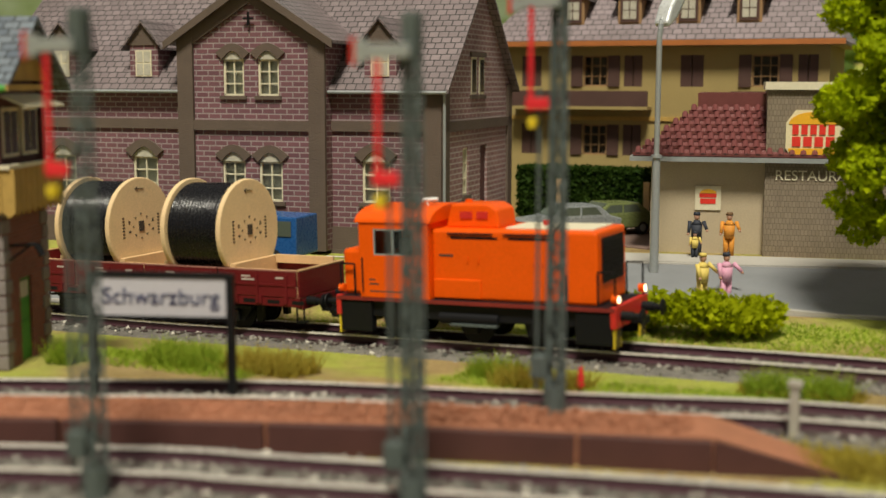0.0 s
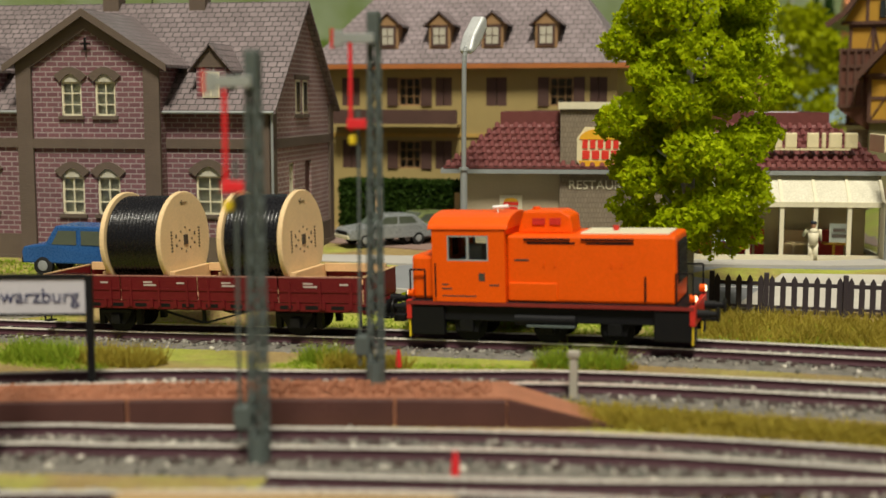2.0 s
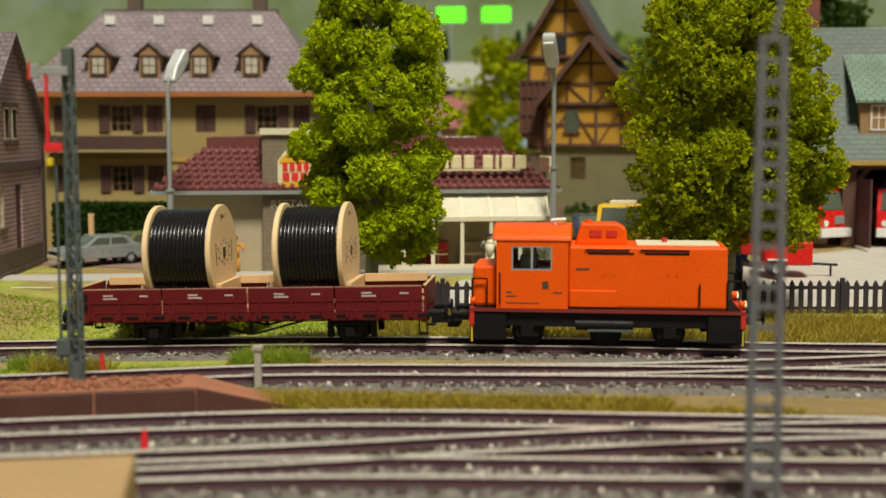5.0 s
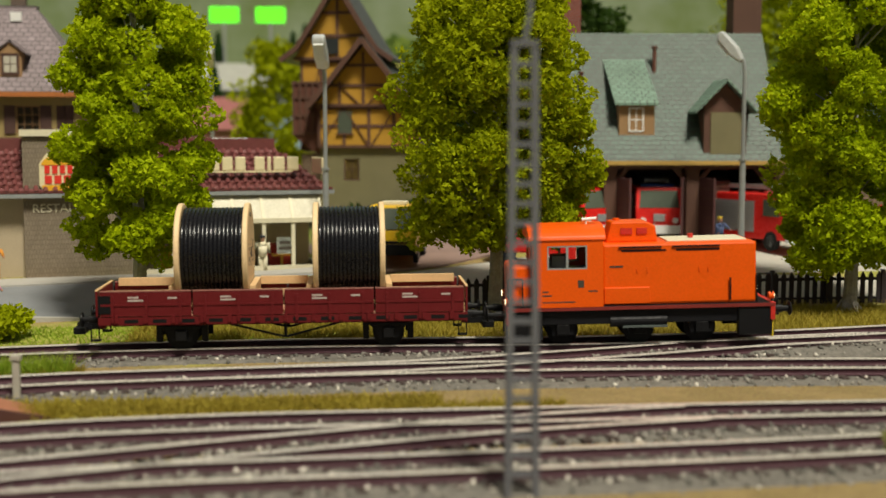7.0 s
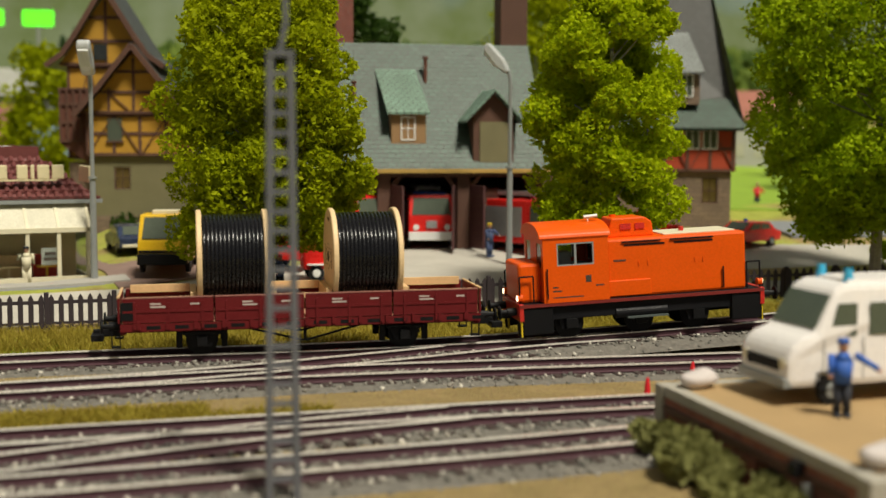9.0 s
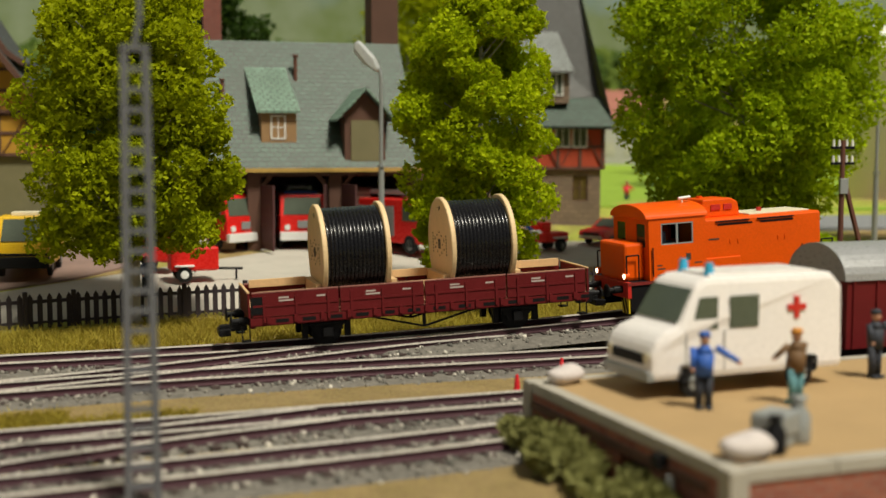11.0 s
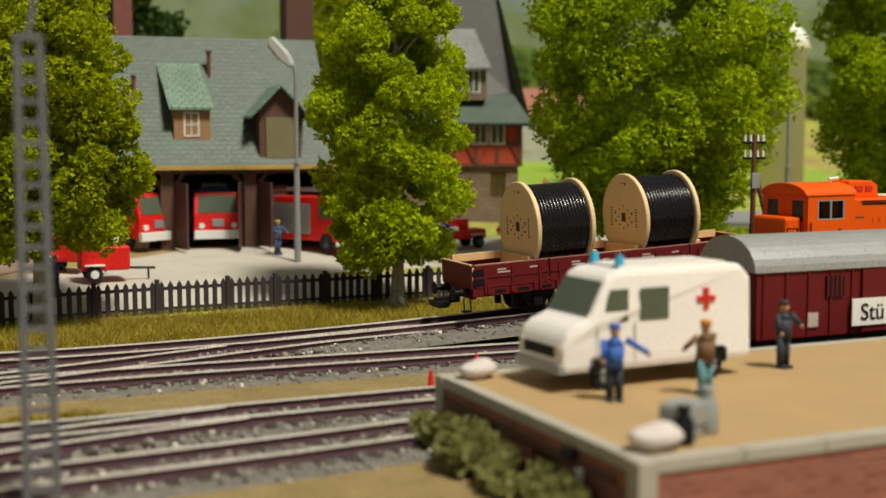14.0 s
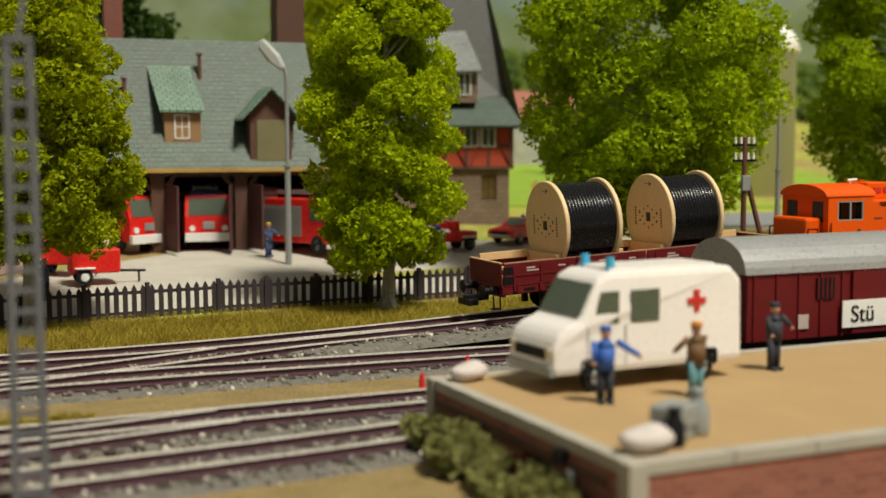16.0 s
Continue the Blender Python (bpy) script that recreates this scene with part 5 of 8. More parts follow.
def restaurant(m):
    h = thing("fast_food_restaurant", m, "beige fast food restaurant with maroon tiled roof and glazed front", "building")
    A, T, W, D, E = 4.4, 9.6, 18.0, 9.0, 3.95
    part("left_wall", B((0, 0, 0, A, 0.3, E), (0, 0.3, 0, 0.3, D, E)), BKWALL, h)
    part("back_wall", B((0.3, D - 0.3, 0, W, D, E)), BKWALL, h)
    part("right_wall", B((W - 0.3, 2.5, 0, W, D - 0.3, E)), BKWALL, h)
    tw = part("tower", B((A, -0.45, 0, T, 3.0, 6.5)), BKTOWER, h, "brown shingled tower wall")
    part("tower_cap", B((A - 0.1, -0.6, 6.5, T + 0.1, -0.3, 6.8), (A - 0.1, 2.9, 6.5, T + 0.1, 3.15, 6.8), (A - 0.1, -0.3, 6.5, A + 0.2, 2.9, 6.8), (T - 0.2, -0.3, 6.5, T + 0.1, 2.9, 6.8)), CREAM, tw)
    logo_shapes(tw, A + 1.75, 4.75, 0.98, -0.46)
    lettering("RESTAURANT", 0.56, CREAM, tw, pose((A + 2.1) * K, -0.47 * K, 3.02 * K, 90, 0, 0))
    p = part("poster", B((1.75, -0.06, 1.75, 2.75, 0.0, 2.7)), CREAM, h, "framed poster with red and yellow badge")
    part("poster_badge", B((1.95, -0.08, 2.0, 2.55, -0.06, 2.2), (1.92, -0.08, 2.25, 2.58, -0.06, 2.4)), SIGNRED, p)
    part("poster_cap", oval(2.25, 2.42, 0.32, 0.16, -0.08, -0.06, 0, math.pi, 10), SIGNYEL, p)
    # sloping tiled skirt roof with a flat well on top
    e0, e1, s = E - 0.05, E + 1.85, 2.4
    o = 0.7
    ring0 = [(-o, -o), (W + o, -o), (W + o, D + o), (-o, D + o)]
    ring1 = [(s - o, s - o), (W - s + o, s - o), (W - s + o, D - s + o), (s - o, D - s + o)]
    for k in range(4):
        a, b, c, d = ring0[k], ring0[(k + 1) % 4], ring1[(k + 1) % 4], ring1[k]
        part("roof_skirt", roof_slab([(*a, e0), (*b, e0), (*c, e1), (*d, e1)], 0.1), MAROON, h)
    # rows of rounded tiles on the front slope
    n = 7
    for j in range(n):
        u0, u1 = j / n, (j + 1) / n
        y0, y1 = -o + (2.4) * u0, -o + 2.4 * u1
        z0, z1 = e0 + 1.9 * u0, e0 + 1.9 * u1
        xa, xb = -o + 2.4 * u0, W + o - 2.4 * u0
        bm = bmesh.new()
        box(bm, xa, y0 - 0.03, z0 + 0.02, xb, y0 + 0.05, z0 + 0.13)
        part("tile_batten", bm, MAROON, h)
        k = int((xb - xa) / 0.42)
        for i in range(k):
            x = xa + 0.2 + i * 0.42
            ob = share("roof_tile", TILE_MESH, h, at(x, y0, z0 + 0.05) @ pose(0, 0, 0, 38.5, 0, 0))
    part("roof_well", B((s - o, s - o, e1 - 0.02, W - s + o, s - o + 0.2, e1 + 0.55), (s - o, D - s + o - 0.2, e1 - 0.02, W - s + o, D - s + o, e1 + 0.55), (s - o, s - o + 0.2, e1 - 0.02, s - o + 0.2, D - s + o - 0.2, e1 + 0.55), (W - s + o - 0.2, s - o + 0.2, e1 - 0.02, W - s + o, D - s + o - 0.2, e1 + 0.55)), MAROON, h, "maroon parapet round the roof well")
    part("roof_deck", B((s - o + 0.2, s - o + 0.2, e1 - 0.02, W - s + o - 0.2, D - s + o - 0.2, e1 + 0.05)), GREY, h)
    part("roof_unit", B((3.0, 3.0, e1 + 0.05, 4.2, 4.4, e1 + 0.5), (13.5, 3.4, e1 + 0.05, 15.3, 4.6, e1 + 0.55), bev=0.05), WHITE, h)
    part("gutter", B((-o - 0.05, -o - 0.12, e0 - 0.2, W + o, -o + 0.05, e0 - 0.02), (-o - 0.12, -o, e0 - 0.2, -o + 0.05, D, e0 - 0.02), (W + o - 0.05, -o, e0 - 0.2, W + o + 0.1, D, e0 - 0.02)), GREY, h)
    part("eave_soffit", B((-o, -o, e0 - 0.12, W + o, D, e0 - 0.05)), GREY, h)
    # brand lettering over the glazed part as plain cream blocks
    sg = part("roof_sign", B((T + 1.3, -0.35, 4.75, W - 1.2, -0.2, 4.83)), SIGNCREAM, h, "raised cream sign blocks on the roof")
    x = T + 1.35
    for w in (0.5, 0.5, 0.5, 0.5, 0.5, 0.5, 0.0, 0.5, 0.18, 0.55, 0.55):
        if w:
            part("sign_block", B((x, -0.36, 4.83, x + w, -0.22, 5.5), bev=0.05), SIGNCREAM, sg)
        x += w + 0.12 if w else 0.3
    part("side_sign", B((W + 0.45, 0.6, 4.6, W + 0.6, 3.2, 5.4), bev=0.04), SIGNCREAM, h)
    # glazed front, a lean-to before the wall
    g = -1.5
    for i in range(7):
        x = T + (W - T) * i / 6
        part("mullion", B((x - 0.09, g - 0.05, 0, x + 0.09, g + 0.1, 2.5)), CREAM, h)
        bm = bmesh.new()
        bar(bm, (x, g, 2.55), (x, -0.45, 3.72), 0.14, 0.12)
        part("sloping_mullion", bm, CREAM, h)
        if i < 6:
            part("pane", B((x + 0.09, g, 0.35, x + (W - T) / 6 - 0.09, g + 0.02, 2.4)), GLASS, h)
            part("upper_pane", roof_slab([(x + 0.07, g, 2.6), (x + (W - T) / 6 - 0.07, g, 2.6), (x + (W - T) / 6 - 0.07, -0.5, 3.68), (x + 0.07, -0.5, 3.68)], 0.02), CREAMGLASS, h)
    part("transom", B((T, g - 0.1, 2.4, W + 0.05, g + 0.12, 2.62)), CREAM, h)
    part("base_rail", B((T, g - 0.08, 0, W + 0.05, g + 0.12, 0.35)), CREAM, h)
    part("side_rail", B((W - 0.1, g + 0.12, 0, W + 0.05, 2.5, 0.35)), CREAM, h)
    part("side_rail", B((W - 0.1, g + 0.12, 2.4, W + 0.05, 2.5, 2.6)), CREAM, h)
    part("side_pane", B((W - 0.04, g + 0.12, 0.35, W - 0.02, 2.3, 2.4)), GLASS, h)
    part("end_post", B((W - 0.15, g - 0.1, 0, W + 0.08, g + 0.15, 2.6)), CREAM, h)
    part("end_post", B((W - 0.1, 2.3, 0, W + 0.05, 2.5, 3.9)), CREAM, h)
    for x in (11.0, 15.8):
        part("window_poster", B((x, g + 0.03, 0.9, x + 0.8, g + 0.04, 1.7)), PALEPOSTER, h)
        part("poster_line", B((x + 0.1, g - 0.01, 1.1, x + 0.7, g - 0.002, 1.25)), PRINT, h)
        part("poster_line", B((x + 0.15, g - 0.01, 1.35, x + 0.65, g - 0.002, 1.5)), PRINT, h)
    part("inner_wall", B((T, 0.3, 0.05, W - 0.3, 0.5, 3.8)), WARMWALL, h)
    part("inner_floor", B((T, -1.4, 0.02, W - 0.3, 0.3, 0.06)), PAVING, h)
    for i, x in enumerate((10.6, 12.3, 14.0, 15.7)):
        part("inner_table", B((x, -1.1, 0.75, x + 0.9, -0.5, 0.82), (x + 0.4, -0.85, 0.05, x + 0.5, -0.75, 0.82)), (SIGNRED, WOOD, FLANGE, SIGNYEL)[i], h)
        part("inner_bench", B((x - 0.1, -0.3, 0.05, x + 1.0, 0.1, 1.3), bev=0.04), (SIGNYEL, SIGNRED, WOOD, RED)[i], h)
    part("door_step", B((-0.5, -2.6, -0.35, W + 0.6, 0.0, -0.005)), PAVING, h)
    return h


TILE_MESH = finish(R(((0, 0, 0), (0, 0.40, 0), 0.13, 0.11), seg=8), MAROON)
CREAMGLASS = mat("frosted_glass", (0.66, 0.62, 0.48), 0.25, var=0.15)
PALEPOSTER = mat("pale_poster", (0.75, 0.73, 0.68), 0.6, var=0.1)
WARMWALL = mat("ochre_inner_wall", (0.74, 0.58, 0.32), 0.8, var=0.3, scale=0.8)
restaurant(at(-19.0, 58.0, 0.48, 12.5))


def timber_panel(parent, x0, x1, z0, z1, y, cols, infill, deg=0.0, origin=(0, 0, 0), braces=True):
    """A half-timbered storey: plaster with beams proud of it."""
    part("infill", turned(B((x0, y, z0, x1, y + 0.2, z1)), deg, origin), infill, parent)
    for z in (z0, (z0 + z1) / 2, z1 - 0.18):
        part("beam", turned(B((x0, y - 0.06, z, x1, y, z + 0.18)), deg, origin), BEAM, parent)
    for i in range(cols + 1):
        x = x0 + (x1 - x0 - 0.18) * i / cols
        part("beam", turned(B((x, y - 0.065, z0, x + 0.18, y, z1)), deg, origin), BEAM, parent)
    if braces:
        w = (x1 - x0) / cols
        for i in range(cols):
            a, b = x0 + w * i + 0.1, x0 + w * (i + 1)
            if i % 2:
                a, b = b, a
            bm = bmesh.new()
            bar(bm, (a, y - 0.03, z0 + 0.1), (b, y - 0.03, z1 - 0.1), 0.15, 0.055)
            part("brace", turned(bm, deg, origin), BEAM, parent)


def fire_station(m):
    h = thing("fire_station", m, "brown timber fire station with green slate roof and open garage doors", "building")
    L, D, E = 12.6, 9.0, 4.6
    doors = [(0.6, 3.5), (4.2, 7.9), (8.6, 12.2)]
    for x in (0, 3.5, 7.9, 12.2):
        w = 0.7 if 0 < x < 12 else 0.5
        part("door_post", B((x, -0.15, 0, x + w, 0.25, 4.0), bev=0.03), BEAM, h)
        for s in (-1, 1):
            bm = bmesh.new()
            c = x + (0 if s < 0 else w)
            bar(bm, (c, 0.05, 3.3), (c + s * 0.6, 0.05, 4.0), 0.2, 0.2)
            part("knee_brace", bm, BEAM, h)
    part("lintel", B((-0.1, -0.2, 3.95, L + 0.2, 0.3, 4.6)), BEAM, h)
    # back wall painted dark to give the garage its unlit depth
    part("back_wall", B((0, D - 0.3, 0, L, D, E)), INNERSHADE, h)
    part("foundation", B((0, -0.1, -0.8, L, D, -0.001)), CONCRETE, h)
    part("side_wall", B((0, 0.25, 0, 0.3, D - 0.3, E)), BEAM, h)
    part("side_wall", B((L - 0.3, 0.25, 0, L, D - 0.3, E)), BEAM, h)
    part("garage_floor", B((0.3, 0.25, 0, L - 0.3, D - 0.3, 0.04)), ASPHALT, h)
    for x in (4.2, 7.7, 8.6, 12.0):
        leaf = part("garage_door", turned(B((0, -1.7, 0.08, 0.1, 0, 3.5)), 14 if x in (4.2, 8.6) else -14, (x, -0.1, 0)), MAROONWOOD, h, "open dark brown garage door leaf")
        for k in range(6):
            part("board_gap", turned(B((-0.02, -1.6, 0.4 + 0.5 * k, 0.12, -0.1, 0.46 + 0.5 * k)), 14 if x in (4.2, 8.6) else -14, (x, -0.1, 0)), BEAM, leaf)
    shut = part("closed_door", B((8.65, 0.02, 0.06, 10.3, 0.12, 3.3)), MAROONWOOD, h, "closed dark brown garage door leaf")
    for k in range(9):
        part("board", B((8.72, -0.02, 0.3 + 0.33 * k, 10.23, 0.02, 0.52 + 0.33 * k)), BEAM, shut)
    w = part("white_door", B((1.0, 0.3, 0.05, 2.9, 0.4, 3.6)), CREAM, h)
    r = 11.45
    part("roof_front", roof_slab([(-0.5, -0.6, 4.4), (L + 0.4, -0.6, 4.4), (L + 0.4, 4.6, r), (-0.5, 4.6, r)]), GREENSLATE, h, "weathered green slate")
    part("roof_back", roof_slab([(-0.5, 4.6, r), (L + 0.4, 4.6, r), (L + 0.4, D + 0.6, 4.4), (-0.5, D + 0.6, 4.4)]), GREENSLATE, h)
    for x in (0, L - 0.3):
        part("gable_wall", prism([(0, E), (4.6, r - 0.3), (D, E)], x, x + 0.3, "x"), BEAM, h)
    part("eave_board", B((-0.5, -0.66, 4.18, L + 0.4, -0.58, 4.4)), YELLOWBOARD, h)
    # lean-to dormer
    d = part("dormer", B((4.35, 0.4, 5.45, 6.25, 2.6, 7.5)), TANWOOD, h, "tan boarded dormer")
    part("dormer_roof", roof_slab([(4.08, 0.1, 7.45), (6.42, 0.1, 7.45), (6.15, 3.45, 9.9), (3.85, 3.45, 9.9)], 0.12), LIGHTSLATE, d, "pale green dormer slate")
    window(d, 4.85, 5.92, 0.82, 1.3, 0.3, WHITE, WARMROOM, 2, 2)
    # gabled hay-door dormer
    g = part("dormer", B((8.75, -0.3, 4.5, 11.0, 2.4, 7.2)), BEAM, h, "dark timber gable dormer")
    part("hatch", B((9.1, -0.36, 4.75, 10.75, -0.3, 6.95)), OLIVEBOARD, g, "olive boarded hatch")
    part("gable", prism([(8.6, 7.2), (9.85, 8.5), (11.1, 7.2)], -0.3, -0.1), BEAM, g)
    for s in (-1, 1):
        part("gable_roof", roof_slab([(9.85 + s * 1.65, -0.8, 7.0), (9.85, -0.8, 8.7), (9.85, 2.75, 8.7), (9.85 + s * 1.65, 1.5, 7.0)], 0.12), LIGHTSLATE, g)
    part("vent_pipe", R(((6.65, 3.0, 9.0), (6.65, 3.0, 10.5), 0.11), ((6.65, 3.0, 10.5), (6.65, 3.0, 10.62), 0.17), seg=10), RUSTPIPE, h)
    part("vent_pipe", R(((2.5, 2.2, 7.9), (2.5, 2.2, 9.1), 0.11), ((2.5, 2.2, 9.1), (2.5, 2.2, 9.2), 0.17), seg=10), RUSTPIPE, h)
    part("chimney", B((1.85, 5.4, 9.0, 2.85, 6.3, 15.5), (1.75, 5.3, 14.6, 2.95, 6.4, 14.8)), REDBRICKS, h, "tall red brick chimney")
    part("tower_gable", B((11.6, 5.5, 9.5, 13.2, 7.3, 15.5)), BEAM, h)
    return h


OLIVEBOARD = mat("olive_boards", (0.20, 0.18, 0.09), 0.8, var=0.2)
RUSTPIPE = mat("rust_pipe", (0.14, 0.05, 0.03), 0.7)
fire_station(at(10.3, 66.2, 1.24, -4))


def red_house(m):
    h = thing("half_timbered_house", m, "red half-timbered house on stone ground floor with steep slate roof", "house", "half-timbered houses")
    L, D = 8.3, 8.0
    part("stone_storey", wall_holes(0, L, 0, 3.4, 0, 0.3, [(6.5, 1.4, 7.5, 3.0), (3.0, 1.4, 4.0, 3.0)]), STONEWALL, h, "tan stone ground floor")
    part("foundation", B((-0.1, -0.1, -1.6, L + 0.1, D, 0.0)), STONEWALL, h)
    part("stone_side", B((L - 0.3, 0.3, 0, L, D, 3.4), (0, 0.3, 0, 0.3, D, 3.4)), STONEWALL, h)
    part("core", B((0.4, 0.7, 0, L - 0.4, D, 6.0)), INNERSHADE, h)
    for x in (3.0, 6.5):
        window(h, x, 1.4, 1.0, 1.6, 0, BEAM, WARMROOM, 2, 2)
    timber_panel(h, -0.15, L + 0.15, 3.4, 6.1, -0.15, 6, REDINFILL)
    timber_panel(h, 0, D, 3.4, 6.1, -0.2, 4, REDINFILL, 90, (L, 0, 0))
    for x in (2.2, 4.2, 5.35, 6.45):
        w = part("window", B((x, -0.26, 4.8, x + 0.95, -0.2, 6.02)), WHITE, h)
        part("pane", B((x + 0.09, -0.28, 4.88, x + 0.44, -0.26, 5.94), (x + 0.51, -0.28, 4.88, x + 0.86, -0.26, 5.94)), GREENGLASS, w)
    part("cornice", B((-0.4, -0.4, 6.05, L + 0.5, 0, 6.25)), BEAM, h)
    part("roof_front", roof_slab([(-0.6, -0.8, 6.1), (L + 0.7, -0.8, 6.1), (L + 0.1, 1.4, 8.2), (L - 1.2, 4.2, 16.5), (-0.6, 4.2, 16.5), (-0.6, 1.4, 8.2)]), DARKSLATE, h)
    part("roof_end", roof_slab([(L + 0.7, -0.8, 6.1), (L + 0.7, D + 0.8, 6.1), (L - 1.2, 4.2, 16.5)]), DARKSLATE, h)
    part("roof_skirt", roof_slab([(-0.6, -0.9, 6.15), (L + 0.75, -0.9, 6.15), (L + 0.2, 1.0, 7.95), (-0.6, 1.0, 7.95)], 0.1), GREENSLATE, h)
    d = part("dormer", B((2.0, 0.0, 7.6, 6.25, 3.5, 9.7)), STONEWALL, h)
    part("dormer_roof", roof_slab([(1.7, -0.4, 9.6), (6.5, -0.4, 9.6), (5.7, 3.4, 12.8), (2.0, 3.4, 12.8)], 0.14), LIGHTGREYSLATE, d, "pale grey dormer slate")
    for x in (3.85, 4.98):
        w = part("window", B((x, -0.05, 8.05, x + 0.88, 0.0, 9.5)), WHITE, d)
    for x in (3.85, 4.98):
        part("pane", B((x + 0.1, -0.07, 8.15, x + 0.4, -0.05, 9.4), (x + 0.48, -0.07, 8.15, x + 0.78, -0.05, 9.4)), GREENGLASS, d)
    return h


STONEWALL = brick("tan_stone", (0.26, 0.18, 0.12), (0.20, 0.14, 0.095), (0.13, 0.095, 0.07), 0.6, 0.3, 0.02)
LIGHTGREYSLATE = rows_roof("pale_slate", (0.30, 0.33, 0.32), (0.24, 0.27, 0.26), 0.4, 0.28)
red_house(at(29.6, 73.6, 1.85, -18))


def ochre_house(m):
    h = thing("half_timbered_house", m, "ochre half-timbered house with dark beams and curved green roof", "house", "half-timbered houses")
    L, D = 6.2, 7.0
    part("stone_storey", wall_holes(0, L, 0, 3.6, 0, 0.3, [(1.45, 1.6, 2.4, 2.95)]), OLIVEBOARD, h, "olive ground floor")
    part("core", B((0.2, 0.4, 0, L - 0.2, D, 5.8)), INNERSHADE, h)
    part("foundation", B((-0.1, -0.1, -2.0, L + 0.1, D, 0.0)), STONEWALL, h)
    window(h, 1.45, 1.6, 0.95, 1.35, 0, BEAM, WARMROOM, 2, 2)
    timber_panel(h, -0.1, L, 3.6, 6.1, -0.2, 4, OCHRE)
    w = part("window", B((1.15, -0.28, 4.5, 2.0, -0.2, 5.85)), GREENGLASS, h, "green-grey shuttered window")
    part("sill", B((1.05, -0.34, 4.4, 2.1, -0.2, 4.5)), BEAM, w)
    # front gable with boarded beams under a dark roof
    c = 2.75
    part("gable_infill", prism([(-0.3, 6.1), (c, 9.8), (c + 3.05, 6.1)], -0.35, 0.2), OCHRE, h)
    for z in (6.1, 7.3, 8.5):
        a = (z - 6.1) / 3.7 * 3.05
        part("beam", B((-0.3 + a, -0.43, z, c + 3.05 - a, -0.35, z + 0.17)), BEAM, h)
    for x in (1.2, 2.65, 4.1):
        part("beam", B((x, -0.42, 6.1, x + 0.16, -0.35, 7.6 if x != 2.65 else 9.4)), BEAM, h)
    for s in (-1, 1):
        bm = bmesh.new()
        bar(bm, (c + s * 0.3, -0.38, 6.3), (c + s * 1.5, -0.38, 7.4), 0.14, 0.06)
        part("brace", bm, BEAM, h)
        pts = [(c, 10.25), (c + s * 2.0, 7.7), (c + s * 3.4, 6.1)]
        for a, b in zip(pts, pts[1:]):
            part("roof", roof_slab([(a[0], -1.2, a[1]), (b[0], -1.2, b[1]), (b[0], D, b[1]), (a[0], D, a[1])], 0.2), DARKSLATE, h)
            bm = bmesh.new()
            bar(bm, (a[0], -1.22, a[1] - 0.15), (b[0], -1.22, b[1] - 0.15), 0.22, 0.3)
            part("bargeboard", bm, BEAM, h)
    # taller wing behind, its eave swept out to the left
    u = 0.9
    timber_panel(h, -1.5, 3.6, 3.4, 9.0, 1.4, 4, OCHRE)
    part("wing_gable", prism([(-1.9, 9.0), (u, 13.3), (u + 2.8, 9.0)], 1.25, 1.7), OCHRE, h)
    for z in (9.0, 10.4, 11.8):
        a = (z - 9.0) / 4.3 * 2.8
        part("beam", B((-1.9 + a, 1.17, z, u + 2.8 - a, 1.25, z + 0.18)), BEAM, h)
    for x in (-0.6, 0.8, 2.2):
        part("beam", B((x, 1.18, 9.0, x + 0.17, 1.25, 10.6 if x != 0.8 else 12.9)), BEAM, h)
    part("wing_window", B((0.15, 1.12, 9.35, 0.95, 1.25, 10.3)), DARKGLASS, h)
    for s in (-1, 1):
        pts = [(u, 13.8), (u + s * 1.7, 11.0), (u + s * 2.5, 9.8), (u + s * 3.5, 9.1)]
        for a, b in zip(pts, pts[1:]):
            part("wing_roof", roof_slab([(a[0], 0.6, a[1]), (b[0], 0.6, b[1]), (b[0], D + 1.5, b[1]), (a[0], D + 1.5, a[1])], 0.2), LIGHTSLATE if s < 0 else DARKSLATE, h)
            bm = bmesh.new()
            bar(bm, (a[0], 0.58, a[1] - 0.15), (b[0], 0.58, b[1] - 0.15), 0.22, 0.3)
            part("bargeboard", bm, BEAM, h)
    # oriel with open gallery on the corner
    part("oriel", prism([(-1.7, 4.3), (-0.2, 3.2), (0.0, 3.2), (0.0, 7.6), (-1.7, 7.6)], 0.3, 1.3), RUSTPIPE, h, "red-brown timber oriel")
    for z in (4.4, 5.5, 6.6, 7.5):
        part("oriel_beam", B((-1.8, 0.2, z, 0.0, 0.3, z + 0.15)), BEAM, h)
    for k in range(5):
        part("oriel_post", B((-1.75 + 0.4 * k, 0.18, 4.4, -1.63 + 0.4 * k, 0.3, 7.6)), BEAM, h)
    part("porch", B((-1.3, 0.6, 0, 0.0, 1.4, 3.2)), STONEWALL, h)
    return h


ochre_house(at(-1.4, 77.4, 2.55, -10))

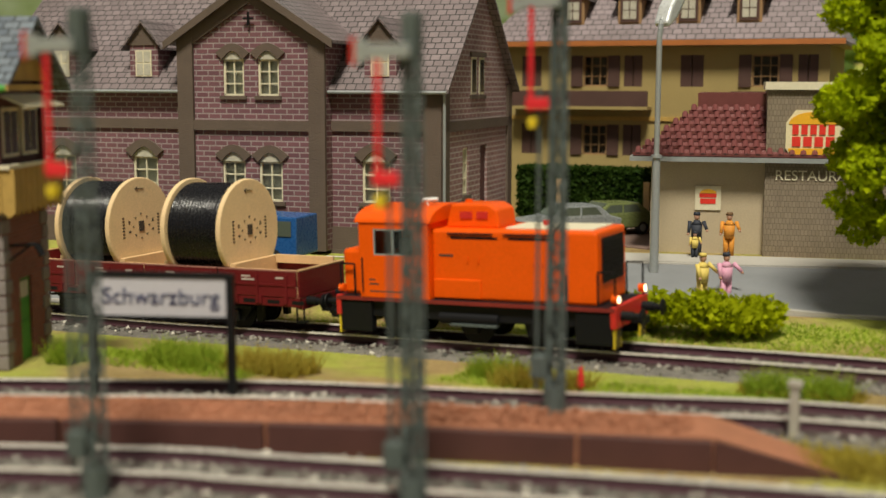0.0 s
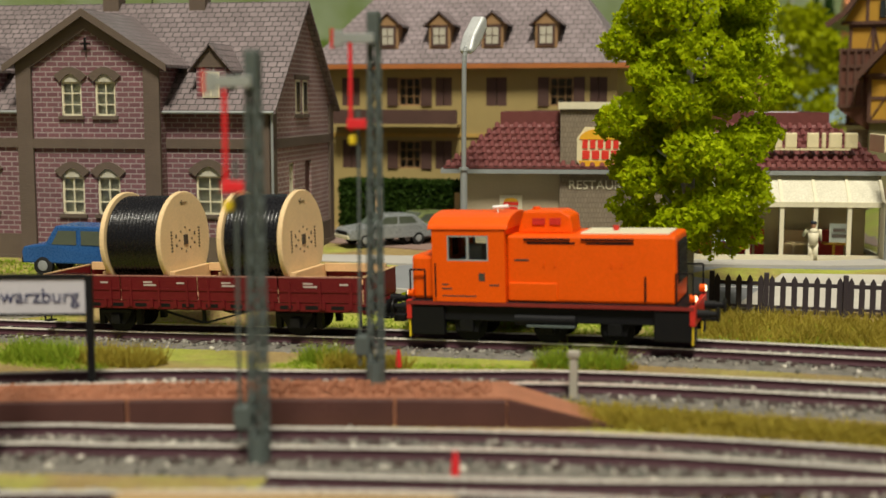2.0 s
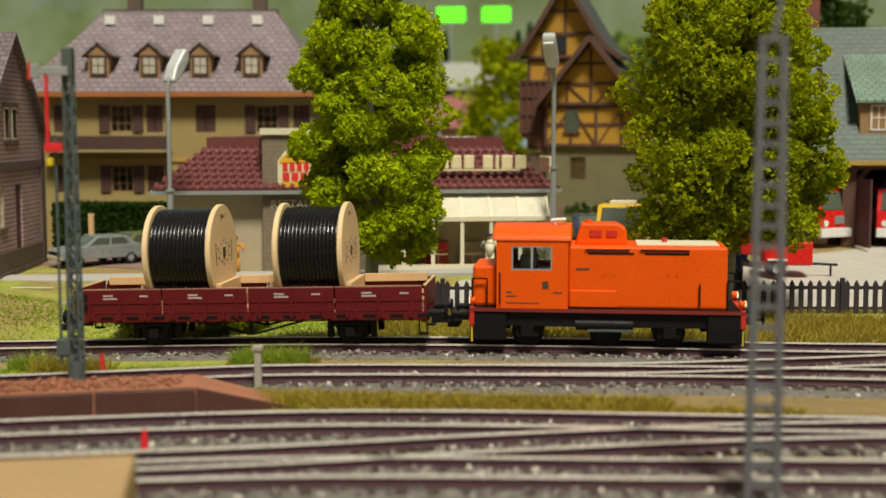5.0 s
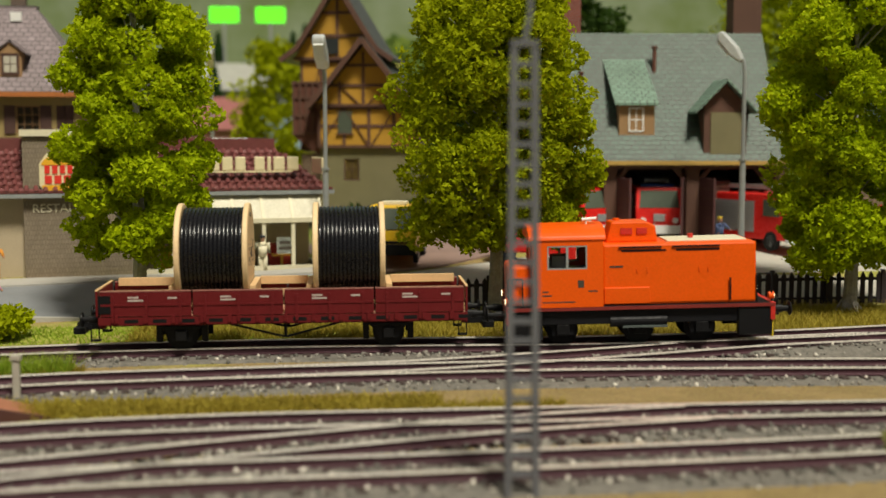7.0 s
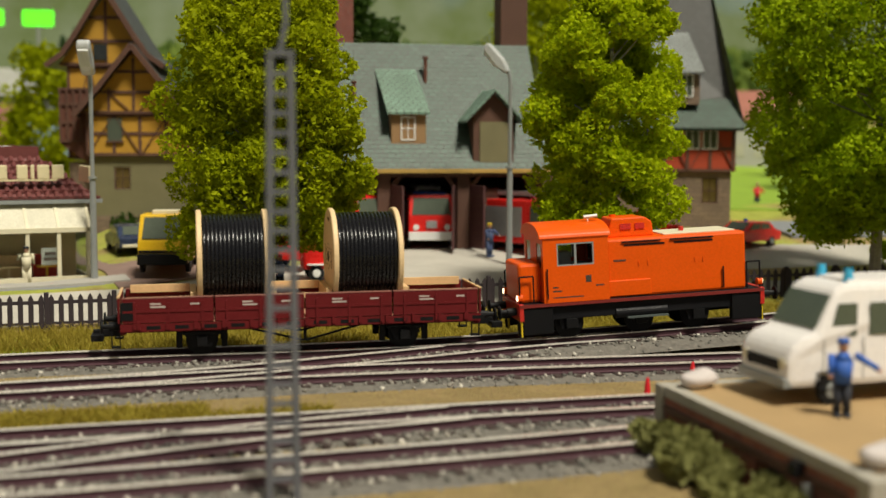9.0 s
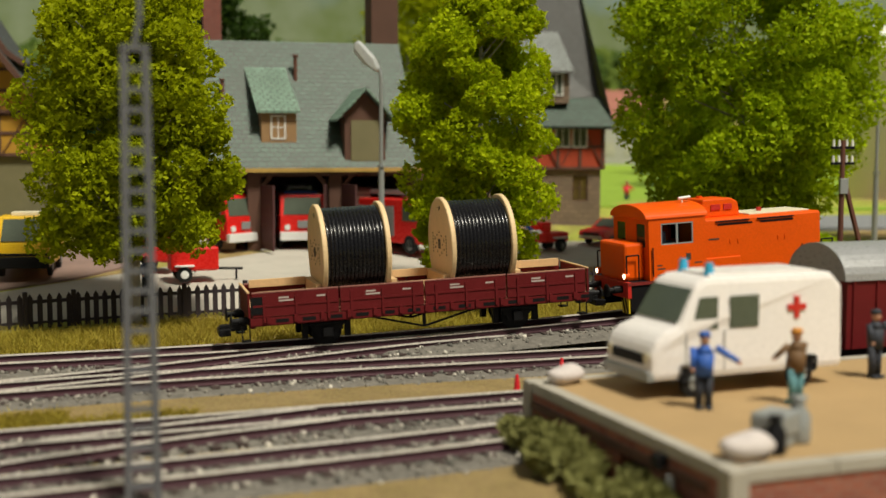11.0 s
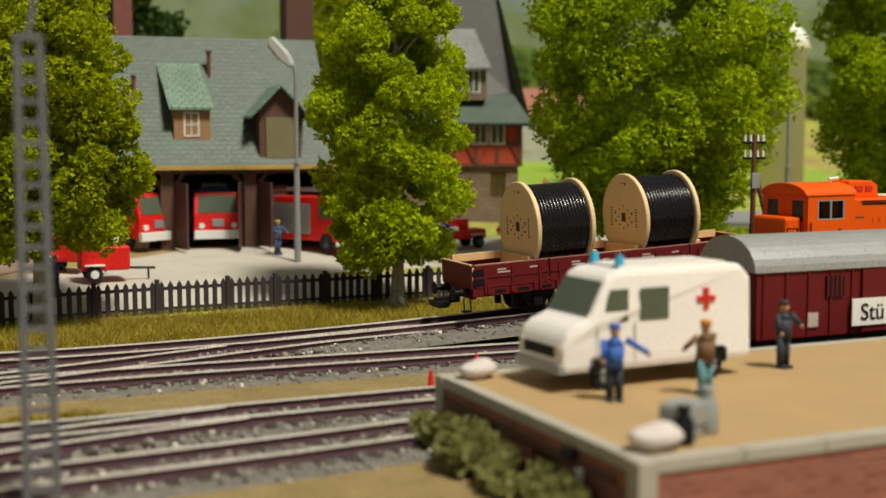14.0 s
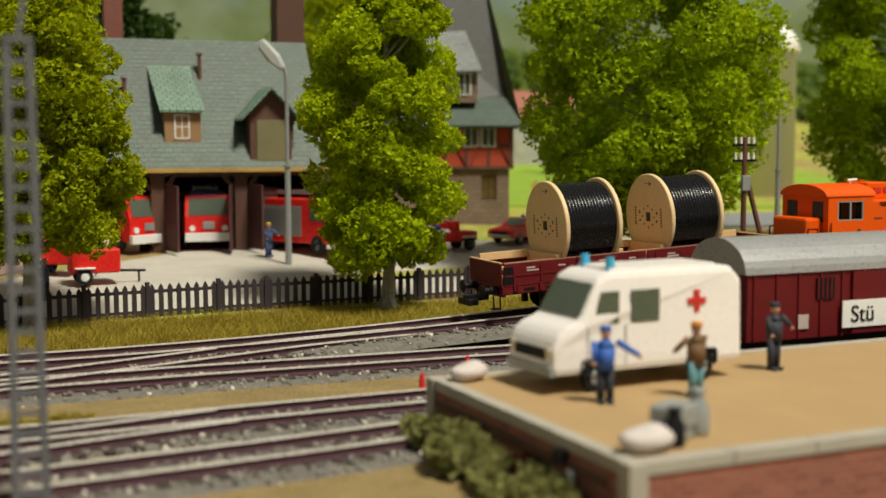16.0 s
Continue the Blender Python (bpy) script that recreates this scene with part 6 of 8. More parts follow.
# ---- far town and hills ----
for x, y, z, w, hh, wall, roof, lab in ((-15.5, 124, 2.0, 6.5, 6.0, (0.33, 0.16, 0.15), (0.30, 0.10, 0.09), "red roofed far house"), (-8.5, 120, 2.2, 8.5, 4.0, (0.38, 0.34, 0.28), (0.16, 0.24, 0.27), "far house with blue-grey roof"),
                                       (-18, 146, 5.0, 13, 7.5, (0.16, 0.18, 0.17), (0.36, 0.36, 0.32), "long grey far hall"), (-2.0, 140, 6.0, 5, 10.0, (0.72, 0.34, 0.10), (0.55, 0.2, 0.07), "orange far town house"),
                                       (12, 150, 9.0, 12, 5, (0.4, 0.38, 0.35), (0.22, 0.2, 0.2), "pale far house"), (58, 120, 5.0, 12, 5, (0.5, 0.48, 0.44), (0.35, 0.12, 0.08), "pale far house with red roof"), (-52, 118, 3.5, 10, 5, (0.45, 0.4, 0.32), (0.3, 0.13, 0.1), "far cottage with red roof")):
    t = thing("far_house", at(x, y, z - 0.8, rng.uniform(-12, 12)), lab + " in the blurred distance", "house", "far town houses")
    part("wall", B((0, 0, 0, w, 6, hh)), mat("far_wall", wall, 0.85), t)
    part("roof", prism([(-0.4, hh), (3, hh + 3.2), (6.4, hh)], -0.3, w + 0.3, "x"), mat("far_roof", roof, 0.7), t)
    for i in range(int(w / 2.2)):
        for k in range(max(1, int(hh / 2.6))):
            part("window", B((0.7 + 2.2 * i, -0.06, 1.2 + 2.5 * k, 1.8 + 2.2 * i, 0.0, 2.6 + 2.5 * k)), CURTAIN, t)
for x in (-13.6, -8.2):
    solo("green_panel", B((-1.7, 0, -0.9, 1.7, 0.15, 0.9)), glow("green_light", (0.12, 1.0, 0.02), 0.9), at(x, 150, 20.6), "bright green glowing panel in the distance", "sign", "green panels")
    solo("panel_pole", B((-0.15, 0.02, -12, 0.15, 0.13, -0.9)), GREY, at(x, 150, 20.6), "thin grey pole under a green panel", "pole", "panel poles")
tank = thing("white_tank", at(66.5, 81.5, 14.2), "rounded white tower top behind the trees", "tower")
part("shaft", lathe([(2.0, -14), (2.0, -0.4), (2.2, -0.3), (2.2, 0)], 28, "z"), WHITE, tank, smooth=True)
part("dome", lathe([(2.2, 0), *[(2.2 * math.cos(a), 2.2 * math.sin(a)) for a in [math.pi * i / 16 for i in range(1, 8)]], (0.05, 2.2)], 28, "z"), WHITE, tank, smooth=True)
part("rim", lathe([(2.2, -0.18), (2.3, -0.12), (2.3, 0.12), (2.2, 0.18)], 28, "z"), CREAM, tank)

# painted backdrop far behind: pale sky over soft hills
def backdrop_material():
    m, t, bs = nodes_of("painted_sky")
    v = object_coords(t)
    sep = t.nodes.new("ShaderNodeSeparateXYZ")
    t.links.new(v, sep.inputs[0])
    n = noise_tex(t, v, 0.03)
    up = node(t, "ShaderNodeMath")
    up.operation = "MULTIPLY_ADD"
    t.links.new(n, up.inputs[0])
    up.inputs[1].default_value = 26.0
    t.links.new(sep.outputs["Z"], up.inputs[2])
    c = mix(t, ramp(t, up.outputs[0], 44, 50), (0.13, 0.18, 0.06), (0.22, 0.33, 0.52))
    c = mix(t, ramp(t, noise_tex(t, v, 0.09), 0.35, 0.65), c, (0.22, 0.27, 0.18))
    t.links.new(c, bs.inputs["Base Color"])
    bs.inputs["Roughness"].default_value = 1.0
    return m


solo("backdrop", B((-500, 0, -20, 600, 1, 160)), backdrop_material(), at(0, 215), "painted backdrop of hazy hills and pale blue sky", "backdrop", kind="structure")


MEADOW = mat("meadow_green", (0.26, 0.40, 0.03), 0.95, var=0.25, scale=0.5, relief=0.4)
slab("meadow", [(37, 78), (60, 74), (90, 74), (90, 118), (60, 122), (37, 112)], 0.12, MEADOW, "bright green meadow beyond the houses")
strip("far_road", [(40, 70), (60, 69), (95, 66)], 5.0, 0.2, ASPHALT, "pale grey road beyond the houses")
gw = np.random.default_rng(61)
nw = 7000
wx, wy = gw.uniform(-120, 150, nw), 108 + 95 * gw.random(nw) ** 0.8
keep = ~((wx > -24) & (wx < 4) & (wy < 165)) & ~((wx > 30) & (wy < 135))
wx, wy = wx[keep], wy[keep]
FARWOODS = leaf_mat("far_woods", (0.03, 0.09, 0.02), (0.22, 0.30, 0.05))
tagged(new("far_woods", clumps(np.stack([wx, wy, np.array([terrain(a, b) for a, b in zip(wx, wy)]) + 1.2 * gw.random(len(wx))], 1), gw.uniform(0.7, 2.0, len(wx)), FARWOODS, gw)), "soft mixed green woods on the far slope", "woods", kind="stuff")

# ---- trees, bushes and grass ----
def tree(name, m, height, width, low, material, label, seed, n_lumps=70, per=150, shape="column", trunk=0.32, leaf=0.10, lump=1.0):
    g = np.random.default_rng(seed)
    th = thing(name, m, label, "tree", "trees behind the tracks")
    bm = R(((0, 0, -0.3), (0.1, 0, low + 0.5), trunk, trunk * 0.75), ((0.1, 0, low + 0.5), (0.0, 0.1, height * 0.85), trunk * 0.75, 0.06), seg=9)
    for k in range(5):
        a = 2 * math.pi * k / 5
        rod(bm, (0.15 * math.cos(a), 0.15 * math.sin(a), 0.25), (trunk * 2.1 * math.cos(a), trunk * 2.1 * math.sin(a), -0.3), trunk * 0.5, 0.05, seg=6)
    part("trunk", bm, BARK, th, "pale mottled bark")
    bm = bmesh.new()
    cs, lr = [], []
    for i in range(n_lumps):
        u = (i + g.random()) / n_lumps
        z = low + (height - low) * u
        if shape == "column":
            env = width / 2 * (0.55 + 0.45 * math.sin(math.pi * min(1, 0.15 + u * 0.9))) * (1 - 0.55 * max(0, u - 0.75) / 0.25)
        else:
            env = width / 2 * math.sin(math.pi * (0.12 + 0.80 * u)) ** 0.7
        a = g.random() * 6.283
        r = env * (0.35 + 0.55 * math.sqrt(g.random()))
        cs.append((r * math.cos(a), r * math.sin(a), z))
        lr.append(width * lump * (0.10 + 0.09 * g.random()))
        if i % 4 == 0:
            rod(bm, (0, 0, max(low * 0.9, z - 1.6)), (cs[-1][0] * 0.9, cs[-1][1] * 0.9, z), 0.07, 0.02, seg=5)
    part("branchwork", bm, BARK, th)
    cs, lr = np.array(cs), np.array(lr)
    d = g.normal(size=(n_lumps, per, 3))
    d /= np.linalg.norm(d, axis=2, keepdims=True)
    rad = 0.62 + 0.43 * g.random((n_lumps, per, 1)) ** 0.45
    wob = 1 + 0.22 * np.sin(d[..., :1] * 7 + cs[:, None, :1] * 3) * np.cos(d[..., 2:] * 6 + cs[:, None, 1:2])
    p = cs[:, None] + d * rad * wob * lr[:, None, None] * np.array([1, 1, 0.8])
    p = p.reshape(-1, 3)
    size = leaf * (0.6 + 0.9 * g.random(len(p)))
    crown = new("crown", leaves(p, size, material, g))
    crown.parent = th
    tagged(crown, "crown of many small foam leaves", kind="stuff")
    return th


tree("tree", at(-8.2, 50.2, -0.35), 14.5, 6.1, 2.9, LEAVES, "bright green leafy tree with pale mottled trunk beside the road", 1, 130, 700, leaf=0.062, lump=0.84)
tree("tree", at(6.1, 51.0, -0.25), 15.0, 8.4, 3.3, LEAVES2, "dense olive-green leafy tree before the wooden fence", 2, 165, 700, leaf=0.062, lump=0.82)
tree("tree", at(21.0, 50.6, -0.1), 15.5, 6.9, 1.9, LEAVES, "slender bright green leafy tree beside the fence", 3, 145, 700, leaf=0.062, lump=0.82)
tree("tree", at(35.6, 52.6, 0.5), 19.0, 12.8, 2.6, LEAVES3, "broad green leafy tree beside the road", 4, 190, 640, "round", leaf=0.075, lump=0.68)
tree("tree", at(53.5, 54.5, 0.6), 19.0, 9.2, 2.2, LEAVES3, "tall green leafy tree behind the goods wagon", 5, 90, 800, "round", leaf=0.08)
tree("tree", at(38.5, 92, 2.2), 16, 8, 2, LEAVES2, "dark green tree behind the houses", 6, 70, 120, "round", leaf=0.16)
tree("tree", at(33, 96, 2.2), 17, 11, 2, LEAVES2, "dark green tree behind the fire station", 7, 70, 120, "round", leaf=0.16)
tree("tree", at(17, 92, 2.2), 16, 9, 2, HEDGE, "dark tree rising behind the chimney", 8, 60, 110, "round", leaf=0.17)
tree("tree", at(-5.5, 108, 1.2), 13, 7, 1, LEAVES2, "olive tree behind the town houses", 9, 60, 100, "round", leaf=0.17)
tree("tree", at(62, 92, 2.2), 12, 12, 1, LEAVES3, "green tree on the far meadow", 10, 70, 100, "round", leaf=0.18)
tree("tree", at(-33, 100, 0.5), 12, 10, 1, LEAVES2, "autumn-tinged tree behind the station", 11, 60, 100, "round", leaf=0.18)


def conifer(m, h, g):
    th = thing("conifer", m, "slim dark green conifer on the far slope", "tree", "conifers on the slope")
    part("trunk", R(((0, 0, -0.5), (0, 0, h * 0.5), 0.2, 0.05), seg=6), BEAM, th)
    n = 900
    u = g.random(n) ** 0.8
    a = g.random(n) * 6.283
    r = (1 - u) * h * 0.2 * (0.5 + 0.5 * g.random(n)) + 0.05
    c = np.stack([r * np.cos(a), r * np.sin(a), h * (0.08 + 0.92 * u)], 1)
    ob = new("needles", clumps(c, 0.12 + 0.18 * g.random(n), CONIFER, g))
    ob.parent = th
    return th


g0 = np.random.default_rng(21)
c0 = conifer(at(-38, 112, terrain(-38, 112)), 9.0, g0)
for i in range(46):
    x = -75 + 3.1 * i + g0.uniform(-1.2, 1.2)
    y = 104 + g0.uniform(0, 34)
    if -22 < x < 2 and y < 160:
        y += 26
    copy_thing(c0, at(x, y, terrain(x, y) - 0.2, g0.uniform(0, 360)) @ Matrix.Scale(1.0, 4))


def bush(m, w, d, h, material, seed, label, n=1600, leaf=0.10):
    g = np.random.default_rng(seed)
    lumps = max(5, int(w * 3))
    c = np.stack([(g.random(lumps) - 0.5) * w, (g.random(lumps) - 0.5) * d, h * (0.25 + 0.4 * g.random(lumps))], 1)
    k = g.integers(lumps, size=n)
    v = g.normal(size=(n, 3))
    v /= np.linalg.norm(v, axis=1, keepdims=True)
    p = c[k] + v * (0.5 + 0.5 * g.random((n, 1))) * np.array([min(0.9, w * 0.3), min(0.9, d * 0.4), h * 0.42])
    p[:, 2] = np.maximum(p[:, 2], 0.02)
    ob = new("bush", leaves(p, leaf * (0.6 + 0.8 * g.random(n)), material, g))
    ob.matrix_world = m
    return tagged(ob, label, "bush", "bushes")


bush(at(-14.6, 46.6, -0.35, 8), 4.6, 1.4, 1.35, LEAVES2, 31, "low green bush beside the track", 3800, 0.085)
bush(at(12.75, 25.4, -0.35, 80), 5.4, 0.9, 0.85, DARKBUSH := leaf_mat("olive_bush", (0.17, 0.17, 0.05), (0.40, 0.40, 0.15)), 32, "olive bushes against the brick loading ramp", 3500, 0.12)
bush(at(12.85, 21.4, -0.35, 80), 3.6, 0.7, 0.6, DARKBUSH, 33, "olive bushes against the brick loading ramp", 2000, 0.12)
bush(at(2.6, 76.0, 1.5), 4, 2, 1.6, HEDGE, 34, "dark shrub behind the parked car", 1500, 0.13)
bush(at(42.0, 57.0, 0.7), 5, 2, 1.4, LEAVES3, 35, "green shrubs beside the far road", 1600, 0.13)
bush(at(-31.0, 66.6, 0.0), 2.2, 1.2, 0.8, LEAVES, 36, "bright shrub beside the station wall", 700, 0.1)


def tufts(spots, material, seed, label, hmin, hmax, width=0.035, lean=0.35):
    """Grass: spots are (x0, x1, y0, y1, count)."""
    g = np.random.default_rng(seed)
    b, hh = [], []
    for x0, x1, y0, y1, n in spots:
        x, y = g.uniform(x0, x1, n), g.uniform(y0, y1, n)
        b.append(np.stack([x, y, np.array([terrain(p, q) for p, q in zip(x, y)]) - 0.03], 1))
        hh.append(g.uniform(hmin, hmax, n))
    ob = new("grass", blades(np.concatenate(b), np.concatenate(hh), material, g, width, lean))
    return tagged(ob, label, "grass", kind="stuff")


tufts([(-8, 6, 45.6, 50.6, 9000), (6, 34, 45.2, 51.6, 22000), (34, 60, 45.5, 52, 7000)], DRYGRASS, 41, "dry yellow-brown grass along the fence", 0.15, 0.5, 0.035, 0.7)
tufts([(-9.5, 2.5, 34.2, 35.6, 5000), (-12, 6, 33.6, 34.6, 4000), (-11.5, -8.5, 40, 41, 900)], DRYGRASS, 42, "dry grass between the yard tracks", 0.12, 0.32, 0.035, 0.7)
tufts([(-40, -2, 45.3, 49.3, 16000), (-19, -9, 38.2, 40.2, 3600), (-29.0, -23, 35.2, 37.6, 3000), (-22, -15, 33.0, 33.6, 1200), (-28, -22, 30.4, 31.2, 900)], GREENGRASS, 43, "short green grass beside the tracks", 0.06, 0.2, 0.035, 0.8)
tufts([(-26.6, -24.4, 35.6, 36.8, 1100), (-11.3, -8.8, 40.0, 40.8, 900), (-29.0, -28.2, 34.6, 35.4, 300), (-18.6, -17.2, 39.4, 40.2, 500)], GREENGRASS, 44, "taller bright green tufts beside the tracks", 0.35, 0.8, 0.03, 0.45)
tufts([(-24.2, -22.0, 36.0, 37.6, 900), (-17.5, -15.0, 38.2, 39.6, 700)], DRYGRASS, 45, "brown withered tufts beside the tracks", 0.3, 0.75, 0.03, 0.5)

# ---- street lamps, signals, masts ----
LAMPHEAD = mat("lamp_head_metal", (0.62, 0.64, 0.64), 0.35, metal=0.3, var=0.1, relief=0.02)
def street_lamp(m, h=9.8, reach=1.5, face=0):
    t = thing("street_lamp", m @ pose(0, 0, 0, 0, 0, face), "grey curved street lamp with pale glass head", "street lamp", "street lamps")
    part("base", R(((0, 0, 0), (0, 0, h * 0.46), 0.17, 0.14), ((0, 0, h * 0.46), (0, 0, h * 0.47), 0.2, 0.2), seg=14), LAMPGREY, t)
    bm = bmesh.new()
    pts = [(0, 0, h * 0.46), (0, 0, h * 0.85)]
    for i in range(1, 7):
        a = radians(15 * i)
        pts.append((reach * 0.55 * (1 - math.cos(a)), 0, h * 0.85 + h * 0.085 * math.sin(a)))
    pts.append((reach * 0.75, 0, h * 0.94))
    for a, b in zip(pts, pts[1:]):
        rod(bm, a, b, 0.10, seg=10)
    part("arm", bm, LAMPGREY, t)
    tip = Matrix.Translation((reach * 0.62, 0, h * 0.93)) @ Matrix.Rotation(radians(-52), 4, "Y")
    bm = prism([(-0.3, -0.12), (0.3, -0.3), (1.3, -0.32), (1.55, -0.12), (1.5, 0.18), (0.4, 0.28), (-0.3, 0.12)], -0.3, 0.3, "y", 0.1)
    bmesh.ops.transform(bm, matrix=tip, verts=bm.verts)
    hd_ = part("lamp_head", bm, LAMPHEAD, t, "bright metal lamp head")
    bm = prism([(0.35, -0.37), (1.25, -0.39), (1.3, -0.3), (0.35, -0.28)], -0.24, 0.24, "y", 0.03)
    bmesh.ops.transform(bm, matrix=tip, verts=bm.verts)
    part("glass_bowl", bm, WHITE, hd_, "pale glass bowl")
    return t


street_lamp(at(-17.6, 53.8, -0.35), 10.6, 0.5, 75)
street_lamp(at(-0.9, 59.6, 0.5), 10.6, 0.9, -100)
street_lamp(at(19.6, 60.6, 0.8), 10.8, 0.5, 150)
street_lamp(at(47.0, 56.5, 0.45), 10.6, 2.2, 175)
street_lamp(at(-9.9, 97.0, 1.0), 12.0, 0.6, -90)


def semaphore(m, h, arm_z, arm_dir, label):
    t = thing("semaphore_signal", m, label, "railway signal", "semaphore signals")
    mast = part("mast", R(((0, 0, -0.4), (0, 0, 0.6), 0.26, 0.22), seg=10), MASTGREY, t)
    bm = bmesh.new()
    for s in (-1, 1):
        for q in (-1, 1):
            bar(bm, (0.15 * s, 0.15 * q, 0.3), (0.10 * s, 0.10 * q, h), 0.065, 0.065)
    n = int(h / 0.42)
    for i in range(n):
        z0, z1 = 0.5 + i * (h - 0.6) / n, 0.5 + (i + 1) * (h - 0.6) / n
        s = 1 if i % 2 else -1
        for q in (-1, 1):
            bar(bm, (0.125 * s, 0.125 * q, z0), (-0.125 * s, 0.125 * q, z1), 0.05, 0.04)
            bar(bm, (0.125 * q, 0.125 * s, z0), (0.125 * q, -0.125 * s, z1), 0.05, 0.04)
    part("lattice", bm, MASTGREY, t)
    part("head_plate", B((-0.15, -0.16, h - 0.7, 0.15, 0.16, h + 0.1), bev=0.05), MASTGREY, t)
    part("cable_duct", R(((-0.38, -0.1, 0.5), (-0.38, -0.1, h * 0.75), 0.04), seg=6), MASTGREY, t)
    a = part("signal_arm", turned(B((-0.75, -0.04, -0.12, 0.1, 0.04, 0.12), (-0.95, -0.04, -0.2, -0.7, 0.04, 0.2), bev=0.02), 0, (0, -0.3, h - 0.55)), LAMPGREY, t, "dull grey signal arm with red tip")
    part("arm_edge", turned(B((-1.0, -0.06, -0.24, -0.92, 0.06, 0.24), bev=0.01), 0, (0, -0.3, h - 0.55)), RED, a)
    lo = part("lower_arm", turned(B((-0.045, -0.04, -0.15, 0.045, 0.04, 2.0), bev=0.015), 0, (-0.5, -0.3, arm_z)), SIGNALRED, t, "narrow red lower arm standing upright")
    part("arm_pivot", turned(B((-0.1, -0.05, -0.12, 0.4, 0.05, 0.12), bev=0.03), 0, (-0.5, -0.3, arm_z)), SIGNALRED, lo)
    part("lantern", turned(B((-0.08, -0.1, -0.5, 0.08, 0.1, -0.28), bev=0.03), 0, (-0.45, -0.3, arm_z)), YELLOW, t, "small yellow lantern")
    part("winch_box", B((-0.5, -0.2, 0.75, -0.14, 0.2, 1.25), bev=0.04), MASTGREY, t)
    return t


SIGNALRED = mat("signal_red", (0.75, 0.02, 0.03), 0.45)
semaphore(at(-20.1, 26.5, -0.3), 8.7, 6.0, 0, "grey lattice semaphore signal mast beside the yard track")
semaphore(at(-14.6, 28.4, -0.3), 8.6, 5.9, 0, "grey lattice semaphore signal with red lower arm")
semaphore(at(-13.9, 33.6, 0.3), 9.1, 6.5, 0, "grey lattice semaphore signal standing on the platform end")


def lattice_mast(m, h=9.4):
    t = thing("catenary_mast", m, "slim grey lattice mast between the tracks", "mast")
    for s in (-1, 1):
        bm = bmesh.new()
        bar(bm, (0.30 * s, 0, -0.4), (0.21 * s, 0, h), 0.16, 0.14)
        part("leg", bm, LATTICE, t)
    n = 22
    for i in range(n):
        z = 0.4 + i * (h - 0.5) / n
        part("rung", B((-0.26, -0.05, z, 0.26, 0.05, z + 0.1)), LATTICE, t)
    part("cap", B((-0.28, -0.1, h - 0.1, 0.28, 0.1, h + 0.02)), LATTICE, t)
    bm = bmesh.new()
    bar(bm, (0.0, 0, h), (0.12, 0, h + 0.6), 0.12, 0.1)
    bar(bm, (0.12, 0, h + 0.6), (0.05, 0, h + 3.5), 0.12, 0.1)
    part("top_pole", bm, LATTICE, t)
    return t


lattice_mast(at(3.5, 25.7, -0.3))


def telegraph_pole(m):
    t = thing("telegraph_pole", m, "brown wooden telegraph pole with cross arms and white insulators", "telegraph pole")
    part("pole", R(((0, 0, -2.6), (0, 0, 4.6), 0.14, 0.11), seg=10), RUSTPIPE, t)
    bm = bmesh.new()
    bar(bm, (0.1, 0.0, 2.9), (1.5, 0.1, -1.2), 0.16, 0.16)
    part("stay", bm, RUSTPIPE, t)
    for z in (3.5, 4.2):
        part("cross_arm", B((-0.6, -0.06, z, 0.6, 0.06, z + 0.12)), DARK, t)
        for x in (-0.5, -0.2, 0.2, 0.5):
            part("insulator", R(((x, 0, z + 0.12), (x, 0, z + 0.42), 0.07, 0.05), seg=8), WHITE, t)
    part("box", B((-0.22, -0.2, 2.2, 0.22, -0.05, 2.9), bev=0.03), GREY, t)
    return t


telegraph_pole(at(36.5, 46.0, 2.6))


def name_sign(m):
    t = thing("station_sign", m, "white station name board on two black posts", "sign")
    part("post", B((-1.75, -0.08, -0.3, -1.57, 0.08, 3.1)), BLACK, t)
    part("post", B((1.57, -0.08, -0.3, 1.75, 0.08, 3.1)), BLACK, t)
    f = part("board", B((-1.57, -0.06, 2.1, 1.57, 0.06, 3.0)), SIGNGREY, t)
    part("border", B((-1.57, -0.09, 3.0, 1.57, 0.09, 3.12), (-1.57, -0.09, 2.02, 1.57, 0.09, 2.1)), BLACK, f)
    lettering("Schwarzburg", 0.54, NAVY, f, pose(0.02 * K, -0.065 * K, 2.38 * K, 90, 0, 0))
    return t


SIGNGREY = mat("sign_grey_enamel", (0.50, 0.49, 0.53), 0.45, var=0.1, relief=0.03)
NAVY = mat("navy_letters", (0.02, 0.025, 0.09), 0.5)
name_sign(at(-23.15, 32.3, -0.25, 20))
solo("marker_post", B((-0.1, -0.08, -0.35, 0.1, 0.08, 0.95), (-0.15, -0.12, 0.85, 0.15, 0.12, 1.0), bev=0.02), CONCRETE, at(-9.35, 35.9, 0.0), "pale concrete marker post beside the track", "post")
for x, y in ((-10.4, 28.9), (18.0, 36.1), (15.5, 34.0), (-15, 38.4)):
    solo("red_marker", R(((0, 0, -0.3), (0, 0, 0.0), 0.1, 0.08), ((0, 0, 0.0), (0, 0, 0.2), 0.08, 0.04), seg=10), SIGNALRED, at(x, y, 0.0), "small red marker peg on the ballast", "marker", "red marker pegs")


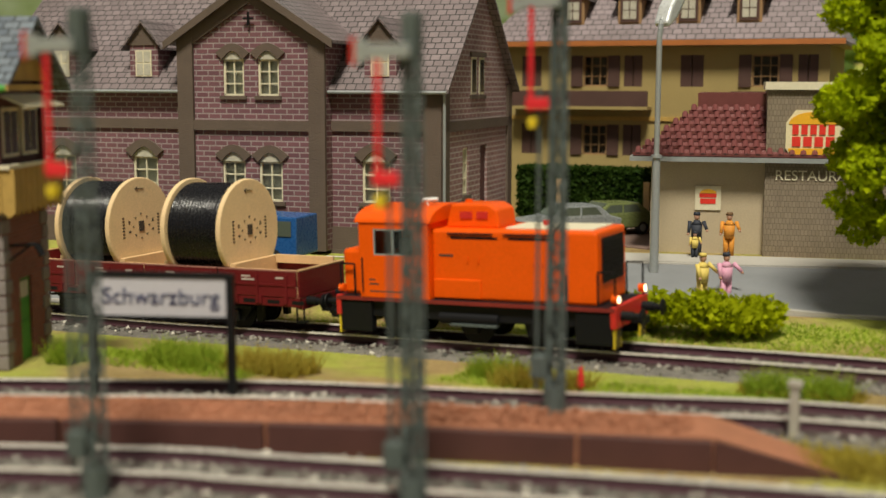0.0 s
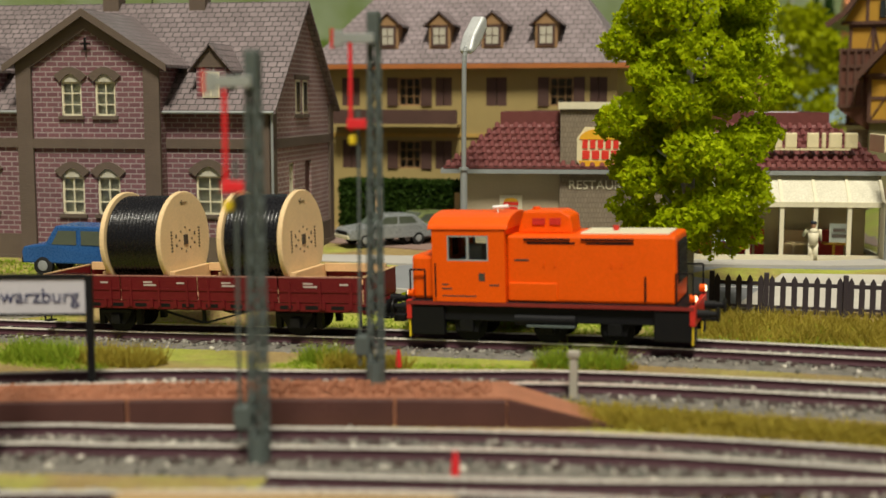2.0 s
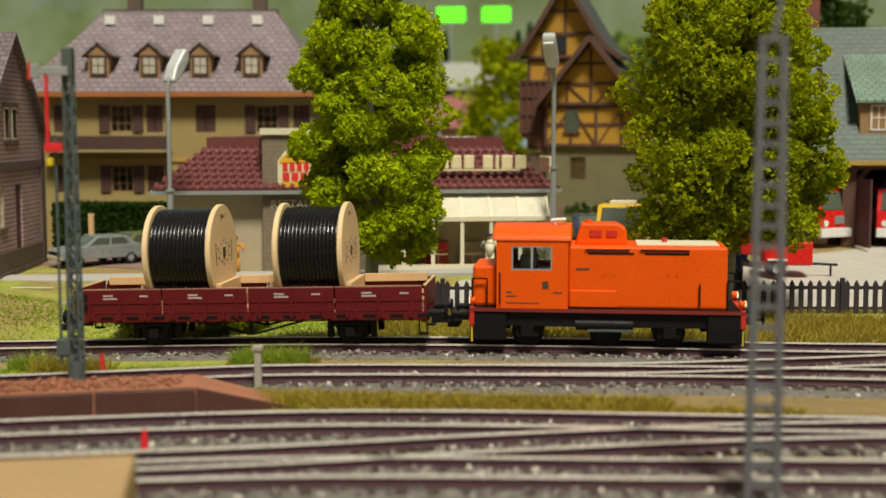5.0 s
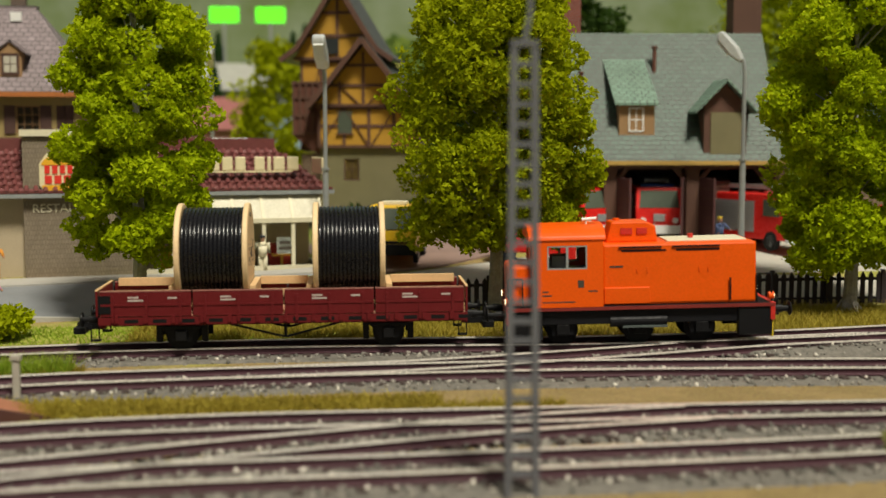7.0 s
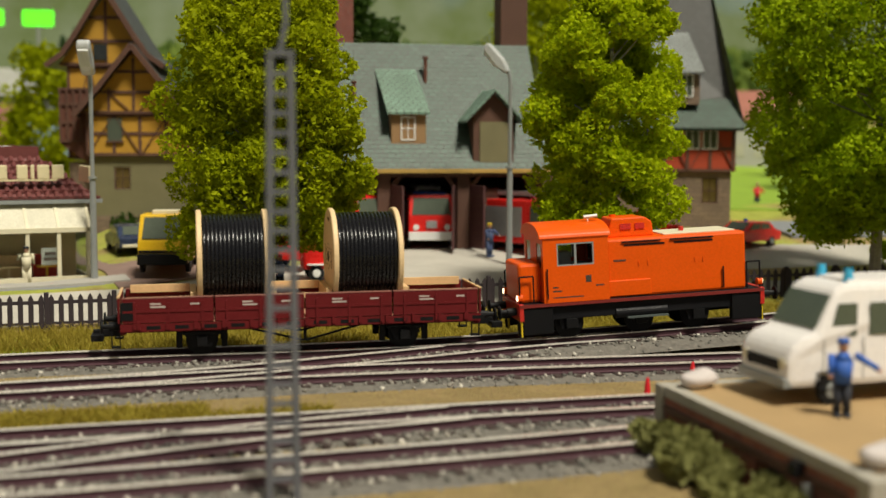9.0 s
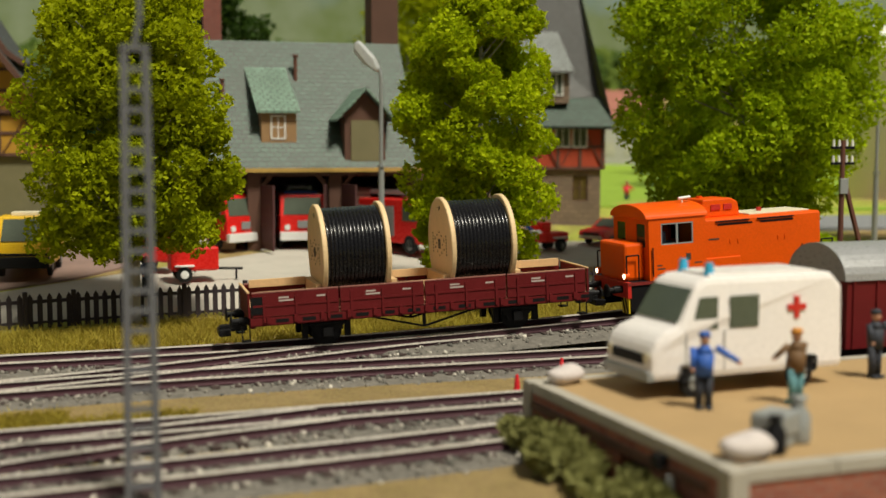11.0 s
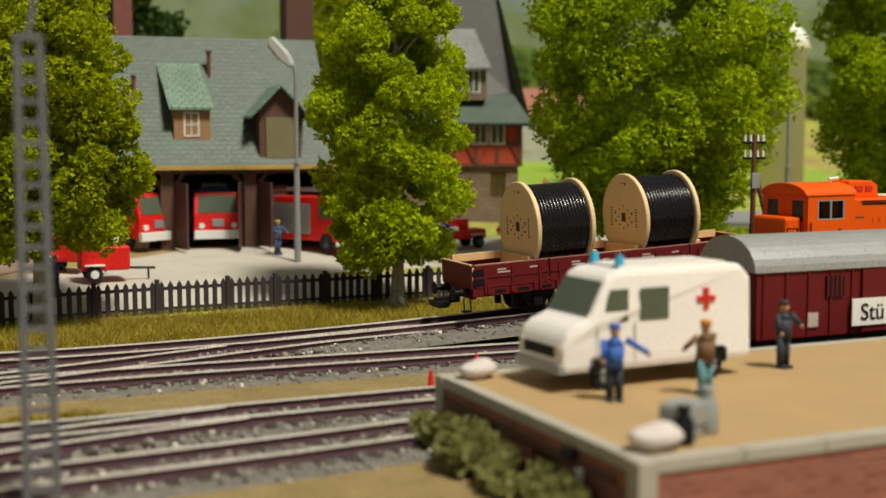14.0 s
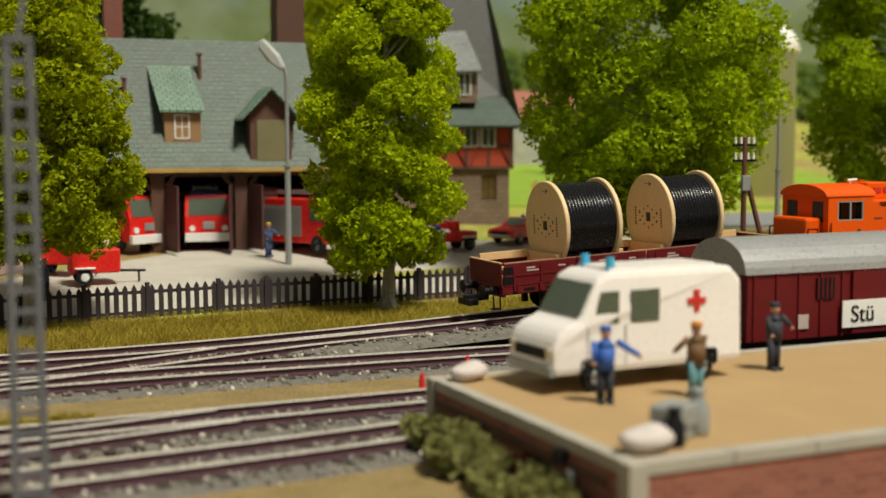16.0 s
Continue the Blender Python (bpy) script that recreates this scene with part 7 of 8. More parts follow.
# ---- low platform with red earth ----
def low_platform():
    near, far = [(-60, 13.2), (-40, 21.7), (-23, 28.8), (-16.4, 31.4), (-10.4, 33.2)], [(-60, 15.0), (-40, 23.5), (-23, 30.6), (-16.4, 33.2), (-10.9, 34.9)]
    bm = bmesh.new()
    n = len(near)
    top = [[bm.verts.new((*p, 0.32)) for p in r] for r in (near, far)]
    low = [[bm.verts.new((*p, -0.5)) for p in r] for r in (near, far)]
    e0, e1 = bm.verts.new((-7.9, 33.9, -0.4)), bm.verts.new((-8.3, 35.2, -0.4))
    for i in range(n - 1):
        bm.faces.new((top[0][i], top[0][i + 1], top[1][i + 1], top[1][i]))
        bm.faces.new((low[0][i], low[0][i + 1], top[0][i + 1], top[0][i]))
        bm.faces.new((low[1][i], low[1][i + 1], top[1][i + 1], top[1][i]))
    bm.faces.new((top[0][-1], e0, e1, top[1][-1]))
    bm.faces.new((low[0][-1], e0, top[0][-1]))
    bm.faces.new((low[1][-1], top[1][-1], e1))
    th = solo("platform", bm, REDEARTH, at(0, 0), "low platform of red-brown earth with dark edging", "platform", kind="structure")
    line = spline([(x, y, 0) for x, y in near], 3.4)
    for p, q in zip(line, line[1:]):
        d = q - p
        a = math.degrees(math.atan2(d.y, d.x))
        e = new("edge_slab", finish(B((0.04, -0.22, -0.36, d.length - 0.04, -0.02, 0.30), bev=0.03), PLATBRICK))
        e.parent = th
        e.matrix_local = at(p.x, p.y, 0, a)
    e = new("edge_slab", finish(prism([(0, -0.36), (2.7, -0.36), (0, 0.30)], -0.22, -0.02), PLATBRICK))
    e.parent = th
    e.matrix_local = at(-10.4, 33.2, 0, 17)
    g = np.random.default_rng(51)
    m_ = 3500
    u = g.random(m_)
    x = -45 + 34 * u
    y = np.interp(x, [-60, -40, -23, -16.4, -10], [13.4, 21.9, 29.0, 31.6, 33.5]) + 1.4 * g.random(m_)
    s = new("earth_crumbs", clumps(np.stack([x, y, np.full(m_, 0.33) + 0.1 * g.random(m_) * np.exp(-((x + 15) / 4) ** 2)], 1), 0.03 + 0.06 * g.random(m_), REDEARTH, g))
    tagged(s, "loose red-brown earth crumbs on the platform", "earth", kind="stuff")


low_platform()
solo("wooden_block", B((-2.8, -2.4, -0.35, 2.8, 1.3, 1.0), bev=0.08), SAND, at(-11.2, 21.9, 0.0, 15), "pale tan flat-topped block near the tracks", "block")


# ---- the loading ramp and what stands on it ----
def loading_ramp():
    h = thing("loading_ramp", at(0, 0), "brick loading ramp with sand top and concrete coping", "platform")
    x0, y0, x1, y1, z = 13.55, 19.6, 60.0, 28.9, 1.1
    # dark core paints the shade seen through the wall opening
    part("core", B((x0 + 0.3, y0 + 0.3, -0.4, x1, y1 - 0.3, z - 0.12)), INNERSHADE, h)
    part("front_wall", B((x0, y0, -0.5, x1, y0 + 0.3, z - 0.25)), RAMPBRICKS, h)
    bm = wall_holes(y0 + 0.3, y1 - 0.3, -0.5, z - 0.25, -0.3, 0, [(y0 + 3.0, -0.1, y0 + 4.3, 0.55)])
    part("end_wall", turned(bm, 90, (x0, 0, 0)), RAMPBRICKS, h)
    part("back_wall", B((x0, y1 - 0.3, -0.5, x1, y1, z - 0.25)), RAMPBRICKS, h)
    part("end_beam", B((x0 - 0.06, y0 + 0.8, 0.45, x0, y1 - 0.3, 0.62)), BEAM, h)
    part("top", B((x0 + 0.3, y0 + 0.3, z - 0.14, x1, y1 - 0.3, z - 0.01)), SAND, h, "smooth tan sand surface")
    n = 7
    for i in range(n):
        a, b = y0 + 0.35 + (y1 - y0 - 0.7) * i / n, y0 + 0.35 + (y1 - y0 - 0.7) * (i + 1) / n
        part("coping", B((x0 - 0.05, a + 0.01, z - 0.25, x0 + 0.32, b - 0.01, z + 0.02), bev=0.02), CONCRETE, h)
    for i in range(16):
        a, b = x0 + 0.35 + 2.0 * i, x0 + 0.35 + 2.0 * (i + 1)
        part("coping", B((a + 0.01, y0 - 0.05, z - 0.25, b - 0.01, y0 + 0.32, z + 0.02), bev=0.02), CONCRETE, h)
        part("coping", B((a + 0.01, y1 - 0.32, z - 0.25, b - 0.01, y1 + 0.05, z + 0.02), bev=0.02), CONCRETE, h)
    for y in (y0, y1):
        part("corner_stone", B((x0 - 0.1, y - (0.1 if y < 25 else 0.35), -0.4, x0 + 0.35, y + (0.35 if y < 25 else 0.1), z + 0.03), bev=0.05), CONCRETE, h)
    part("light_fitting", B((x0 - 0.25, y0 + 2.3, 0.55, x0, y0 + 2.6, 0.85), bev=0.03), BLACK, h)
    part("pipe", R(((x0 - 0.12, y0 + 2.0, -0.3), (x0 - 0.12, y0 + 2.0, 0.5), 0.1), seg=10), GREY, h)


loading_ramp()


def wheel(x, y, r, w, parent, hub=GREY):
    t = part("wheel", turned(lathe([(r * 0.6, -w / 2), (r, -w / 2 + 0.03), (r, w / 2 - 0.03), (r * 0.6, w / 2)], 20, "y"), 0, (x, y, r)), RUBBER, parent)
    s = 1 if y > 0 else -1
    part("rim", turned(lathe([(r * 0.58, 0.0), (r * 0.5, 0.03), (0.05, 0.04)], 14, "y"), 0, (x, y + s * (w / 2 - 0.02) - (0.02 if s < 0 else 0), r)), hub, t)


def vehicle(name, m, outline, half, paint, wheels, r, label, category, group="", side_windows=(), front_glass=(), trims=(), taper=0.1, bev=0.06):
    """A road vehicle from its side outline; the upper body leans in."""
    t = thing(name, m, label, category, group)
    bm = prism(outline, -half, half)
    top = max(z for _, z in outline)
    waist = outline[0][1] + (top - outline[0][1]) * 0.5
    for v in bm.verts:
        if v.co.z > waist:
            v.co.y *= 1 - taper * (v.co.z - waist) / (top - waist)
    bmesh.ops.bevel(bm, geom=bm.edges[:], offset=bev, segments=2, affect="EDGES", profile=0.6)
    part("body", bm, paint, t)
    for x in wheels:
        for s in (-1, 1):
            wheel(x, (half - 0.1) * s, r, 0.24, t)
    for x0, z0, x1, z1, lean in side_windows:
        for s in (-1, 1):
            yy = half * (1 - taper * ((z0 + z1) / 2 - waist) / (top - waist)) + 0.004
            w = prism([(x0, z0), (x1, z0), (x1 - lean[1], z1), (x0 + lean[0], z1)], yy * s, yy * s + 0.02 * s)
            part("side_window", w, GREENGLASS, t)
    for a, b, w in front_glass:
        bm = bmesh.new()
        pa, pb = Vector((a[0], 0, a[1])), Vector((b[0], 0, b[1]))
        d = pb - pa
        n = Vector((d.z, 0, -d.x)).normalized() * 0.03
        if n.dot(pa - Vector((0, 0, waist * 0.5))) < 0:
            n = -n
        vs = [bm.verts.new(p) for p in (pa + n + V(0, -w, 0), pa + n + V(0, w, 0), pb + n + V(0, w * 0.92, 0), pb + n + V(0, -w * 0.92, 0), pa - n + V(0, -w, 0), pa - n + V(0, w, 0), pb - n + V(0, w * 0.92, 0), pb - n + V(0, -w * 0.92, 0))]
        for f in ((0, 1, 2, 3), (7, 6, 5, 4), (0, 4, 5, 1), (1, 5, 6, 2), (2, 6, 7, 3), (3, 7, 4, 0)):
            bm.faces.new([vs[k] for k in f])
        part("windscreen", bm, GREENGLASS, t)
    for nm, bx, mt in trims:
        part(nm, B(bx, bev=0.02), mt, t)
    return t


VANWHITE = mat("van_white", (0.82, 0.78, 0.76), 0.35, var=0.06, relief=0.02)
BLUELIGHT = mat("blue_lamp", (0.06, 0.45, 0.75), 0.2, relief=0)
amb = vehicle("ambulance", at(18.0, 26.75, 1.095, 183), [(-2.85, 0.45), (-2.9, 2.5), (-2.6, 2.85), (1.2, 2.85), (1.5, 2.7), (2.05, 1.72), (2.48, 1.58), (2.7, 1.4), (2.83, 1.12), (2.82, 0.45)], 1.05, VANWHITE, (-1.55, 1.6), 0.36,
              "white ambulance van with red cross and blue roof lamps", "ambulance",
              side_windows=((0.95, 1.62, 1.72, 2.4, (0.0, 0.25)), (-0.25, 1.62, 0.6, 2.4, (0, 0))), front_glass=(((2.02, 1.8), (1.58, 2.58), 0.88),),
              trims=(("bumper", (2.7, -1.02, 0.45, 2.9, 1.02, 0.68), GREY), ("grille", (2.8, -0.7, 0.82, 2.85, 0.7, 1.08), DARK), ("roof_rack", (-2.2, -0.7, 2.83, 1.0, 0.7, 2.92), VANWHITE)), taper=0.16, bev=0.16)
for y in (-0.55, 0.55):
    part("blue_lamp", R(((0.9, y, 2.82), (0.9, y, 3.18), 0.13, 0.10), seg=12), BLUELIGHT, amb, "blue roof lamp")
for s in (-1, 1):
    part("red_cross", B((-1.5, 0.95 * s, 1.75, -1.35, 1.015 * s, 2.3), (-1.7, 0.949 * s, 1.95, -1.15, 1.012 * s, 2.1)), RED, amb)
    part("headlamp", R(((2.76, 0.8 * s, 1.0), (2.84, 0.8 * s, 1.0), 0.13), seg=12), CREAM, amb)
    part("door_line", B((0.75, 1.05 * s, 0.6, 0.78, 1.057 * s, 1.6), (1.85, 1.05 * s, 0.6, 1.88, 1.057 * s, 1.6)), GREY, amb)
    part("wheel_arch", B((-2.0, 1.02 * s, 0.4, -1.1, 1.06 * s, 0.82), (1.15, 1.02 * s, 0.4, 2.05, 1.06 * s, 0.82), bev=0.1), DARK, amb)


def doll(m, coat, legs, label, hat=None, pose_arm=0.5, skin=None):
    """A small painted railway figurine, one plain shape."""
    bm = bmesh.new()
    mats = [coat, legs, skin or SKIN, hat or skin or SKIN]
    def add(f, k):
        old = set(bm.faces)
        f()
        for q in set(bm.faces) - old:
            q.material_index = k
    for s in (-1, 1):
        add(lambda: rod(bm, (0.11 * s, 0, 0.05), (0.10 * s, 0, 0.85), 0.09, 0.12, seg=8), 1)
        add(lambda: box(bm, 0.11 * s - 0.06, -0.2, 0, 0.11 * s + 0.06, 0.1, 0.09), 1)
        add(lambda: rod(bm, (0.26 * s, 0, 1.42), ((0.30 + pose_arm * (s > 0) * 0.5) * s, -0.18, 0.98 + 0.15 * (s > 0)), 0.085, 0.06, seg=7), 0)
        add(lambda: ball(bm, ((0.31 + pose_arm * (s > 0) * 0.5) * s, -0.2, 0.95 + 0.15 * (s > 0)), 0.06, 1), 2)
    add(lambda: rod(bm, (0, 0, 0.78), (0, 0, 1.30), 0.20, 0.23, seg=10), 0)
    add(lambda: rod(bm, (0, 0, 1.30), (0, 0, 1.48), 0.23, 0.10, seg=10), 0)
    add(lambda: ball(bm, (0, -0.01, 1.62), 0.13, 2, (0.9, 1, 1.15)), 2)
    add(lambda: rod(bm, (0, 0, 1.68), (0, 0, 1.79), 0.145, 0.12, seg=10), 3)
    bmesh.ops.scale(bm, vec=(K, K, K), verts=bm.verts)
    for f in bm.faces:
        f.smooth = True
    me = bpy.data.meshes.new("doll")
    bm.to_mesh(me)
    bm.free()
    for q in mats:
        me.materials.append(q)
    ob = new("figurine", me)
    ob.matrix_world = m
    return tagged(ob, label, "figurine", "painted figurines")


SKIN = mat("painted_skin", (0.55, 0.30, 0.20), 0.6)
BLUECLOTH = mat("bright_blue", (0.03, 0.12, 0.50), 0.6)
DARKCLOTH = mat("dark_cloth", (0.025, 0.03, 0.045), 0.7)
BROWNCLOTH = mat("brown_cloth", (0.17, 0.09, 0.035), 0.7)
TEALCLOTH = mat("teal_cloth", (0.12, 0.30, 0.34), 0.7)
YELLOWCLOTH = mat("yellow_cloth", (0.75, 0.58, 0.14), 0.7)
PINKCLOTH = mat("pink_cloth", (0.72, 0.36, 0.50), 0.7)
ORANGECLOTH = mat("orange_cloth", (0.70, 0.28, 0.03), 0.7)
FIRECLOTH = mat("fire_blue", (0.06, 0.09, 0.20), 0.7)
doll(at(16.0, 24.5, 1.09, -20), BLUECLOTH, DARKCLOTH, "figurine in bright blue jacket and cap on the ramp", BLUECLOTH, 0.9)
doll(at(18.3, 24.2, 1.09, 190), BROWNCLOTH, TEALCLOTH, "figurine in brown jacket and teal trousers on the ramp", ORANGECLOTH, 0.4)
doll(at(22.2, 26.2, 1.09, 10), DARKCLOTH, DARKCLOTH, "figurine in dark uniform and cap beside the goods wagon", DARKCLOTH, 0.3)
doll(at(-15.2, 51.4, -0.33, 60), YELLOWCLOTH, YELLOWCLOTH, "figurine in pale yellow crossing the road", YELLOWCLOTH, 0.4)
doll(at(-14.5, 51.9, -0.33, 40), PINKCLOTH, PINKCLOTH, "figurine in pink dress with dark hair crossing the road", DARKCLOTH, 0.4)
doll(at(-16.9, 57.2, 0.46, 10), DARKCLOTH, DARKCLOTH, "figurine in dark suit before the restaurant wall", DARKCLOTH, 0.2)
doll(at(-16.85, 56.8, 0.42, 10) @ Matrix.Scale(0.62, 4), YELLOWCLOTH, DARKCLOTH, "small figurine in yellow before the restaurant wall", DARKCLOTH, 0.2)
doll(at(-15.7, 57.5, 0.48, 10), ORANGECLOTH, ORANGECLOTH, "figurine in orange beside the wall poster", BROWNCLOTH, 0.2)
doll(at(-3.9, 59.8, 0.5, 180), CREAM, CREAM, "figurine in pale clothes before the glazed front", DARKCLOTH, 0.2)
doll(at(19.2, 62.8, 1.05, 30), FIRECLOTH, FIRECLOTH, "fireman figurine with yellow helmet in the forecourt", YELLOW, 0.5)
doll(at(28.7, 64.3, terrain(28.7, 64.3) + 0.06, 30), FIRECLOTH, FIRECLOTH, "fireman figurine with yellow helmet behind the red trailer", YELLOW, 0.3)
doll(at(29.7, 64.6, terrain(29.7, 64.6) + 0.06, -20), BLUECLOTH, FIRECLOTH, "fireman figurine with yellow helmet behind the red trailer", YELLOW, 0.3)
doll(at(7.2, 55.6, 0.3, 30), FIRECLOTH, DARKCLOTH, "figurine in blue beside the tree at the fence", SIGNALRED, 0.3)
doll(at(46.5, 84, 2.2, 0), SIGNALRED, DARKCLOTH, "far figurine in red on the meadow path", None, 0.3)


def sack(m, mt, s=1.0):
    bm = bmesh.new()
    ball(bm, (0, 0, 0.26 * s), 0.5 * s, 3, (1.25, 0.8, 0.52))
    for v in bm.verts:
        v.co.z = max(0.0, v.co.z + 0.05 * math.sin(7 * v.co.x) * math.cos(5 * v.co.y))
    return solo("sack", bm, mt, m, "pale filled sack lying on the ramp edge", "sack", "sacks on the ramp", smooth=True)


SACK = mat("pale_sacking", (0.62, 0.56, 0.54), 0.85, var=0.15)
sack(at(14.3, 28.2, 1.1, 15), SACK, 0.9)
sack(at(14.35, 20.3, 1.1, 5), SACK, 1.0)


def churn(m, mt, s=1.0):
    bm = turned(lathe([(0.24 * s, 0), (0.26 * s, 0.05), (0.26 * s, 0.55 * s), (0.14 * s, 0.75 * s), (0.14 * s, 0.85 * s), (0.2 * s, 0.95 * s)], 16, "z"), 0)
    return solo("milk_churn", bm, mt, m, "grey metal churn standing on the ramp", "churn", "churns on the ramp", smooth=True)


solo("barrow", B((-0.45, -0.35, 0.25, 0.45, 0.35, 0.75), (-0.3, -0.3, 0.0, 0.35, 0.3, 0.25), bev=0.08), GREY, at(15.4, 20.9, 1.1, 30), "grey hand barrow with dark wheels on the ramp", "barrow")
churn(at(15.1, 20.45, 1.1), DARK, 0.8)
churn(at(16.1, 21.1, 1.1), GREY, 1.0)


def boxcar(m):
    t = thing("covered_goods_wagon", m, "dark red covered goods wagon with silver arched roof", "wagon")
    L, W = 10.0, 1.35
    part("body", B((0, -W, 1.0, L, W, 3.15)), OXIDE, t)
    arc = [(1.42 * math.cos(a), 3.05 + 1.05 * math.sin(a)) for a in [math.pi * i / 16 for i in range(17)]]
    part("end_wall", prism([(1.33 * math.cos(a), 3.05 + 0.97 * math.sin(a)) for a in [math.pi * i / 16 for i in range(17)]], 0, 0.06, "x"), OXIDE, t)
    part("roof", prism(arc, -0.12, L + 0.1, "x"), SILVER, t, "silver-grey arched roof")
    for i in range(12):
        part("side_rib", B((0.2 + i * 0.85, -W - 0.05, 1.0, 0.28 + i * 0.85, -W, 3.1)), OXIDE, t)
    part("vent", B((2.6, -W - 0.06, 2.2, 3.3, -W, 2.85)), DARK, t)
    for i in range(4):
        part("vent_bar", B((2.62 + 0.17 * i, -W - 0.08, 2.2, 2.68 + 0.17 * i, -W - 0.06, 2.85)), OXIDE, t)
    part("sliding_door", B((4.0, -W - 0.1, 1.05, 6.2, -W - 0.02, 3.0)), OXIDE, t)
    b = part("name_board", B((3.55, -W - 0.16, 1.25, 6.9, -W - 0.12, 2.1)), WHITE, t, "white board with black letters")
    lettering("Stü", 0.75, BLACK, b, pose(4.35 * K, (-W - 0.165) * K, 1.42 * K, 90, 0, 0))
    part("frame", B((-0.1, -1.2, 0.7, L + 0.1, 1.2, 1.0)), DARK, t)
    for x in (2.0, 8.0):
        wheelset(x, 0.5, t)
    part("marking", B((1.9, -W - 0.06, 1.3, 2.3, -W - 0.05, 1.75)), PALEPRINT, t)
    for y in (-0.9, 0.9):
        buffer(-0.1, y, 1.06, -1, t)


SILVER = mat("silver_roof", (0.42, 0.43, 0.44), 0.35, metal=0.4, var=0.15)
boxcar(at(24.6, 31.75, 0.01))


# ---- road vehicles ----
BLUEPAINT = mat("blue_paint", (0.02, 0.10, 0.30), 0.3, relief=0.02)
GREENPAINT = mat("olive_green_paint", (0.16, 0.19, 0.07), 0.3, relief=0.02)
SILVERPAINT = mat("silver_blue_paint", (0.34, 0.37, 0.38), 0.3, metal=0.3, relief=0.02)
NIGHTBLUE = mat("night_blue_paint", (0.03, 0.045, 0.09), 0.25, relief=0.02)
YELLOWPAINT = mat("yellow_paint", (0.85, 0.52, 0.01), 0.35, relief=0.02)
FIRERED = mat("fire_red", (0.72, 0.02, 0.015), 0.3, var=0.08, relief=0.02)
SEDAN = [(-2.2, 0.35), (-2.25, 0.85), (-1.75, 0.98), (-1.2, 1.42), (0.35, 1.45), (1.05, 0.98), (2.1, 0.85), (2.25, 0.7), (2.2, 0.35)]
SEDANWIN = ((-1.35, 0.98, -0.35, 1.36, (0.35, 0.0)), (-0.25, 0.98, 0.85, 1.36, (0.0, 0.5)))
SEDANGLASS = (((1.02, 1.0), (0.42, 1.42), 0.66), ((-1.72, 1.0), (-1.22, 1.40), 0.66))
SEDANTRIM = (("bumper", (2.18, -0.8, 0.4, 2.3, 0.8, 0.55), CREAM), ("rear_bumper", (-2.32, -0.8, 0.4, -2.2, 0.8, 0.55), CREAM), ("grille", (2.2, -0.6, 0.58, 2.27, 0.6, 0.75), DARK))
vehicle("off_road_car", at(-31.3, 47.7, 0.48, 186), [(-2.4, 0.5), (-2.4, 1.95), (1.0, 1.98), (1.45, 1.25), (2.35, 1.15), (2.45, 0.95), (2.4, 0.5)], 0.92, BLUEPAINT, (-1.5, 1.55), 0.4, "blue boxy off-road car parked by the station", "car", "parked cars",
        side_windows=((-2.2, 1.25, -1.25, 1.8, (0, 0)), (-1.05, 1.25, -0.1, 1.8, (0, 0)), (0.1, 1.25, 1.15, 1.8, (0, 0.3))), front_glass=(((1.42, 1.28), (1.05, 1.9), 0.75),), trims=(("bumper", (2.38, -0.85, 0.5, 2.5, 0.85, 0.7), BLACK),), taper=0.05)
vehicle("parked_car", at(-22.2, 62.2, 0.56, 232), SEDAN, 0.85, GREENPAINT, (-1.35, 1.4), 0.31, "olive green saloon car parked before the hedge", "car", "parked cars", SEDANWIN, SEDANGLASS, SEDANTRIM)
vehicle("parked_car", at(-23.4, 60.3, 0.56, 225), SEDAN, 0.85, SILVERPAINT, (-1.35, 1.4), 0.31, "silver-grey saloon car parked in the car park", "car", "parked cars", SEDANWIN, SEDANGLASS, SEDANTRIM)
vehicle("parked_car", at(0.8, 68.4, 1.2, 100), [(x, z) for x, z in SEDAN], 0.95, NIGHTBLUE, (-1.35, 1.4), 0.31, "dark blue saloon car parked beside the restaurant", "car", "parked cars", SEDANWIN, SEDANGLASS, SEDANTRIM)
vehicle("parked_car", at(35.0, 64.4, terrain(35.0, 64.4) + 0.05, 205), SEDAN, 0.88, FIRERED, (-1.35, 1.4), 0.31, "red fire brigade car with blue lamp in the forecourt", "car", "parked cars", SEDANWIN, SEDANGLASS, SEDANTRIM)
part("blue_lamp", R(((0, 0, 1.44), (0, 0, 1.62), 0.12, 0.09), seg=10), BLUECLOTH, bpy.data.objects["parked_car.003"], "blue roof lamp")
yt = vehicle("yellow_truck", at(2.6, 61.2, terrain(2.6, 61.2) + 0.1, 260), [(-2.8, 0.5), (-2.8, 1.3), (0.3, 1.35), (0.35, 2.75), (1.85, 2.75), (2.35, 1.55), (2.45, 0.5)], 1.15, YELLOWPAINT, (-1.7, 1.5), 0.48, "yellow lorry with black bumper and pale roof box", "truck",
             side_windows=((0.8, 1.7, 1.7, 2.5, (0, 0.1)),), front_glass=(((2.34, 1.65), (1.92, 2.62), 0.95),), trims=(("bumper", (2.40, -1.15, 0.45, 2.58, 1.15, 0.95), BLACK), ("roof_box", (0.6, -0.6, 2.75, 1.5, 0.6, 2.92), CREAM), ("stripe", (2.42, -1.1, 1.0, 2.5, 1.1, 1.12), BLACK)), taper=0.05)


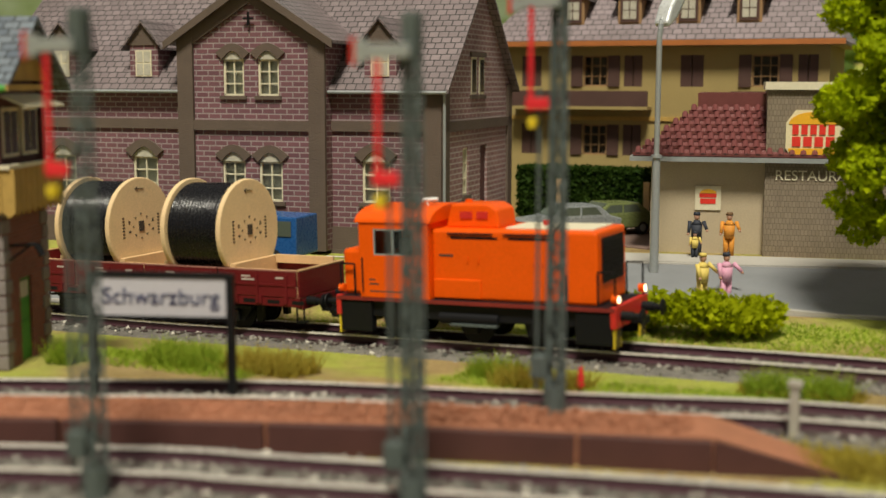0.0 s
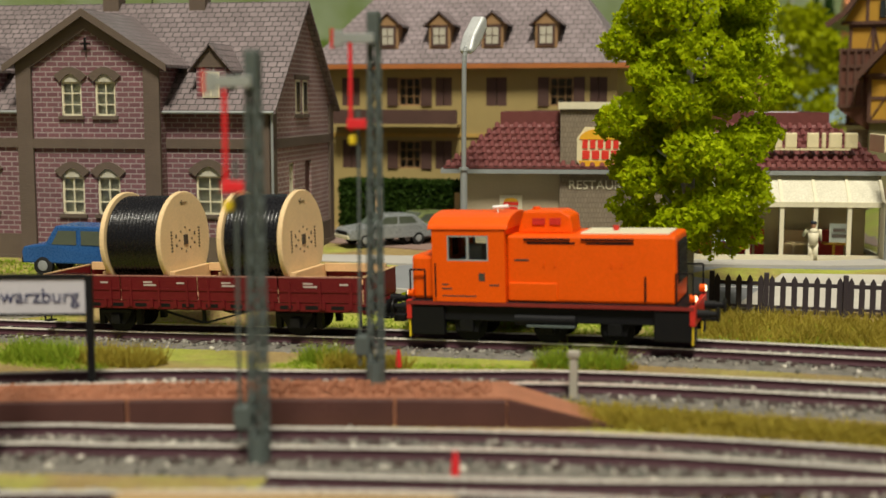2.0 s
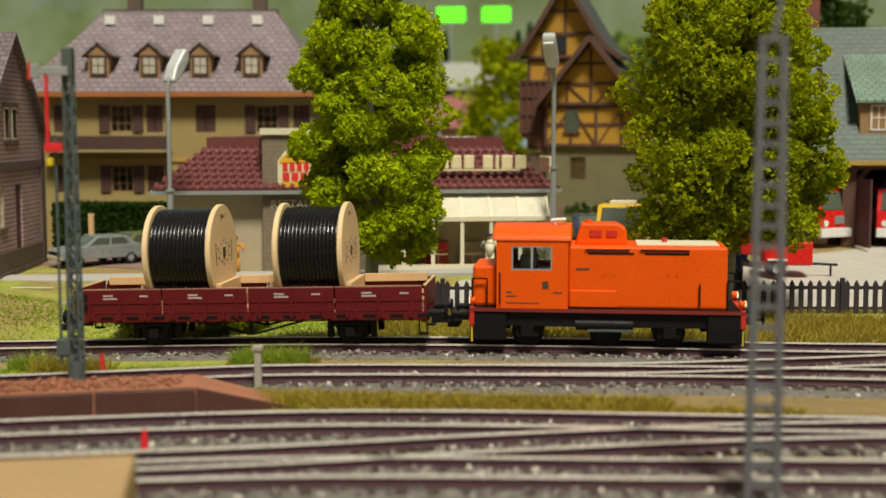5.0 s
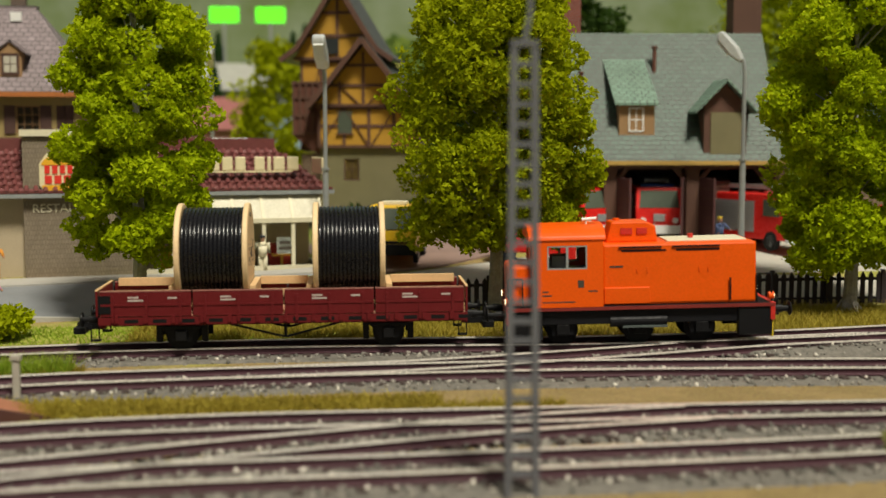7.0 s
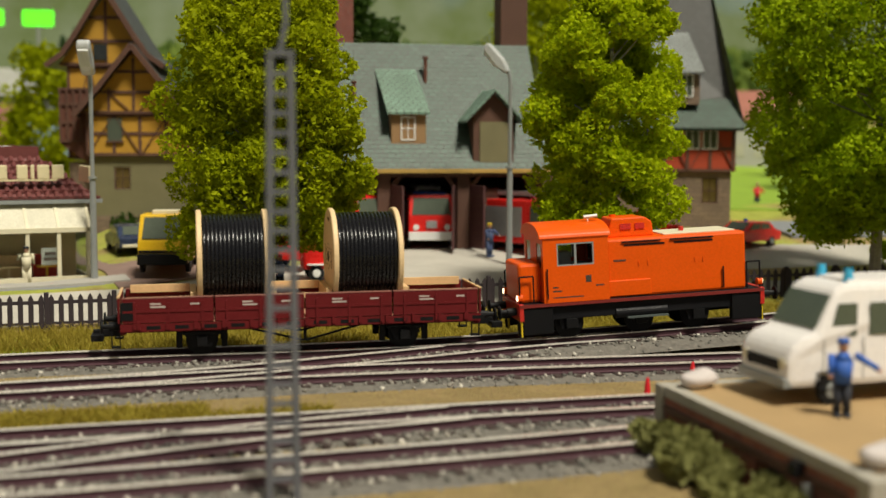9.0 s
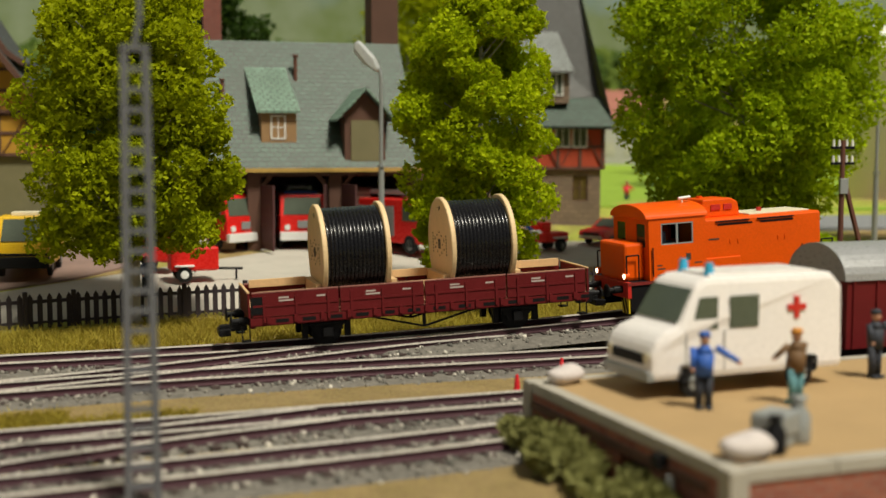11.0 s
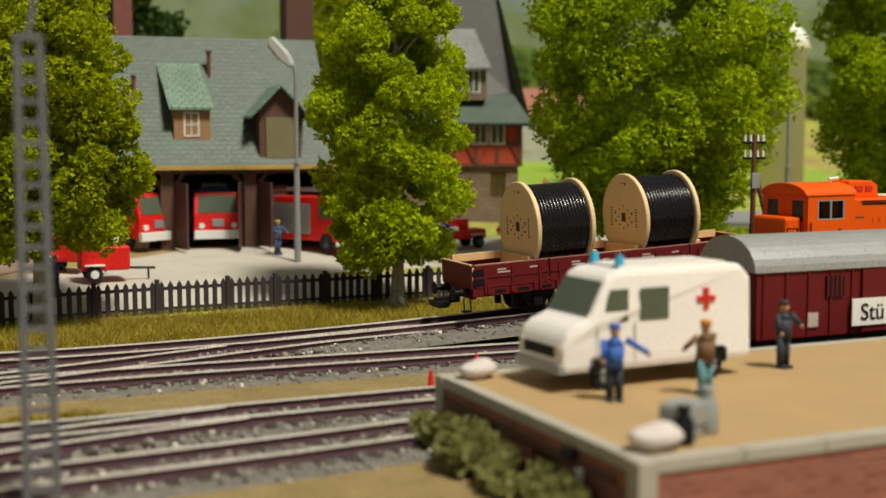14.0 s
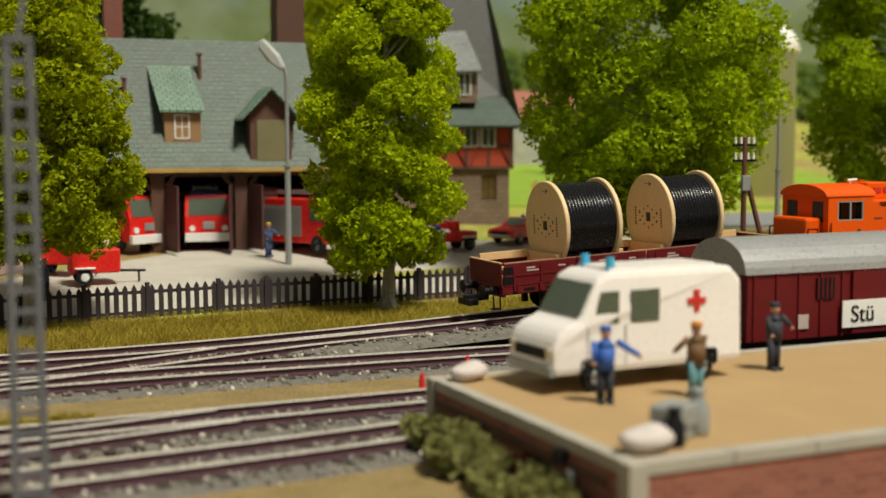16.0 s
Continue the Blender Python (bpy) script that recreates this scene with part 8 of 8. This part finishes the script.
def fire_engine(m, label, ladder=True):
    t = vehicle("fire_engine", m, [(-3.3, 0.55), (-3.3, 2.85), (2.35, 2.9), (2.75, 1.75), (2.8, 0.55)], 1.25, FIRERED, (-2.0, 1.75), 0.5, label, "fire engine", "fire engines",
                side_windows=((1.2, 1.75, 2.3, 2.6, (0, 0.15)),), front_glass=(((2.73, 1.82), (2.42, 2.72), 1.05),),
                trims=(("bumper", (2.72, -1.25, 0.45, 2.98, 1.25, 0.9), WHITE), ("badge", (2.80, -0.3, 1.1, 2.88, 0.3, 1.5), SILVER), ("blue_bar", (1.5, -0.9, 2.9, 1.75, 0.9, 3.05), BLUECLOTH)), taper=0.06)
    for s in (-1, 1):
        part("headlamp", R(((2.78, 0.85 * s, 1.15), (2.86, 0.85 * s, 1.15), 0.16), seg=12), WHITE, t)
        part("locker", B((-3.1, 1.25 * s, 0.9, 0.6, 1.27 * s, 2.5)), SILVER, t, "silver roller shutter lockers")
        for k in range(8):
            part("shutter_line", B((-3.1, 1.268 * s, 1.0 + 0.18 * k, 0.6, 1.28 * s, 1.03 + 0.18 * k)), GREY, t)
    if ladder:
        for s in (-0.6, 0.6):
            part("ladder_rail", B((-3.2, s - 0.06, 3.1, 1.2, s + 0.06, 3.3)), SILVER, t)
        for k in range(14):
            part("ladder_rung", B((-3.1 + 0.3 * k, -0.6, 3.15, -3.02 + 0.3 * k, 0.6, 3.22)), SILVER, t)
    return t


fire_engine(at(17.1, 68.2, 1.31, 262), "red fire engine standing in the open garage")
fire_engine(at(21.9, 64.2, 1.12, 298), "red fire engine with silver ladder leaving the garage")
fire_engine(at(12.2, 68.0, 1.31, 300), "red fire engine with white bumper in the garage", False)


def fire_trailer(m, label, crane=False):
    t = thing("fire_trailer", m, label, "trailer", "red trailers")
    part("body", B((-1.1, -0.6, 0.5, 1.1, 0.6, 1.05 if crane else 1.6), bev=0.1), FIRERED, t)
    for s in (-1, 1):
        wheel(0.5, 0.65 * s, 0.36, 0.2, t, WHITE)
        part("mudguard", B((0.05, 0.6 * s, 0.72, 0.95, 0.85 * s, 0.8), bev=0.03), WHITE, t)
    part("drawbar", R(((-1.1, 0, 0.55), (-2.3, 0, 0.5), 0.06), ((-2.0, 0, 0.5), (-2.0, 0, 0.0), 0.05), seg=8), BLACK, t)
    if crane:
        bm = bmesh.new()
        bar(bm, (-0.2, 0, 1.05), (-2.4, 0, 2.3), 0.28, 0.25)
        part("boom", bm, FIRERED, t)
        part("pump", B((-0.5, -0.35, 1.05, 0.1, 0.35, 1.6), bev=0.05), FIRERED, t)
        part("tank", turned(lathe([(0.1, -0.3), (0.3, -0.25), (0.3, 0.25), (0.1, 0.3)], 12, "x"), 0, (-0.9, -0.3, 0.9)), WHITE, t)
    return t


fire_trailer(at(9.6, 57.8, 0.66, 180), "red box trailer with drawbar in the forecourt")
fire_trailer(at(29.8, 62.6, terrain(29.8, 62.6) + 0.06, 8), "red pump trailer with raised boom", True)
fire_trailer(at(8.2, 60.5, 0.86, 150), "red box trailer behind the tree")


# ---- fence ----
PICKET = mat("dark_picket", (0.035, 0.024, 0.03), 0.7)
PICKET_MESH = finish(prism([(-0.1, 0.02), (0.1, 0.02), (0.1, 1.25), (0.0, 1.42), (-0.1, 1.25)], -0.03, 0.03), PICKET)


def fence(pts):
    line = spline(pts, 2.4)
    for p, q in zip(line, line[1:]):
        d = q - p
        t = thing("fence_panel", at(p.x, p.y, terrain(p.x, p.y), math.degrees(math.atan2(d.y, d.x))) @ pose(0, 0, 0, 0, -math.degrees(math.atan2(terrain(q.x, q.y) - terrain(p.x, p.y), d.length)), 0), "dark brown wooden picket fence panel", "fence", "picket fence panels")
        part("post", B((-0.09, -0.1, -0.3, 0.09, 0.1, 1.5), bev=0.02), PICKET, t)
        part("rail", B((0.05, 0.03, 1.02, d.length, 0.1, 1.16)), PICKET, t)
        part("rail", B((0.05, 0.03, 0.2, d.length, 0.1, 0.3)), PICKET, t)
        n = max(1, round(d.length / 0.37))
        for i in range(n):
            share("picket", PICKET_MESH, t, at((i + 0.5) * d.length / n, 0, 0))


fence([(-7.3, 51.2, 0), (0, 51.5, 0), (6, 52.2, 0), (14, 52.6, 0), (26, 52.8, 0), (40, 53.2, 0)])
motions()
